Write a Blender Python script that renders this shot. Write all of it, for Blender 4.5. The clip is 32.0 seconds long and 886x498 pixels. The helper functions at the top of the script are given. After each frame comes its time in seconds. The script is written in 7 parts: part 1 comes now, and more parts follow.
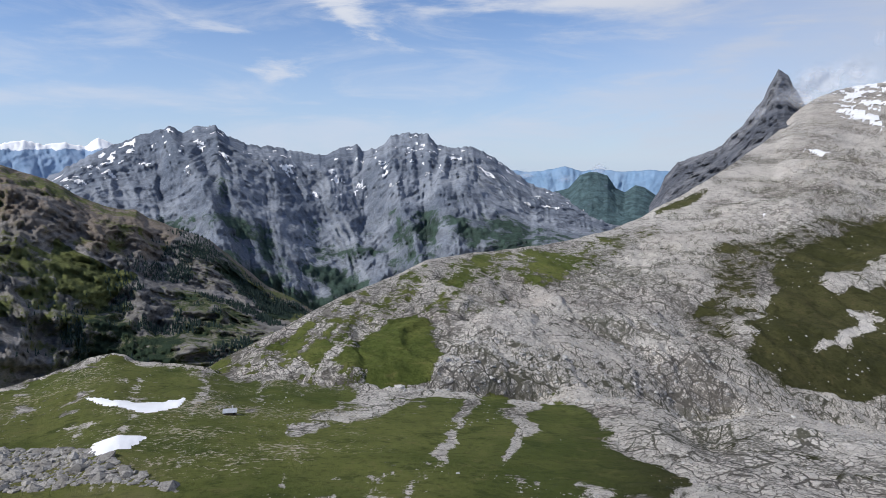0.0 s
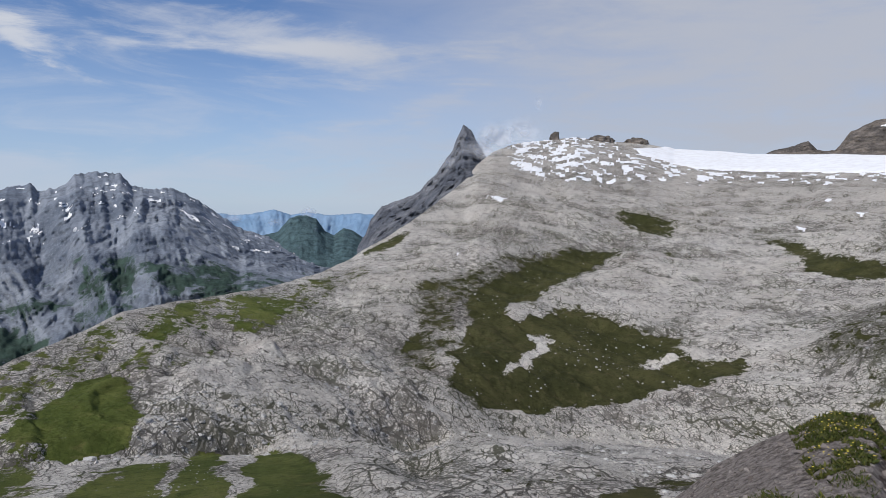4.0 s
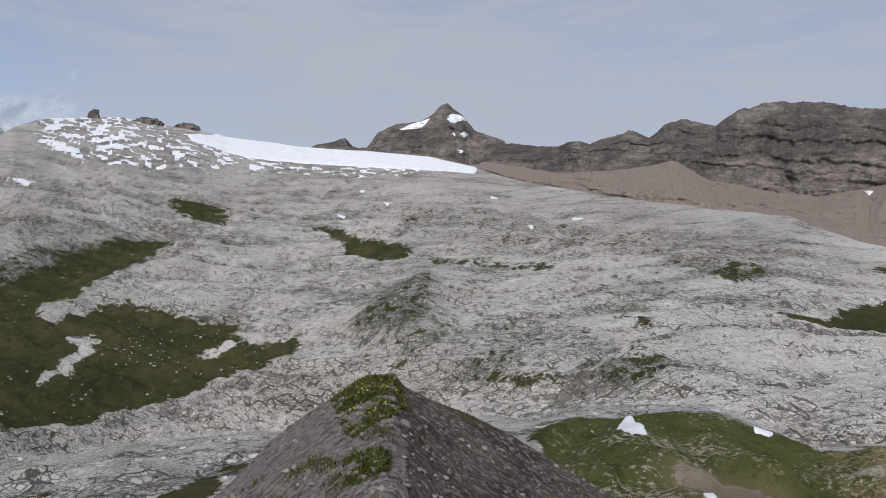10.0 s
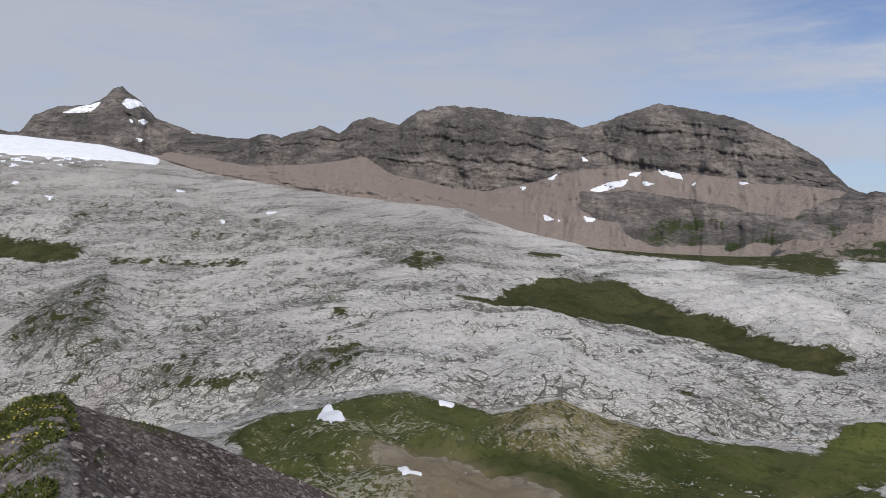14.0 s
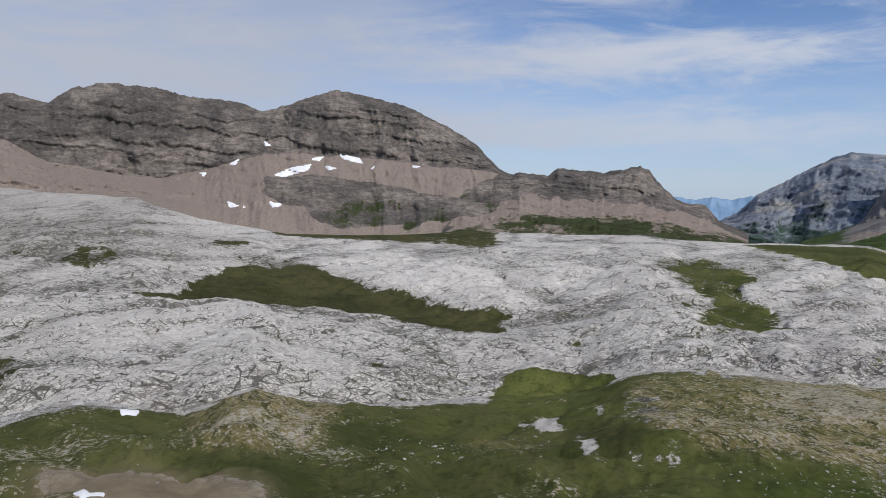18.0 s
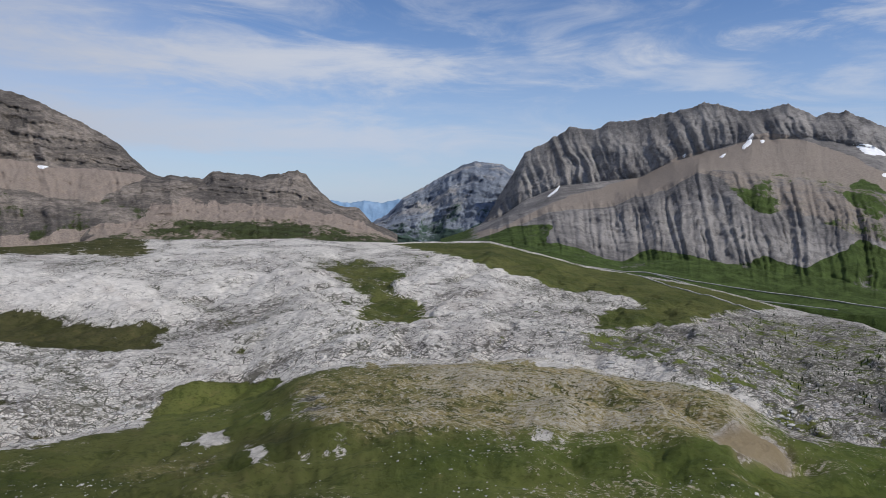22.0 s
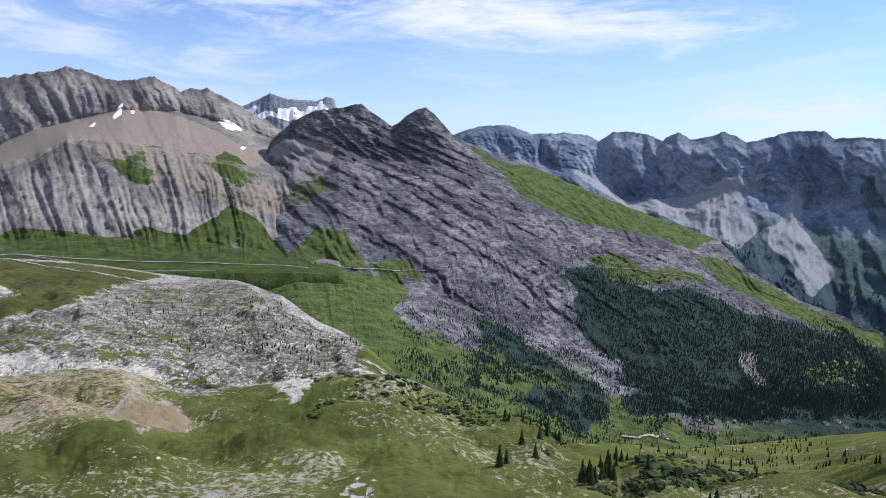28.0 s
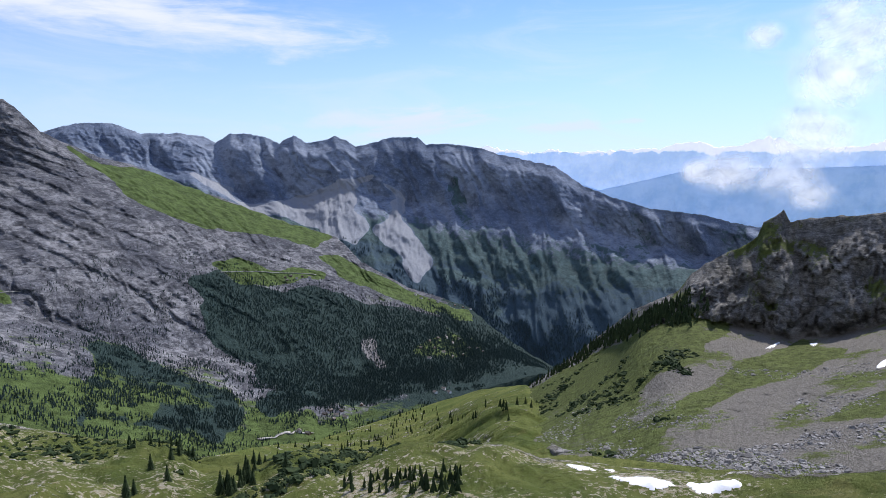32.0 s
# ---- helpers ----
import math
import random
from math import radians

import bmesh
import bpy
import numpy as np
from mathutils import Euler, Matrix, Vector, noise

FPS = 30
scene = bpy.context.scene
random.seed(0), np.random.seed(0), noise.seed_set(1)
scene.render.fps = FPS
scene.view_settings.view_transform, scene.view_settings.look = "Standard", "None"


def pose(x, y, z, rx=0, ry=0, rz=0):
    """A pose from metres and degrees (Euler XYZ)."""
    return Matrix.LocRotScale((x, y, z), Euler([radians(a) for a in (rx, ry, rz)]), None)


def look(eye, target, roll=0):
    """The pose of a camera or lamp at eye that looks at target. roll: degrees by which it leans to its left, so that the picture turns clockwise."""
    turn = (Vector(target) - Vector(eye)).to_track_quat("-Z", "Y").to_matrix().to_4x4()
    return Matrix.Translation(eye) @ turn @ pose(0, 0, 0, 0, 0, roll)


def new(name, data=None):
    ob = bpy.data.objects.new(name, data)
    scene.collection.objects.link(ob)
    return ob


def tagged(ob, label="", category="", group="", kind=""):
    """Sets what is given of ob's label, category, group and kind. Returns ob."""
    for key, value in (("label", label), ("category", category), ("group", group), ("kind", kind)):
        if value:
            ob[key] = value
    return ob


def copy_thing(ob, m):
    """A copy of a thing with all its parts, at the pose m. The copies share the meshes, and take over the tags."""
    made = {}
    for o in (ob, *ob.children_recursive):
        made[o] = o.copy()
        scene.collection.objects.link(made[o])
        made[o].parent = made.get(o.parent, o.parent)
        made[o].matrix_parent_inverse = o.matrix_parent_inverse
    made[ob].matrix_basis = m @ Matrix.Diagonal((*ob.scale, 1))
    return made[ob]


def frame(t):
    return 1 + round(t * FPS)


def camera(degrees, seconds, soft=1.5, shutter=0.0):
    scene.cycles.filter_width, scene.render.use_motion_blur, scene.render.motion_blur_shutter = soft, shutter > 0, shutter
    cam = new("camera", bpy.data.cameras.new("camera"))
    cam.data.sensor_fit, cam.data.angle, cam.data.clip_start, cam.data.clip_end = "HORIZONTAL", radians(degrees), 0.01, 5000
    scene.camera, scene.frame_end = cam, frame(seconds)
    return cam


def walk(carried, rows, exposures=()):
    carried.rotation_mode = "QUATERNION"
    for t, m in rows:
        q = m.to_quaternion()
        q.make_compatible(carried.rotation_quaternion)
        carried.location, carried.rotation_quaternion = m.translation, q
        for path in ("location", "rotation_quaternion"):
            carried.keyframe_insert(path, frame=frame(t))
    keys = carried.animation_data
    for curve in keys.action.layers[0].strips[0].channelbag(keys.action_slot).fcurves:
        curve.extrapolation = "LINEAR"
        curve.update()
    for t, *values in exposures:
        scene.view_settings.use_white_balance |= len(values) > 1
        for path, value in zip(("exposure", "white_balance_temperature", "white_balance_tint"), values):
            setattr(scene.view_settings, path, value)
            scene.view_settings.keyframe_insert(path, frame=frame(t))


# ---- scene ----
cam = camera(65.9, 32.0, 0.75)
ARM = 0.35
PATH = [
    (0.0, 82.54, 0.54, 0.24),
    (0.5, 83.26, 0.69, -2.61),
    (1.0, 83.84, 0.69, -5.42),
    (1.5, 84.18, 0.54, -8.34),
    (2.0, 84.71, 0.45, -11.91),
    (2.5, 85.32, 0.57, -14.97),
    (3.0, 85.71, 0.44, -18.04),
    (3.5, 86.00, 0.13, -20.94),
    (5.5, 85.74, -0.17, -31.87),
    (6.0, 85.97, -0.49, -34.79),
    (6.5, 86.16, -0.69, -37.74),
    (7.0, 86.42, -0.81, -41.11),
    (7.5, 86.04, -0.42, -44.43),
    (8.0, 85.66, 0.06, -47.54),
    (8.5, 85.54, 0.09, -50.62),
    (9.0, 85.46, -0.16, -53.56),
    (9.5, 85.38, -0.90, -56.44),
    (10.0, 85.43, -1.24, -59.75),
    (10.5, 85.36, -1.05, -62.86),
    (11.0, 85.33, -0.92, -65.86),
    (11.5, 84.82, -0.47, -68.34),
    (12.0, 84.54, -0.47, -70.91),
    (12.5, 84.80, -0.99, -74.39),
    (13.0, 85.12, -1.29, -78.44),
    (13.5, 85.33, -1.31, -81.68),
    (14.0, 85.53, -1.51, -84.96),
    (14.5, 85.76, -1.60, -88.58),
    (16.5, 85.80, -0.93, -100.93),
    (17.0, 84.62, -0.37, -104.07),
    (17.5, 84.15, -0.26, -107.15),
    (18.0, 84.69, -0.35, -110.83),
    (18.5, 85.64, -0.42, -114.41),
    (19.0, 85.70, -0.29, -117.66),
    (19.5, 84.91, -0.37, -121.02),
    (20.0, 84.62, -0.40, -124.48),
    (20.5, 84.52, -0.53, -127.87),
    (21.0, 85.10, -0.53, -131.39),
    (21.5, 85.24, -0.44, -134.82),
    (22.0, 85.20, -0.46, -138.79),
    (22.5, 85.85, -0.36, -142.46),
    (23.0, 86.18, -0.49, -145.65),
    (23.5, 85.65, -0.96, -149.04),
    (24.0, 83.84, -1.08, -153.02),
    (24.5, 82.67, -1.47, -157.22),
    (25.0, 82.28, -1.15, -161.84),
    (25.5, 82.37, -0.72, -165.90),
    (27.5, 82.97, -0.26, -181.68),
    (28.0, 83.17, -0.35, -187.69),
    (28.5, 83.20, -0.44, -192.14),
    (29.0, 83.46, -0.35, -195.90),
    (29.5, 83.96, -0.08, -198.28),
    (30.0, 84.05, 0.07, -201.48),
    (30.5, 83.87, -0.11, -205.07),
    (31.0, 83.55, -0.22, -209.42),
    (31.5, 83.56, -0.12, -214.46),
    (32.0, 83.52, -0.25, -218.61),
]
EXPOSURES = [(0.0, 0.12, 6500, 10), (3.0, 0.0, 6500, 10), (6.0, -0.26, 6500, 10), (9.0, -0.2, 6500, 10), (12.0, -0.17, 6500, 10), (17.0, -0.1, 6500, 10), (20.0, -0.12, 6500, 10), (23.0, -0.02, 6500, 10), (25.0, 0.36, 6450, 11), (28.0, 0.52, 6380, 12), (32.0, 0.45, 6250, 14)]
walk(cam, [(t, pose(-ARM * math.sin(radians(rz)), ARM * math.cos(radians(rz)), 0, rx, ry, rz)) for t, rx, ry, rz in PATH], EXPOSURES)

# ---- light ----
SUN_BEARING, SUN_HEIGHT = 252.0, 42.0
world = bpy.data.worlds.new("sky")
scene.world = world
world.use_nodes = True
wt = world.node_tree
wt.nodes.clear()


def node(tree, kind, inputs=None, **props):
    """A shader node; inputs are values or sockets to link."""
    nd = tree.nodes.new(kind)
    for key, value in props.items():
        setattr(nd, key, value)
    for key, value in (inputs or {}).items():
        if isinstance(value, bpy.types.NodeSocket):
            tree.links.new(value, nd.inputs[key])
        else:
            nd.inputs[key].default_value = value
    return nd


def maths(tree, op, a, b=0.0, c=0.0, clamp=False):
    return node(tree, "ShaderNodeMath", {0: a, 1: b, 2: c}, operation=op, use_clamp=clamp).outputs[0]


def ramp(tree, value, lo, hi, a=0.0, b=1.0):
    return node(tree, "ShaderNodeMapRange", {0: value, 1: lo, 2: hi, 3: a, 4: b}, interpolation_type="SMOOTHSTEP").outputs[0]


def blend(tree, fac, a, b, mode="MIX"):
    nd = tree.nodes.new("ShaderNodeMix")
    nd.data_type, nd.blend_type = "RGBA", mode
    for key, value in ((0, fac), (6, a), (7, b)):
        if isinstance(value, bpy.types.NodeSocket):
            tree.links.new(value, nd.inputs[key])
        else:
            nd.inputs[key].default_value = (*value, 1.0) if isinstance(value, tuple) and len(value) == 3 else value
    return nd.outputs[2]


def grain(tree, vector, scale, detail=5.0, rough=0.55, distortion=0.0):
    return node(tree, "ShaderNodeTexNoise", {"Vector": vector, "Scale": scale, "Detail": detail, "Roughness": rough, "Distortion": distortion}).outputs[0]


CLOUDS_WEST = [  # bearing, height in degrees, half width, half height, lean, strength
    (-25.5, 4.9, 18.1, 1.3, 0, 0.55),
    (-13.5, 7.3, 3.2, 1.1, 0, 0.85),
    (-17.2, 10.1, 4.0, 0.5, 8, 0.50),
    (-7.8, 11.2, 2.7, 1.6, 20, 0.85),
    (14.0, 12.1, 19.3, 1.1, 0, 0.80),
    (23.5, 8.2, 5.0, 1.3, -20, 0.40),
    (0.5, 2.2, 31.9, 2.1, 0, 0.45),
    (-6.3, 11.1, 3.8, 1.3, 25, 0.60),
    (10.4, 12.5, 19.3, 2.5, 8, 0.70),
    (49.8, 12.2, 26.1, 9.7, 0, 0.70),
    (16.0, 4.5, 17.7, 2.5, 0, 0.45),
    (64.9, 9.0, 33.6, 10.1, 0, 0.55),
    (80.8, 8.5, 37.8, 4.6, -4, 0.50),
]
CLOUDS_EAST = [
    (94.2, 11.3, 29.4, 2.5, -6, 0.50),
    (117.1, 5.4, 29.4, 2.9, -3, 0.55),
    (127.4, 10.3, 33.6, 2.5, 0, 0.60),
    (118.3, 4.3, 29.4, 1.9, 0, 0.60),
    (173.4, 13.0, 13.9, 1.9, -6, 0.60),
    (127.4, 9.4, 17.7, 2.5, 0, 0.60),
    (195.3, 11.4, 21.9, 2.6, 6, 0.95),
    (215.8, 3.8, 8.0, 1.1, -8, 0.85),
    (158.6, 8.7, 12.6, 2.1, 0, 0.35),
    (228.3, 3.6, 4.6, 0.5, -4, 0.70),
    (211.6, 4.1, 8.0, 0.8, -6, 0.55),
    (234.3, 4.1, 1.3, 0.3, 0, 0.60),
]
sky = node(wt, "ShaderNodeTexSky", sky_type="NISHITA", sun_disc=False, sun_elevation=radians(SUN_HEIGHT), sun_rotation=radians(SUN_BEARING), altitude=2300.0, air_density=1.0, dust_density=0.3, ozone_density=1.6)
way = node(wt, "ShaderNodeTexCoord").outputs["Generated"]
turned = node(wt, "ShaderNodeMapping", {"Vector": way, "Rotation": (0, 0, radians(105))}).outputs[0]
split = node(wt, "ShaderNodeSeparateXYZ", {0: turned})
bearing = maths(wt, "MULTIPLY_ADD", maths(wt, "ARCTAN2", split.outputs[0], split.outputs[1]), 57.296, 105.0)
height = maths(wt, "MULTIPLY", maths(wt, "ARCSINE", split.outputs[2]), 57.296)
chart = node(wt, "ShaderNodeCombineXYZ", {0: maths(wt, "MULTIPLY", bearing, 0.07), 1: maths(wt, "MULTIPLY", height, 0.30), 2: maths(wt, "MULTIPLY", split.outputs[0], 0.5)}).outputs[0]
wisp = grain(wt, chart, 1.1, 9.0, 0.62, 0.7)
puff = grain(wt, chart, 4.0, 8.0, 0.6, 0.4)
shred = maths(wt, "MULTIPLY_ADD", puff, 0.5, maths(wt, "SUBTRACT", wisp, 0.75))
away = maths(wt, "ABSOLUTE", maths(wt, "SUBTRACT", bearing, 66.0))
veil = ramp(wt, away, 26.0, 62.0, 0.72, 0.0)
cover = maths(wt, "MAXIMUM", ramp(wt, wisp, 0.42, 0.72, 0.0, 0.45), maths(wt, "MULTIPLY_ADD", maths(wt, "SUBTRACT", wisp, 0.5), 0.5, veil))
cover = maths(wt, "MULTIPLY", cover, ramp(wt, away, 95.0, 130.0, 1.0, 0.55), clamp=True)
for b0, h0, half_w, half_h, lean, strength in CLOUDS_WEST + CLOUDS_EAST:
    db = maths(wt, "SUBTRACT", bearing, b0)
    dh = maths(wt, "MULTIPLY_ADD", db, math.tan(radians(lean)), maths(wt, "SUBTRACT", height, h0))
    gap = maths(wt, "SQRT", maths(wt, "ADD", maths(wt, "POWER", maths(wt, "ABSOLUTE", maths(wt, "DIVIDE", db, half_w)), 2.0), maths(wt, "POWER", maths(wt, "ABSOLUTE", maths(wt, "DIVIDE", dh, half_h)), 2.0)))
    here = ramp(wt, maths(wt, "ADD", maths(wt, "SUBTRACT", 1.0, gap), maths(wt, "MULTIPLY", shred, 3.2 if half_w < 16 else 1.7)), 0.0, 1.0, 0.0, strength)
    cover = maths(wt, "SUBTRACT", 1.0, maths(wt, "MULTIPLY", maths(wt, "SUBTRACT", 1.0, cover), maths(wt, "SUBTRACT", 1.0, here)))
mist = ramp(wt, height, -2.0, 16.0, 0.75, 0.0)
air = blend(wt, 1.0, sky.outputs[0], (0.86, 1.0, 1.22), "MULTIPLY")
hazy = blend(wt, mist, air, (4.3, 5.3, 7.0))
white = blend(wt, ramp(wt, away, 30.0, 70.0), (5.0, 5.3, 6.1), blend(wt, ramp(wt, height, 2.0, 14.0), (5.6, 6.2, 7.4), (6.6, 6.9, 7.6)))
back = node(wt, "ShaderNodeBackground", {"Color": blend(wt, cover, hazy, white), "Strength": 0.1})
node(wt, "ShaderNodeOutputWorld", {"Surface": back.outputs[0]})

sun = new("sun", bpy.data.lights.new("sun", "SUN"))
sun.data.energy, sun.data.angle, sun.data.color = 3.6, radians(0.6), (1.0, 0.96, 0.9)
sb, sh = radians(SUN_BEARING), radians(SUN_HEIGHT)
sun.matrix_world = look((math.sin(sb) * math.cos(sh) * 1000, math.cos(sb) * math.cos(sh) * 1000, math.sin(sh) * 1000), (0, 0, 0))

# ---- materials ----
def material(name):
    m = bpy.data.materials.new(name)
    m.use_nodes = True
    m.node_tree.nodes.clear()
    return m, m.node_tree


def finish(t, color, rough=0.9, bump=None, strength=0.5, distance=1.0, spec=0.06):
    bsdf = node(t, "ShaderNodeBsdfPrincipled", {"Base Color": color, "Roughness": rough, "Specular IOR Level": spec})
    if bump is not None:
        b = node(t, "ShaderNodeBump", {"Height": bump, "Strength": strength, "Distance": distance})
        t.links.new(b.outputs[0], bsdf.inputs["Normal"])
    node(t, "ShaderNodeOutputMaterial", {"Surface": bsdf.outputs[0]})


def mask(t, name):
    return node(t, "ShaderNodeAttribute", attribute_name=name).outputs["Fac"]


def place(t):
    return node(t, "ShaderNodeTexCoord").outputs["Object"]


def meadow_color(t, p):
    a = grain(t, p, 0.012, 6.0, 0.6)
    b = grain(t, p, 0.3, 6.0, 0.7)
    d = grain(t, p, 0.07, 7.0, 0.7, 0.6)
    lush = mask(t, "lush")
    c = blend(t, ramp(t, a, 0.38, 0.62), blend(t, lush, (0.050, 0.052, 0.020), (0.100, 0.132, 0.030)), blend(t, lush, (0.080, 0.077, 0.032), (0.175, 0.196, 0.052)))
    c = blend(t, ramp(t, d, 0.36, 0.48, 0.7, 0.0), c, blend(t, lush, (0.034, 0.038, 0.014), (0.066, 0.092, 0.022)))
    c = blend(t, ramp(t, d, 0.54, 0.66, 0.0, 0.65), c, blend(t, lush, (0.110, 0.095, 0.043), (0.19, 0.185, 0.062)))
    return blend(t, ramp(t, b, 0.36, 0.50, 0.5, 0.0), c, blend(t, lush, (0.026, 0.029, 0.012), (0.056, 0.074, 0.020)))


def fissure(t, p, turn, stretch, scale, width, seed):
    """Long wandering cracks: where a stretched noise crosses its middle value."""
    q = node(t, "ShaderNodeMapping", {"Vector": p, "Location": (seed, seed, 0), "Rotation": (0, 0, radians(turn)), "Scale": (1.0, stretch, 0.5)}).outputs[0]
    n = grain(t, q, scale, 4.0, 0.55, 0.25)
    off = maths(t, "ABSOLUTE", maths(t, "SUBTRACT", n, 0.5))
    return ramp(t, maths(t, "SUBTRACT", off, width), -0.006, 0.006, 1.0, 0.0)


def ground_material():
    m, t = material("alpine_ground")
    p = place(t)
    big = grain(t, p, 0.006, 5.0, 0.6)
    mid = grain(t, p, 0.05, 9.0, 0.72, 0.5)
    fine = grain(t, p, 0.5, 5.0, 0.7)
    zone = mask(t, "cracked")
    drift = node(t, "ShaderNodeVectorMath", {0: node(t, "ShaderNodeTexNoise", {"Vector": p, "Scale": 0.07, "Detail": 5.0, "Roughness": 0.6}).outputs[1], 1: (22.0, 22.0, 22.0)}, operation="MULTIPLY").outputs[0]
    wobble = node(t, "ShaderNodeVectorMath", {0: p, 1: drift}, operation="ADD").outputs[0]
    turned_p = node(t, "ShaderNodeMapping", {"Vector": wobble, "Rotation": (0, 0, radians(28)), "Scale": (1.0, 0.55, 0.6)}).outputs[0]
    shift = node(t, "ShaderNodeVectorMath", {0: p, 1: node(t, "ShaderNodeVectorMath", {0: drift, 1: (0.36, 0.36, 0.36)}, operation="MULTIPLY").outputs[0]}, operation="ADD").outputs[0]
    block = node(t, "ShaderNodeMapping", {"Vector": shift, "Rotation": (0, 0, radians(28)), "Scale": (1.0, 0.62, 0.7)}).outputs[0]
    speck = grain(t, turned_p, 0.22, 7.0, 0.82, 0.4)
    loose_mid = maths(t, "SUBTRACT", mid, 0.5)
    # clints: small blocks between open joints, and larger blocks between wider ones
    small = node(t, "ShaderNodeTexVoronoi", {"Vector": block, "Scale": 0.34, "Randomness": 1.0}, feature="DISTANCE_TO_EDGE").outputs["Distance"]
    large = node(t, "ShaderNodeTexVoronoi", {"Vector": block, "Scale": 0.075, "Randomness": 1.0}, feature="DISTANCE_TO_EDGE").outputs["Distance"]
    tone = node(t, "ShaderNodeSeparateColor", {0: node(t, "ShaderNodeTexVoronoi", {"Vector": block, "Scale": 0.34, "Randomness": 1.0}).outputs["Color"]}).outputs[0]
    spacing = maths(t, "MINIMUM", maths(t, "MULTIPLY_ADD", loose_mid, 0.45, maths(t, "MULTIPLY_ADD", zone, 0.13, -0.02)), 0.12)
    joint = ramp(t, maths(t, "SUBTRACT", small, spacing), -0.02, 0.05, 0.72, 0.0)
    gash = ramp(t, maths(t, "SUBTRACT", large, maths(t, "MINIMUM", maths(t, "MULTIPLY_ADD", loose_mid, 0.22, maths(t, "MULTIPLY_ADD", zone, 0.06, -0.008)), 0.055)), -0.01, 0.02, 0.9, 0.0)
    width = maths(t, "MULTIPLY_ADD", maths(t, "SUBTRACT", big, 0.5), 0.040, maths(t, "MULTIPLY_ADD", zone, 0.018, -0.003))
    cleft = maths(t, "MAXIMUM", fissure(t, wobble, 20, 0.30, 0.021, width, 0.0), fissure(t, wobble, 96, 0.30, 0.026, width, 40.0))
    pits = ramp(t, maths(t, "MULTIPLY_ADD", zone, -0.15, maths(t, "MULTIPLY_ADD", loose_mid, 0.45, speck)), 0.30, 0.355, 0.9, 0.0)
    rock = blend(t, ramp(t, big, 0.38, 0.62), (0.65, 0.605, 0.54), (0.755, 0.71, 0.64))
    rock = blend(t, maths(t, "MULTIPLY", mask(t, "pale"), 0.7), rock, (0.80, 0.755, 0.69))
    band = grain(t, node(t, "ShaderNodeMapping", {"Vector": p, "Rotation": (0, 0, radians(52)), "Scale": (0.3, 1.0, 1.0)}).outputs[0], 0.016, 9.0, 0.66, 0.4)
    rock = blend(t, ramp(t, band, 0.54, 0.66, 0.0, 0.45), rock, (0.50, 0.43, 0.375))
    rock = blend(t, ramp(t, mid, 0.38, 0.54, 0.24, 0.0), rock, (0.38, 0.35, 0.31))
    rock = blend(t, ramp(t, tone, 0.0, 0.60, 0.45, 0.0), rock, (0.38, 0.35, 0.31))
    rock = blend(t, ramp(t, fine, 0.50, 0.62, 0.0, 0.45), rock, (0.83, 0.79, 0.73))
    # Crack tone: earth and plants, darkened further for shade inside the opening.
    dark = blend(t, ramp(t, band, 0.40, 0.55), (0.056, 0.057, 0.032), (0.080, 0.072, 0.060))
    rock = blend(t, ramp(t, grain(t, turned_p, 0.75, 4.0, 0.8), 0.33, 0.40, 0.7, 0.0), rock, (0.15, 0.145, 0.125))
    open_joint = maths(t, "MAXIMUM", maths(t, "MAXIMUM", joint, gash), maths(t, "MAXIMUM", pits, maths(t, "MULTIPLY", cleft, 0.72)))
    rock = blend(t, open_joint, rock, dark)
    loose = blend(t, fine, (0.17, 0.142, 0.118), (0.32, 0.272, 0.232))
    rock = blend(t, maths(t, "MULTIPLY", mask(t, "scree"), ramp(t, mid, 0.3, 0.6, 1.0, 0.6)), rock, loose)
    turf = meadow_color(t, p)
    # dry turf in terraced tufts along the slope
    tread = grain(t, node(t, "ShaderNodeMapping", {"Vector": p, "Rotation": (0, 0, radians(52)), "Scale": (0.40, 1.0, 1.6)}).outputs[0], 0.17, 7.0, 0.72, 0.5)
    straw = blend(t, ramp(t, tread, 0.42, 0.53), (0.075, 0.072, 0.028), blend(t, ramp(t, fine, 0.35, 0.65), (0.22, 0.172, 0.072), (0.46, 0.37, 0.19)))
    turf = blend(t, maths(t, "MULTIPLY", mask(t, "dry"), ramp(t, mid, 0.36, 0.56, 0.45, 1.0)), turf, straw)
    edge = maths(t, "ADD", mask(t, "grass"), maths(t, "MULTIPLY", loose_mid, 1.7))
    edge = maths(t, "ADD", edge, maths(t, "MULTIPLY", maths(t, "SUBTRACT", speck, 0.5), 1.0))
    edge = maths(t, "ADD", edge, ramp(t, band, 0.34, 0.46, 0.12, 0.0))
    soil = ramp(t, edge, 0.46, 0.54)
    color = blend(t, soil, rock, turf)
    chips = maths(t, "MULTIPLY_ADD", mask(t, "flecks"), 0.16, grain(t, p, 0.42, 6.0, 0.75))
    chips = maths(t, "MULTIPLY_ADD", loose_mid, 0.30, chips)
    stone = maths(t, "MULTIPLY", ramp(t, chips, 0.595, 0.63), ramp(t, mask(t, "flecks"), 0.0, 0.2, 0.0, 0.9))
    color = blend(t, stone, color, blend(t, ramp(t, fine, 0.4, 0.6), (0.36, 0.31, 0.20), (0.56, 0.51, 0.42)))
    color = blend(t, mask(t, "sand"), color, blend(t, mid, (0.22, 0.170, 0.10), (0.40, 0.32, 0.20)))
    height = maths(t, "ADD", maths(t, "MULTIPLY", mid, 4.0), maths(t, "MULTIPLY", speck, 2.2))
    height = maths(t, "ADD", height, maths(t, "MULTIPLY", fine, 0.8))
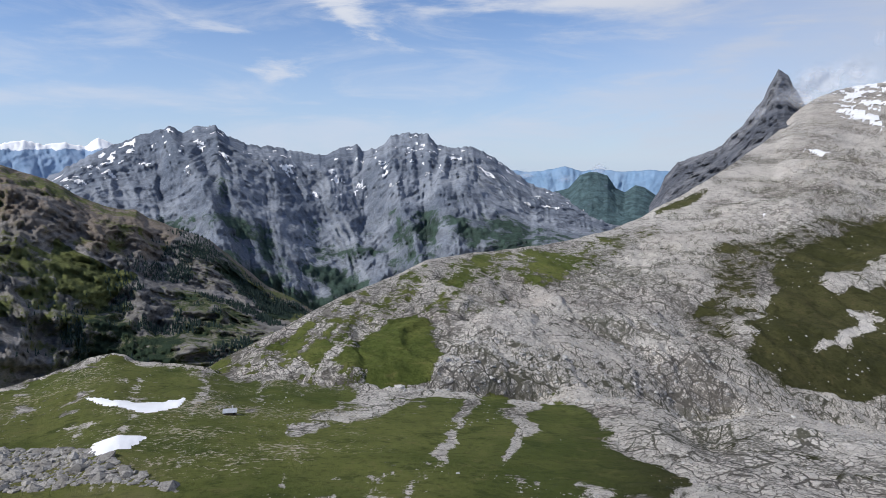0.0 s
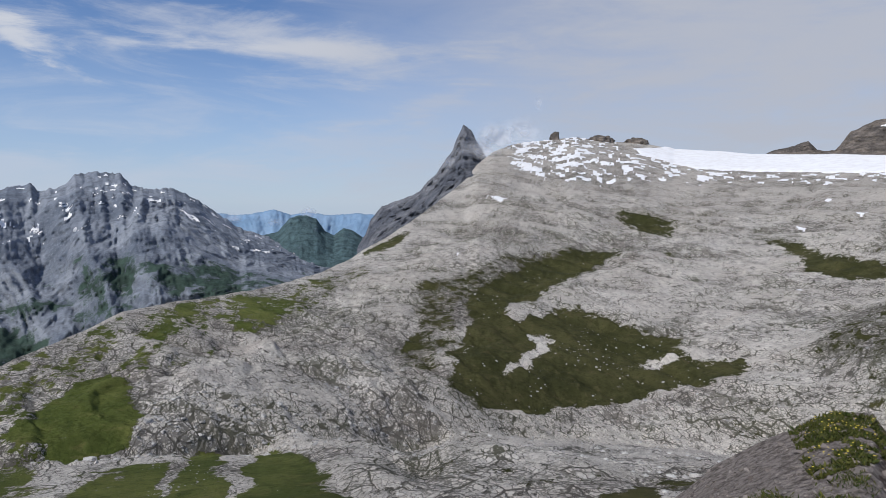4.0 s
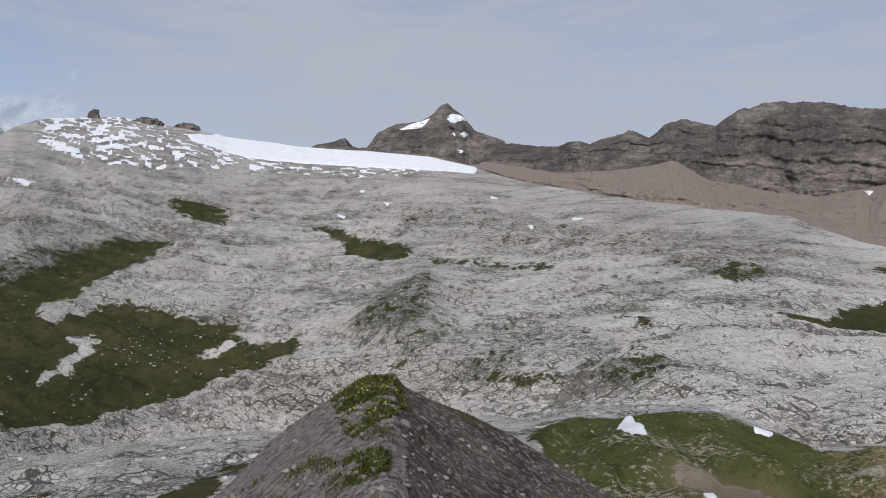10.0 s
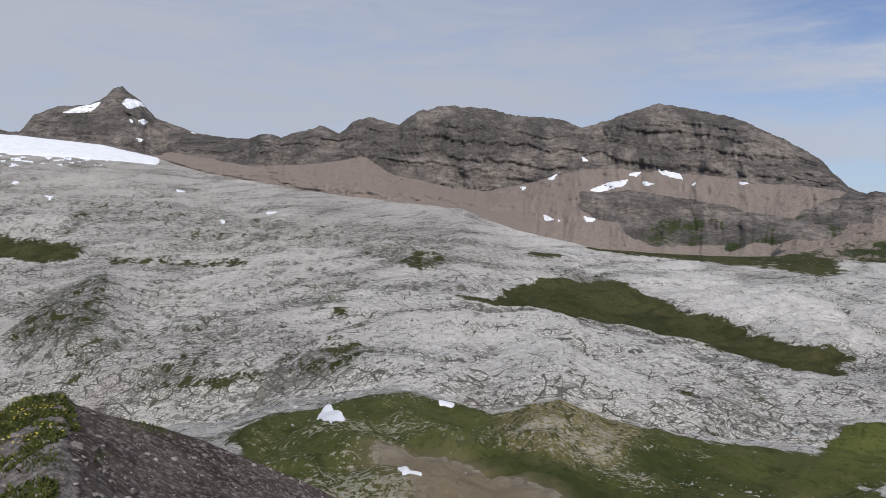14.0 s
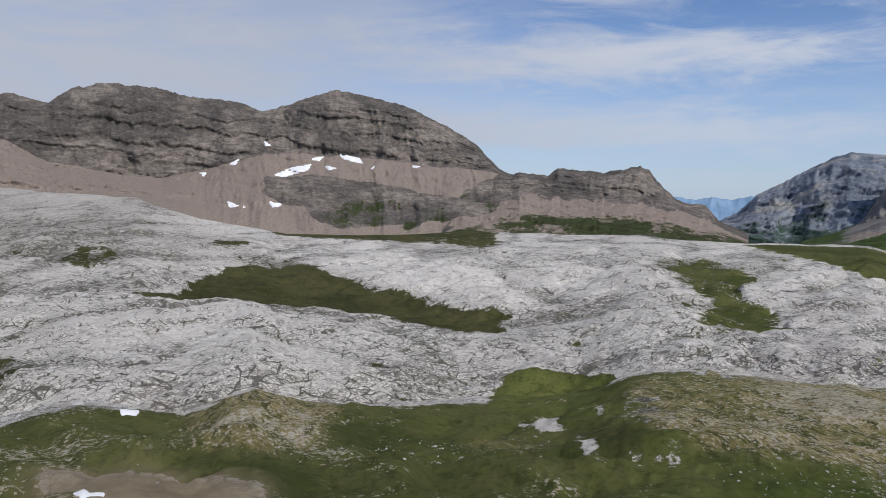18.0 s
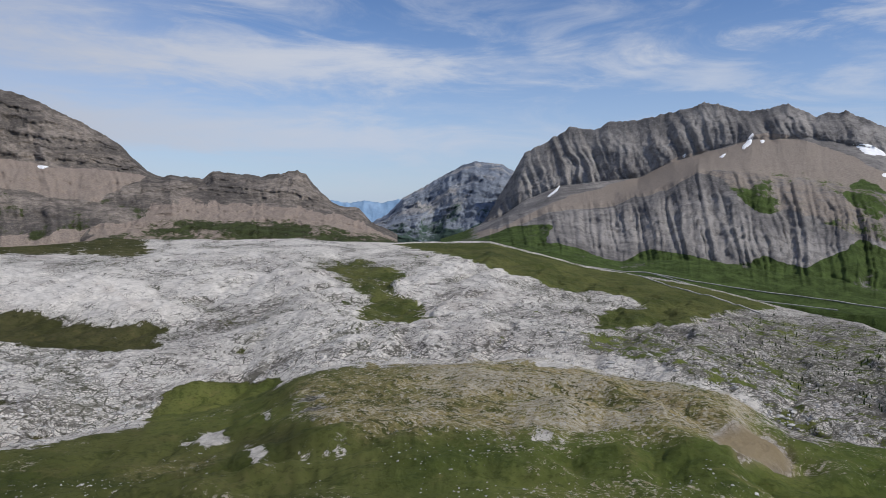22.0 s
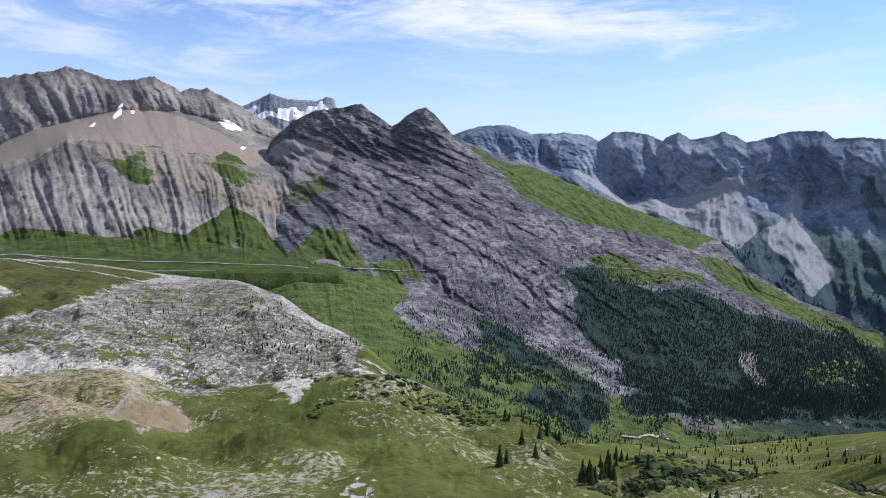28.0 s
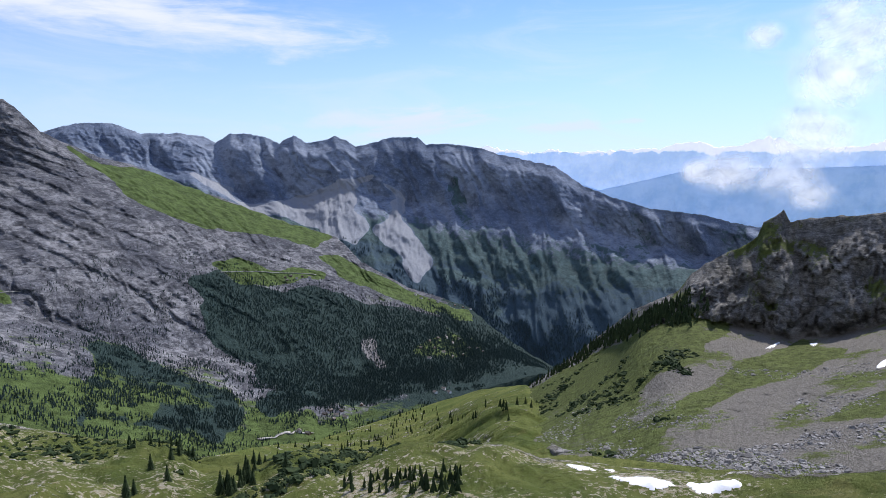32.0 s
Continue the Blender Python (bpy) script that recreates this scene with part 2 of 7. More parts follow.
    bare_rock = maths(t, "MULTIPLY", maths(t, "SUBTRACT", 1.0, soil), maths(t, "SUBTRACT", 1.0, mask(t, "sand")))
    height = maths(t, "MULTIPLY_ADD", maths(t, "MULTIPLY", open_joint, bare_rock), -1.0, height)
    finish(t, color, 0.9, height, 0.9, 1.0)
    return m


def earth_material():
    m, t = material("brown_earth")
    p = place(t)
    a = grain(t, p, 0.35, 6.0, 0.65)
    b = grain(t, p, 3.0, 6.0, 0.7)
    c = node(t, "ShaderNodeTexVoronoi", {"Vector": p, "Scale": 5.0}).outputs["Distance"]
    color = blend(t, ramp(t, a, 0.40, 0.60), (0.070, 0.052, 0.044), (0.130, 0.102, 0.086))
    color = blend(t, ramp(t, maths(t, "MULTIPLY_ADD", maths(t, "SUBTRACT", a, 0.5), 0.9, mask(t, "scree")), 0.40, 0.60), color, blend(t, ramp(t, b, 0.38, 0.58), (0.135, 0.114, 0.100), (0.25, 0.218, 0.195)))
    color = blend(t, ramp(t, b, 0.50, 0.60, 0.0, 0.7), color, (0.30, 0.26, 0.23))
    color = blend(t, ramp(t, b, 0.30, 0.45, 0.7, 0.0), color, (0.05, 0.04, 0.035))
    finish(t, color, 0.95, maths(t, "ADD", maths(t, "MULTIPLY", b, 0.25), maths(t, "MULTIPLY", c, 0.12)), 0.9, 1.0)
    return m


def rock_material(name, dark, light, meadow=(0.05, 0.07, 0.02), scree=((0.17, 0.14, 0.115), (0.27, 0.23, 0.19)), size=1.0, tilt=(0.0, 0.0), bands=0.5, wood=(0.030, 0.048, 0.030)):
    """Mountain rock with tilted beds, and turf and scree where the masks say."""
    m, t = material(name)
    p = place(t)
    big = grain(t, p, 0.004 / size, 6.0, 0.6)
    mid = grain(t, p, 0.03 / size, 8.0, 0.7, 0.3)
    fine = grain(t, p, 0.16 / size, 5.0, 0.7)
    beds = node(t, "ShaderNodeMapping", {"Vector": p, "Rotation": (radians(tilt[0]), radians(tilt[1]), 0), "Scale": (0.30, 0.30, 1.0)}).outputs[0]
    bed = grain(t, beds, 0.045 / size, 6.0, 0.75, 0.6)
    thin = grain(t, beds, 0.17 / size, 4.0, 0.7, 0.5)
    rock = blend(t, ramp(t, big, 0.38, 0.62), dark, light)
    rock = blend(t, ramp(t, fine, 0.52, 0.66, 0.0, 0.35), rock, tuple(min(0.7, 1.5 * c) for c in light))
    rock = blend(t, maths(t, "MULTIPLY", ramp(t, bed, 0.38, 0.6, 1.0, 0.0), bands), rock, tuple(0.45 * c for c in dark))
    rock = blend(t, ramp(t, mid, 0.35, 0.55, 0.6, 0.0), rock, tuple(0.55 * c for c in dark))
    rock = blend(t, maths(t, "MULTIPLY", ramp(t, thin, 0.36, 0.50, 0.65, 0.0), bands), rock, tuple(0.5 * c for c in dark))
    rock = blend(t, maths(t, "MULTIPLY", ramp(t, thin, 0.54, 0.66, 0.0, 0.4), bands), rock, tuple(min(0.7, 1.25 * c) for c in light))
    rubble = blend(t, ramp(t, fine, 0.3, 0.7), scree[0], scree[1])
    loose = maths(t, "ADD", mask(t, "scree"), maths(t, "MULTIPLY", maths(t, "SUBTRACT", mid, 0.5), 0.8))
    color = blend(t, ramp(t, loose, 0.4, 0.6), rock, rubble)
    turf = blend(t, ramp(t, mid, 0.35, 0.65), tuple(0.6 * c for c in meadow), tuple(1.25 * c for c in meadow))
    edge = maths(t, "ADD", mask(t, "grass"), maths(t, "MULTIPLY", maths(t, "SUBTRACT", mid, 0.5), 1.2))
    color = blend(t, ramp(t, edge, 0.40, 0.60), color, turf)
    dim = maths(t, "ADD", mask(t, "wood"), maths(t, "MULTIPLY", maths(t, "SUBTRACT", mid, 0.5), 1.4))
    color = blend(t, ramp(t, dim, 0.4, 0.6), color, wood)
    height = maths(t, "ADD", maths(t, "MULTIPLY", mid, 9.0 * size), maths(t, "ADD", maths(t, "MULTIPLY", fine, 4.5 * size), maths(t, "MULTIPLY", maths(t, "ADD", bed, maths(t, "MULTIPLY", thin, 0.35)), 15.0 * size * bands)))
    finish(t, color, 0.9, height, 0.9, 1.0)
    return m


def snow_material():
    m, t = material("old_snow")
    p = place(t)
    a = grain(t, p, 0.03, 6.0, 0.6)
    b = grain(t, p, 0.4, 5.0, 0.6)
    color = blend(t, ramp(t, a, 0.35, 0.7), (0.93, 0.935, 0.945), (0.84, 0.83, 0.82))
    finish(t, color, 0.6, maths(t, "ADD", a, b), 0.4, 0.6, 0.3)
    return m


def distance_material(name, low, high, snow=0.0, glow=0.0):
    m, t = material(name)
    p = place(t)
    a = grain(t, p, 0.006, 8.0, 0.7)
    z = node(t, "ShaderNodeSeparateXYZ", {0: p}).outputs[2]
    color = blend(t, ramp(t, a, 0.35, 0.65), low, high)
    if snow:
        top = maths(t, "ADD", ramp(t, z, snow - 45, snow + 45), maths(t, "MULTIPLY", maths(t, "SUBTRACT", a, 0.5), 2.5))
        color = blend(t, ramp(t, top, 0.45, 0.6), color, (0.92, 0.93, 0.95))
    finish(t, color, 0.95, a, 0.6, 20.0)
    # Glow lifts shaded far slopes, standing in for bright haze before them.
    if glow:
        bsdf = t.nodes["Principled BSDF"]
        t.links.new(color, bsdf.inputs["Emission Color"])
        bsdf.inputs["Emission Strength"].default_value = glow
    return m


GROUND = ground_material()
EARTH = earth_material()
SNOW = snow_material()
# Massif and far peaks: haze is tinted into rock and turf colours.
HAZED_ROCK = rock_material("hazed_massif_rock", (0.155, 0.182, 0.228), (0.315, 0.345, 0.392), (0.052, 0.082, 0.066), ((0.26, 0.25, 0.245), (0.38, 0.37, 0.36)), 1.6, (10, 0), 0.12)
DARK_ROCK = rock_material("dark_ridge_rock", (0.20, 0.195, 0.19), (0.36, 0.34, 0.32), (0.11, 0.125, 0.048), size=0.7)
NEAR_ROCK = rock_material("near_crest_rock", (0.16, 0.155, 0.14), (0.36, 0.345, 0.315), (0.098, 0.118, 0.036), ((0.11, 0.102, 0.086), (0.25, 0.23, 0.198)), 0.13, (0, 5), 0.9)
BANDED_ROCK = rock_material("banded_cliff_rock", (0.125, 0.112, 0.102), (0.31, 0.265, 0.225), (0.05, 0.06, 0.025), ((0.22, 0.178, 0.148), (0.36, 0.295, 0.245)), size=1.0, tilt=(4, 9), bands=0.6)
SHALE_ROCK = rock_material("grey_shale_rock", (0.165, 0.155, 0.150), (0.325, 0.303, 0.283), (0.064, 0.092, 0.028), ((0.22, 0.183, 0.152), (0.335, 0.286, 0.242)), size=1.0, tilt=(0, 20), bands=0.14)
# Slab rock and its wood floor lean blue to imitate haze.
SLAB_ROCK = rock_material("tilted_slab_rock", (0.125, 0.129, 0.148), (0.30, 0.298, 0.305), (0.092, 0.130, 0.042), ((0.20, 0.192, 0.186), (0.33, 0.317, 0.30)), size=0.9, tilt=(0, 25), bands=0.95, wood=(0.030, 0.050, 0.045))
# Wall rock, scree, turf and wood are lightened and blued to imitate haze.
HAZED_WALL_ROCK = rock_material("hazed_wall_rock", (0.14, 0.178, 0.25), (0.31, 0.355, 0.435), (0.078, 0.120, 0.122), ((0.27, 0.285, 0.312), (0.35, 0.365, 0.392)), 1.3, (0, 78), 0.25, (0.060, 0.095, 0.122))
HORN_ROCK = rock_material("horn_rock", (0.115, 0.125, 0.15), (0.29, 0.295, 0.315), size=1.2, tilt=(0, -20), bands=0.5)
# Blue haze of the air is mixed into this hill's rock and turf.
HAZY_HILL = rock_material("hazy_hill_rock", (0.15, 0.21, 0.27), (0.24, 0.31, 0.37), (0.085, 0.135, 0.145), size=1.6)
# Air's blue haze sits in these base colours; the backlit ranges also glow.
FAR_BLUE = distance_material("haze_blue_hills", (0.19, 0.31, 0.46), (0.26, 0.38, 0.53))
GLOWING_BLUE = distance_material("glowing_hazy_foothills", (0.30, 0.48, 0.72), (0.40, 0.57, 0.80), glow=0.22)
SUNNY_SNOW = distance_material("hazy_sunlit_range", (0.22, 0.33, 0.48), (0.32, 0.42, 0.56), 81.4)
FAR_SNOW = distance_material("glowing_hazy_range", (0.42, 0.58, 0.80), (0.54, 0.68, 0.88), 129.4, 0.35)


# ---- plan: lines of the land as (bearing in degrees, distance, height) ----
MASSIF_CREST = [(-31.8, 4500, -173), (-30.2, 4500, -91), (-28.1, 4500, -4.0), (-25.8, 4500, 86), (-23.8, 4500, 143), (-21.7, 4500, 200), (-20.8, 4500, 157), (-19.9, 4500, 195), (-18.4, 4500, 209), (-17.6, 4500, 144), (-15.9, 4500, 84), (-13.8, 4500, 73), (-11.5, 4500, 32.1), (-10.0, 4500, 16.7), (-8.8, 4500, 59.2), (-7.3, 4500, 84), (-6.9, 4500, 43.5), (-5.1, 4500, 79), (-4.5, 4500, 140), (-3.2, 4500, 157), (-1.5, 4500, 145), (-0.7, 4500, 76), (0.5, 4500, 52.9), (2.2, 4500, 66), (3.8, 4500, 6.7), (5.2, 4500, -75), (7.1, 4500, -178), (9.8, 4500, -252), (13.0, 4500, -342), (16.6, 4500, -410)]
MASSIF_MID = [(-31.9, 3900, -219), (-29.0, 3900, -171), (-26.0, 3900, -163), (-22.5, 3900, -185), (-20.4, 3900, -129), (-18.2, 3900, -41.1), (-14.8, 3900, -199), (-10.8, 3900, -316), (-7.1, 3900, -354), (-4.2, 3900, -212), (-1.4, 3900, -150), (1.4, 3900, -120), (4.3, 3900, -217), (7.1, 3900, -314), (16.6, 3900, -434)]
MASSIF_FOOT = [(-32.2, 3100, -393), (-26.3, 3100, -420), (-21.1, 3100, -464), (-16.4, 3100, -530), (-11.1, 3100, -728), (-7.8, 3100, -710), (-5.3, 3100, -609), (-1.0, 3100, -508), (2.8, 3100, -456), (7.6, 3100, -403), (16.7, 3100, -394)]
DARK_CREST = [(-42.4, 1500, 84), (-37.6, 1500, 40.1), (-33.0, 1500, -7.1), (-30.3, 1500, -32.5), (-27.9, 1500, -72), (-26.4, 1500, -90), (-24.5, 1500, -99), (-23.6, 1500, -116), (-21.4, 1500, -139), (-19.1, 1500, -168), (-17.2, 1500, -213), (-15.1, 1500, -265), (-12.9, 1500, -299), (-11.1, 1500, -331), (-8.8, 1500, -394)]
DARK_FOOT = [(-43.8, 900, -191), (-38.9, 900, -219), (-34.2, 900, -244), (-31.5, 900, -262), (-28.9, 900, -262), (-22.9, 900, -270), (-18.5, 900, -263), (-14.0, 900, -247), (-11.1, 900, -234), (-8.8, 900, -252)]
HORN_CREST = [(16.5, 3500, -241), (17.2, 3500, -177), (17.7, 3500, -96), (18.6, 3500, -39.0), (21.2, 3500, 18.2), (23.1, 3500, 127), (24.0, 3500, 204), (24.5, 3500, 246), (24.9, 3500, 314), (25.4, 3500, 371), (26.1, 3500, 342), (26.5, 3500, 288), (27.1, 3400, 224), (27.8, 3000, 137), (28.5, 2650, 82)]
HORN_FOOT = [(16.5, 2600, -222), (18.8, 2600, -179), (21.2, 2600, -94), (24.1, 2600, 13.2), (26.4, 2600, 66), (28.5, 2600, 66)]
PYR_CREST = [(48.4, 4400, 257), (49.3, 4400, 288), (50.2, 4400, 297), (51.1, 4400, 321), (51.6, 4400, 333), (52.2, 4400, 281), (53.3, 4400, 276), (54.3, 4400, 378), (55.7, 4400, 427), (57.8, 4400, 449), (58.9, 4400, 508), (59.4, 4400, 552), (60.0, 4400, 567), (60.4, 4400, 539), (61.3, 4400, 491), (62.2, 4400, 407), (63.7, 4400, 362), (65.1, 4400, 328), (67.4, 4400, 306), (69.7, 4400, 308), (72.4, 4400, 282)]
PYR_FOOT = [(48.4, 3700, 190), (53.4, 3700, 209), (55.7, 3700, 201), (60.4, 3700, 181), (65.2, 3700, 81), (72.5, 3700, 60)]
CLIFF_CREST = [(62.0, 4300, 351), (65.1, 3900, 284), (67.4, 3700, 257), (69.1, 3500, 240), (70.2, 3300, 253), (71.7, 3300, 246), (73.5, 3300, 277), (74.7, 3300, 303), (75.6, 3300, 287), (76.3, 3300, 268), (77.4, 3300, 326), (78.8, 3300, 353), (80.4, 3300, 327), (81.2, 3300, 318), (82.7, 3300, 390), (85.0, 3300, 420), (88.3, 3300, 409), (90.7, 3300, 379), (94.4, 3300, 363), (96.2, 3300, 324), (98.8, 3300, 372), (102.0, 3300, 435), (104.4, 3300, 407), (107.7, 3300, 365), (111.6, 3300, 259), (113.6, 3300, 187), (115.5, 3300, 71), (116.9, 3300, 37.7), (117.2, 3100, 15.3), (120.0, 2900, -73), (122.7, 2600, -126), (125.8, 2300, -153)]
CLIFF_FOOT = [(62.0, 3900, 190), (65.1, 3600, 152), (69.6, 3250, 104), (74.5, 3050, 119), (78.1, 3050, 150), (81.0, 3050, 80), (85.7, 3050, 34.6), (88.5, 3050, 21.0), (92.7, 3050, 71), (96.3, 3050, 130), (99.5, 3050, 128), (103.8, 3050, 117), (107.9, 3050, 101), (111.8, 3050, 84), (114.8, 3050, 65), (116.9, 3050, 28.4), (120.0, 2600, -145), (125.8, 2250, -156)]
SCREE_FOOT = [(62.0, 3650, 145), (65.1, 3250, 75), (69.6, 2900, 28.9), (76.3, 2500, -17.1), (83.9, 2300, -45.8), (88.1, 2200, -85), (92.9, 2100, -153), (93.0, 2150, -153), (98.5, 2150, -164), (106.0, 2150, -174), (112.7, 2150, -166), (118.7, 2150, -159), (125.8, 2150, -156)]
KNOLL_CREST = [(110.8, 2150, -142), (113.1, 2500, -66), (114.7, 2800, 13.4), (115.6, 2900, 44.5), (116.5, 2900, 35.2), (117.2, 2900, 49.3), (119.5, 2900, 35.6), (120.3, 2900, 66), (121.7, 2900, 58.6), (123.9, 2900, 49.5), (125.6, 2900, 65), (126.8, 2900, 74), (127.5, 2900, 60), (128.1, 2900, 20.5), (129.6, 2900, -56.2), (130.6, 2900, -77), (131.8, 2900, -76), (132.8, 2900, -136), (135.0, 2900, -190)]
KNOLL_MID = [(110.8, 2130, -148), (113.1, 2350, -110), (117.2, 2600, -24.9), (121.7, 2600, -44.2), (126.1, 2600, -52.4), (129.8, 2600, -80), (132.2, 2600, -117), (135.0, 2600, -180)]
KNOLL_FOOT = [(110.8, 2100, -153), (112.7, 2100, -154), (117.3, 2100, -157), (121.8, 2100, -153), (126.2, 2100, -149), (130.3, 2100, -160), (135.0, 2100, -169)]
GAP_CREST = [(132.2, 4300, -222), (134.1, 4300, -156), (135.5, 4300, -49.0), (138.2, 4300, 65), (140.3, 4300, 153), (141.4, 4300, 181), (143.7, 4300, 164), (144.8, 4300, 120), (146.8, 4300, 35.4)]
GAP_FOOT = [(132.2, 3400, -203), (135.5, 3400, -243), (136.9, 3400, -262), (139.7, 3400, -239), (147.0, 3400, -215)]
SHALE_CREST = [(138.6, 3500, -255), (140.9, 3500, -211), (142.3, 3500, -147), (143.0, 3500, -81), (144.6, 3500, 79), (145.5, 3500, 180), (147.4, 3500, 247), (149.2, 3500, 312), (151.1, 3500, 297), (152.3, 3500, 334), (154.4, 3500, 336), (157.1, 3500, 379), (158.5, 3500, 393), (159.4, 3500, 415), (160.3, 3500, 411), (161.9, 3500, 369), (163.6, 3500, 371), (165.2, 3500, 392), (167.0, 3500, 338), (168.9, 3500, 355), (170.3, 3500, 309), (171.4, 3500, 273), (172.6, 3500, 232), (174.0, 3500, 185), (176.3, 3500, 117), (178.6, 3500, 62), (181.5, 3500, -60)]
SHALE_CLIFF = [(137.5, 3360, -253), (140.6, 3360, -194), (143.8, 3360, -115), (145.5, 3360, -42.8), (148.5, 3360, 31.6), (151.5, 3360, 52.9), (154.6, 3360, 69), (157.3, 3360, 147), (160.1, 3360, 195), (162.9, 3360, 238), (166.6, 3360, 241), (171.3, 3360, 177), (174.0, 3360, 124), (178.7, 3360, -19.8), (181.5, 3360, -150)]
SHALE_SCREE = [(137.5, 2700, -213), (140.6, 2700, -180), (144.2, 2700, -96), (147.6, 2700, -54.4), (152.8, 2700, -37.6), (156.9, 2700, 31.5), (159.2, 2700, 81), (162.9, 2700, 73), (166.6, 2700, 42.1), (170.4, 2700, 11.5), (174.1, 2700, -40.7), (178.7, 2700, -80), (181.5, 2700, -250)]
SHALE_LOW = [(137.5, 2150, -178), (144.1, 2150, -162), (148.3, 2150, -164), (153.6, 2150, -206), (159.6, 2150, -189), (164.8, 2150, -218), (169.1, 2150, -227), (174.3, 2150, -261), (179.0, 2150, -273), (181.5, 2150, -390)]
SHALE_FOOT = [(137.5, 1800, -162), (144.1, 1800, -182), (155.4, 1800, -222), (162.0, 1800, -256), (169.2, 1800, -271), (176.3, 1800, -279), (179.0, 1800, -287), (181.5, 1800, -370)]
SLAB_CREST = [(170.0, 2000, -230), (171.9, 2600, -73), (173.0, 3100, 59.1), (173.7, 3100, 132), (175.1, 3000, 172), (177.3, 3000, 231), (179.2, 3000, 244), (181.0, 3000, 263), (182.1, 3000, 218), (183.5, 3000, 169), (184.0, 3000, 183), (184.7, 3000, 220), (186.3, 3000, 256), (187.2, 3000, 209), (188.4, 3000, 137), (189.8, 3000, 101), (192.2, 3000, 40.8), (194.5, 3000, 14.8), (197.8, 3000, -59.1), (202.3, 3000, -152), (205.9, 3000, -226), (209.7, 3000, -289), (211.8, 2700, -360), (215.6, 2700, -464), (220.9, 2700, -543), (222.8, 2700, -622), (224.8, 2700, -690), (227.2, 2700, -755), (231.5, 2700, -870)]
SLAB_UPPER = [(170.0, 1950, -240), (171.9, 2550, -112), (175.5, 2860, 33.1), (179.1, 2860, 76), (181.9, 2860, 24.1), (184.7, 2860, 25.1), (188.4, 2860, -8.7), (193.2, 2860, -100), (197.9, 2860, -214), (202.5, 2860, -301), (206.9, 2860, -361), (211.1, 2860, -438), (215.1, 2860, -519), (218.9, 2860, -594), (220.9, 2500, -621), (224.3, 2500, -661), (227.2, 2500, -710), (231.5, 2500, -800)]
SLAB_LOW = [(170.0, 1900, -249), (171.7, 2050, -238), (175.3, 2000, -284), (179.0, 2000, -287), (183.7, 2000, -339), (188.5, 2000, -390), (193.4, 2000, -455), (198.1, 2000, -500), (202.8, 2000, -557), (211.6, 2000, -606), (219.2, 2000, -563), (219.5, 2200, -642), (224.3, 2200, -619), (227.2, 2200, -638), (231.5, 2200, -730)]
SLAB_FOOT = [(169.9, 1750, -258), (171.7, 1700, -287), (177.1, 1400, -341), (182.7, 1200, -363), (188.6, 1150, -409), (193.5, 1150, -447), (198.4, 1200, -492), (202.2, 1250, -519), (207.6, 1350, -534), (207.8, 1400, -563), (214.6, 1600, -586), (221.9, 1850, -604), (227.2, 2000, -594), (231.5, 2000, -660)]
WALL_CREST_ONE = [(188.0, 4400, 155), (189.1, 4400, 213), (190.9, 4400, 255), (193.1, 4400, 255), (195.0, 4400, 201), (197.8, 4400, 212), (200.3, 4400, 156), (200.8, 4400, 177), (201.4, 4400, 211), (202.9, 4400, 214), (204.2, 4400, 195), (205.3, 4400, 161), (205.9, 4400, 193), (206.4, 4400, 208), (207.5, 4400, 164), (208.7, 4400, 179), (209.8, 4400, 211)]
WALL_CREST_TWO = [(210.7, 4400, 180), (211.4, 4400, 142), (212.8, 4400, 171), (214.2, 4400, 204), (216.5, 4400, 205), (217.2, 4400, 163), (219.3, 4400, 164), (221.7, 4400, 139), (223.1, 4400, 104), (227.7, 4400, 33.7), (230.1, 4400, -89), (232.3, 4200, -151), (235.5, 4200, -220), (239.3, 4200, -247), (241.4, 4200, -284), (243.6, 4200, -310), (246.5, 4200, -379)]
WALL_CREST = WALL_CREST_ONE + WALL_CREST_TWO
WALL_CLIFF = [(187.9, 4180, 89), (193.0, 4180, 49.5), (198.6, 4180, -10.5), (202.8, 4180, -164), (207.2, 4180, -159), (210.0, 4180, -109), (212.8, 4180, -143), (217.0, 4180, -194), (221.7, 4180, -209), (226.4, 4180, -257), (231.1, 4180, -320), (235.6, 4180, -412), (239.8, 4180, -465), (246.6, 4180, -501)]
WALL_FOOT = [(187.7, 3200, -179), (196.7, 3200, -315), (205.3, 3200, -459), (214.6, 3200, -631), (221.9, 3200, -821), (227.2, 3200, -936), (231.4, 3200, -881), (235.8, 3200, -756), (242.1, 3200, -623), (246.8, 3200, -550)]
NEAR_CREST = [(222.4, 1000, -366), (225.8, 950, -308), (229.1, 900, -252), (231.8, 800, -193), (234.4, 625, -126), (237.9, 625, -105), (238.7, 625, -90), (239.9, 625, -79), (241.5, 625, -71), (243.4, 625, -56.6), (243.8, 625, -42.8), (245.1, 625, -33.9), (245.6, 625, -43.0), (247.1, 625, -40.0), (249.3, 625, -36.8), (251.6, 625, -33.6), (255.8, 625, -27.6), (261.2, 625, -15.6)]
NEAR_CLIFF = [(222.4, 950, -350), (225.8, 800, -266), (231.8, 700, -184), (234.9, 560, -124), (238.8, 560, -112), (243.0, 560, -117), (246.1, 560, -122), (249.1, 560, -115), (252.1, 560, -103), (261.8, 560, -79)]
NEAR_MID = [(222.4, 850, -316), (225.8, 600, -218), (231.9, 480, -156), (237.3, 400, -123), (242.4, 400, -119), (246.3, 400, -112), (252.3, 400, -99), (262.1, 400, -81)]
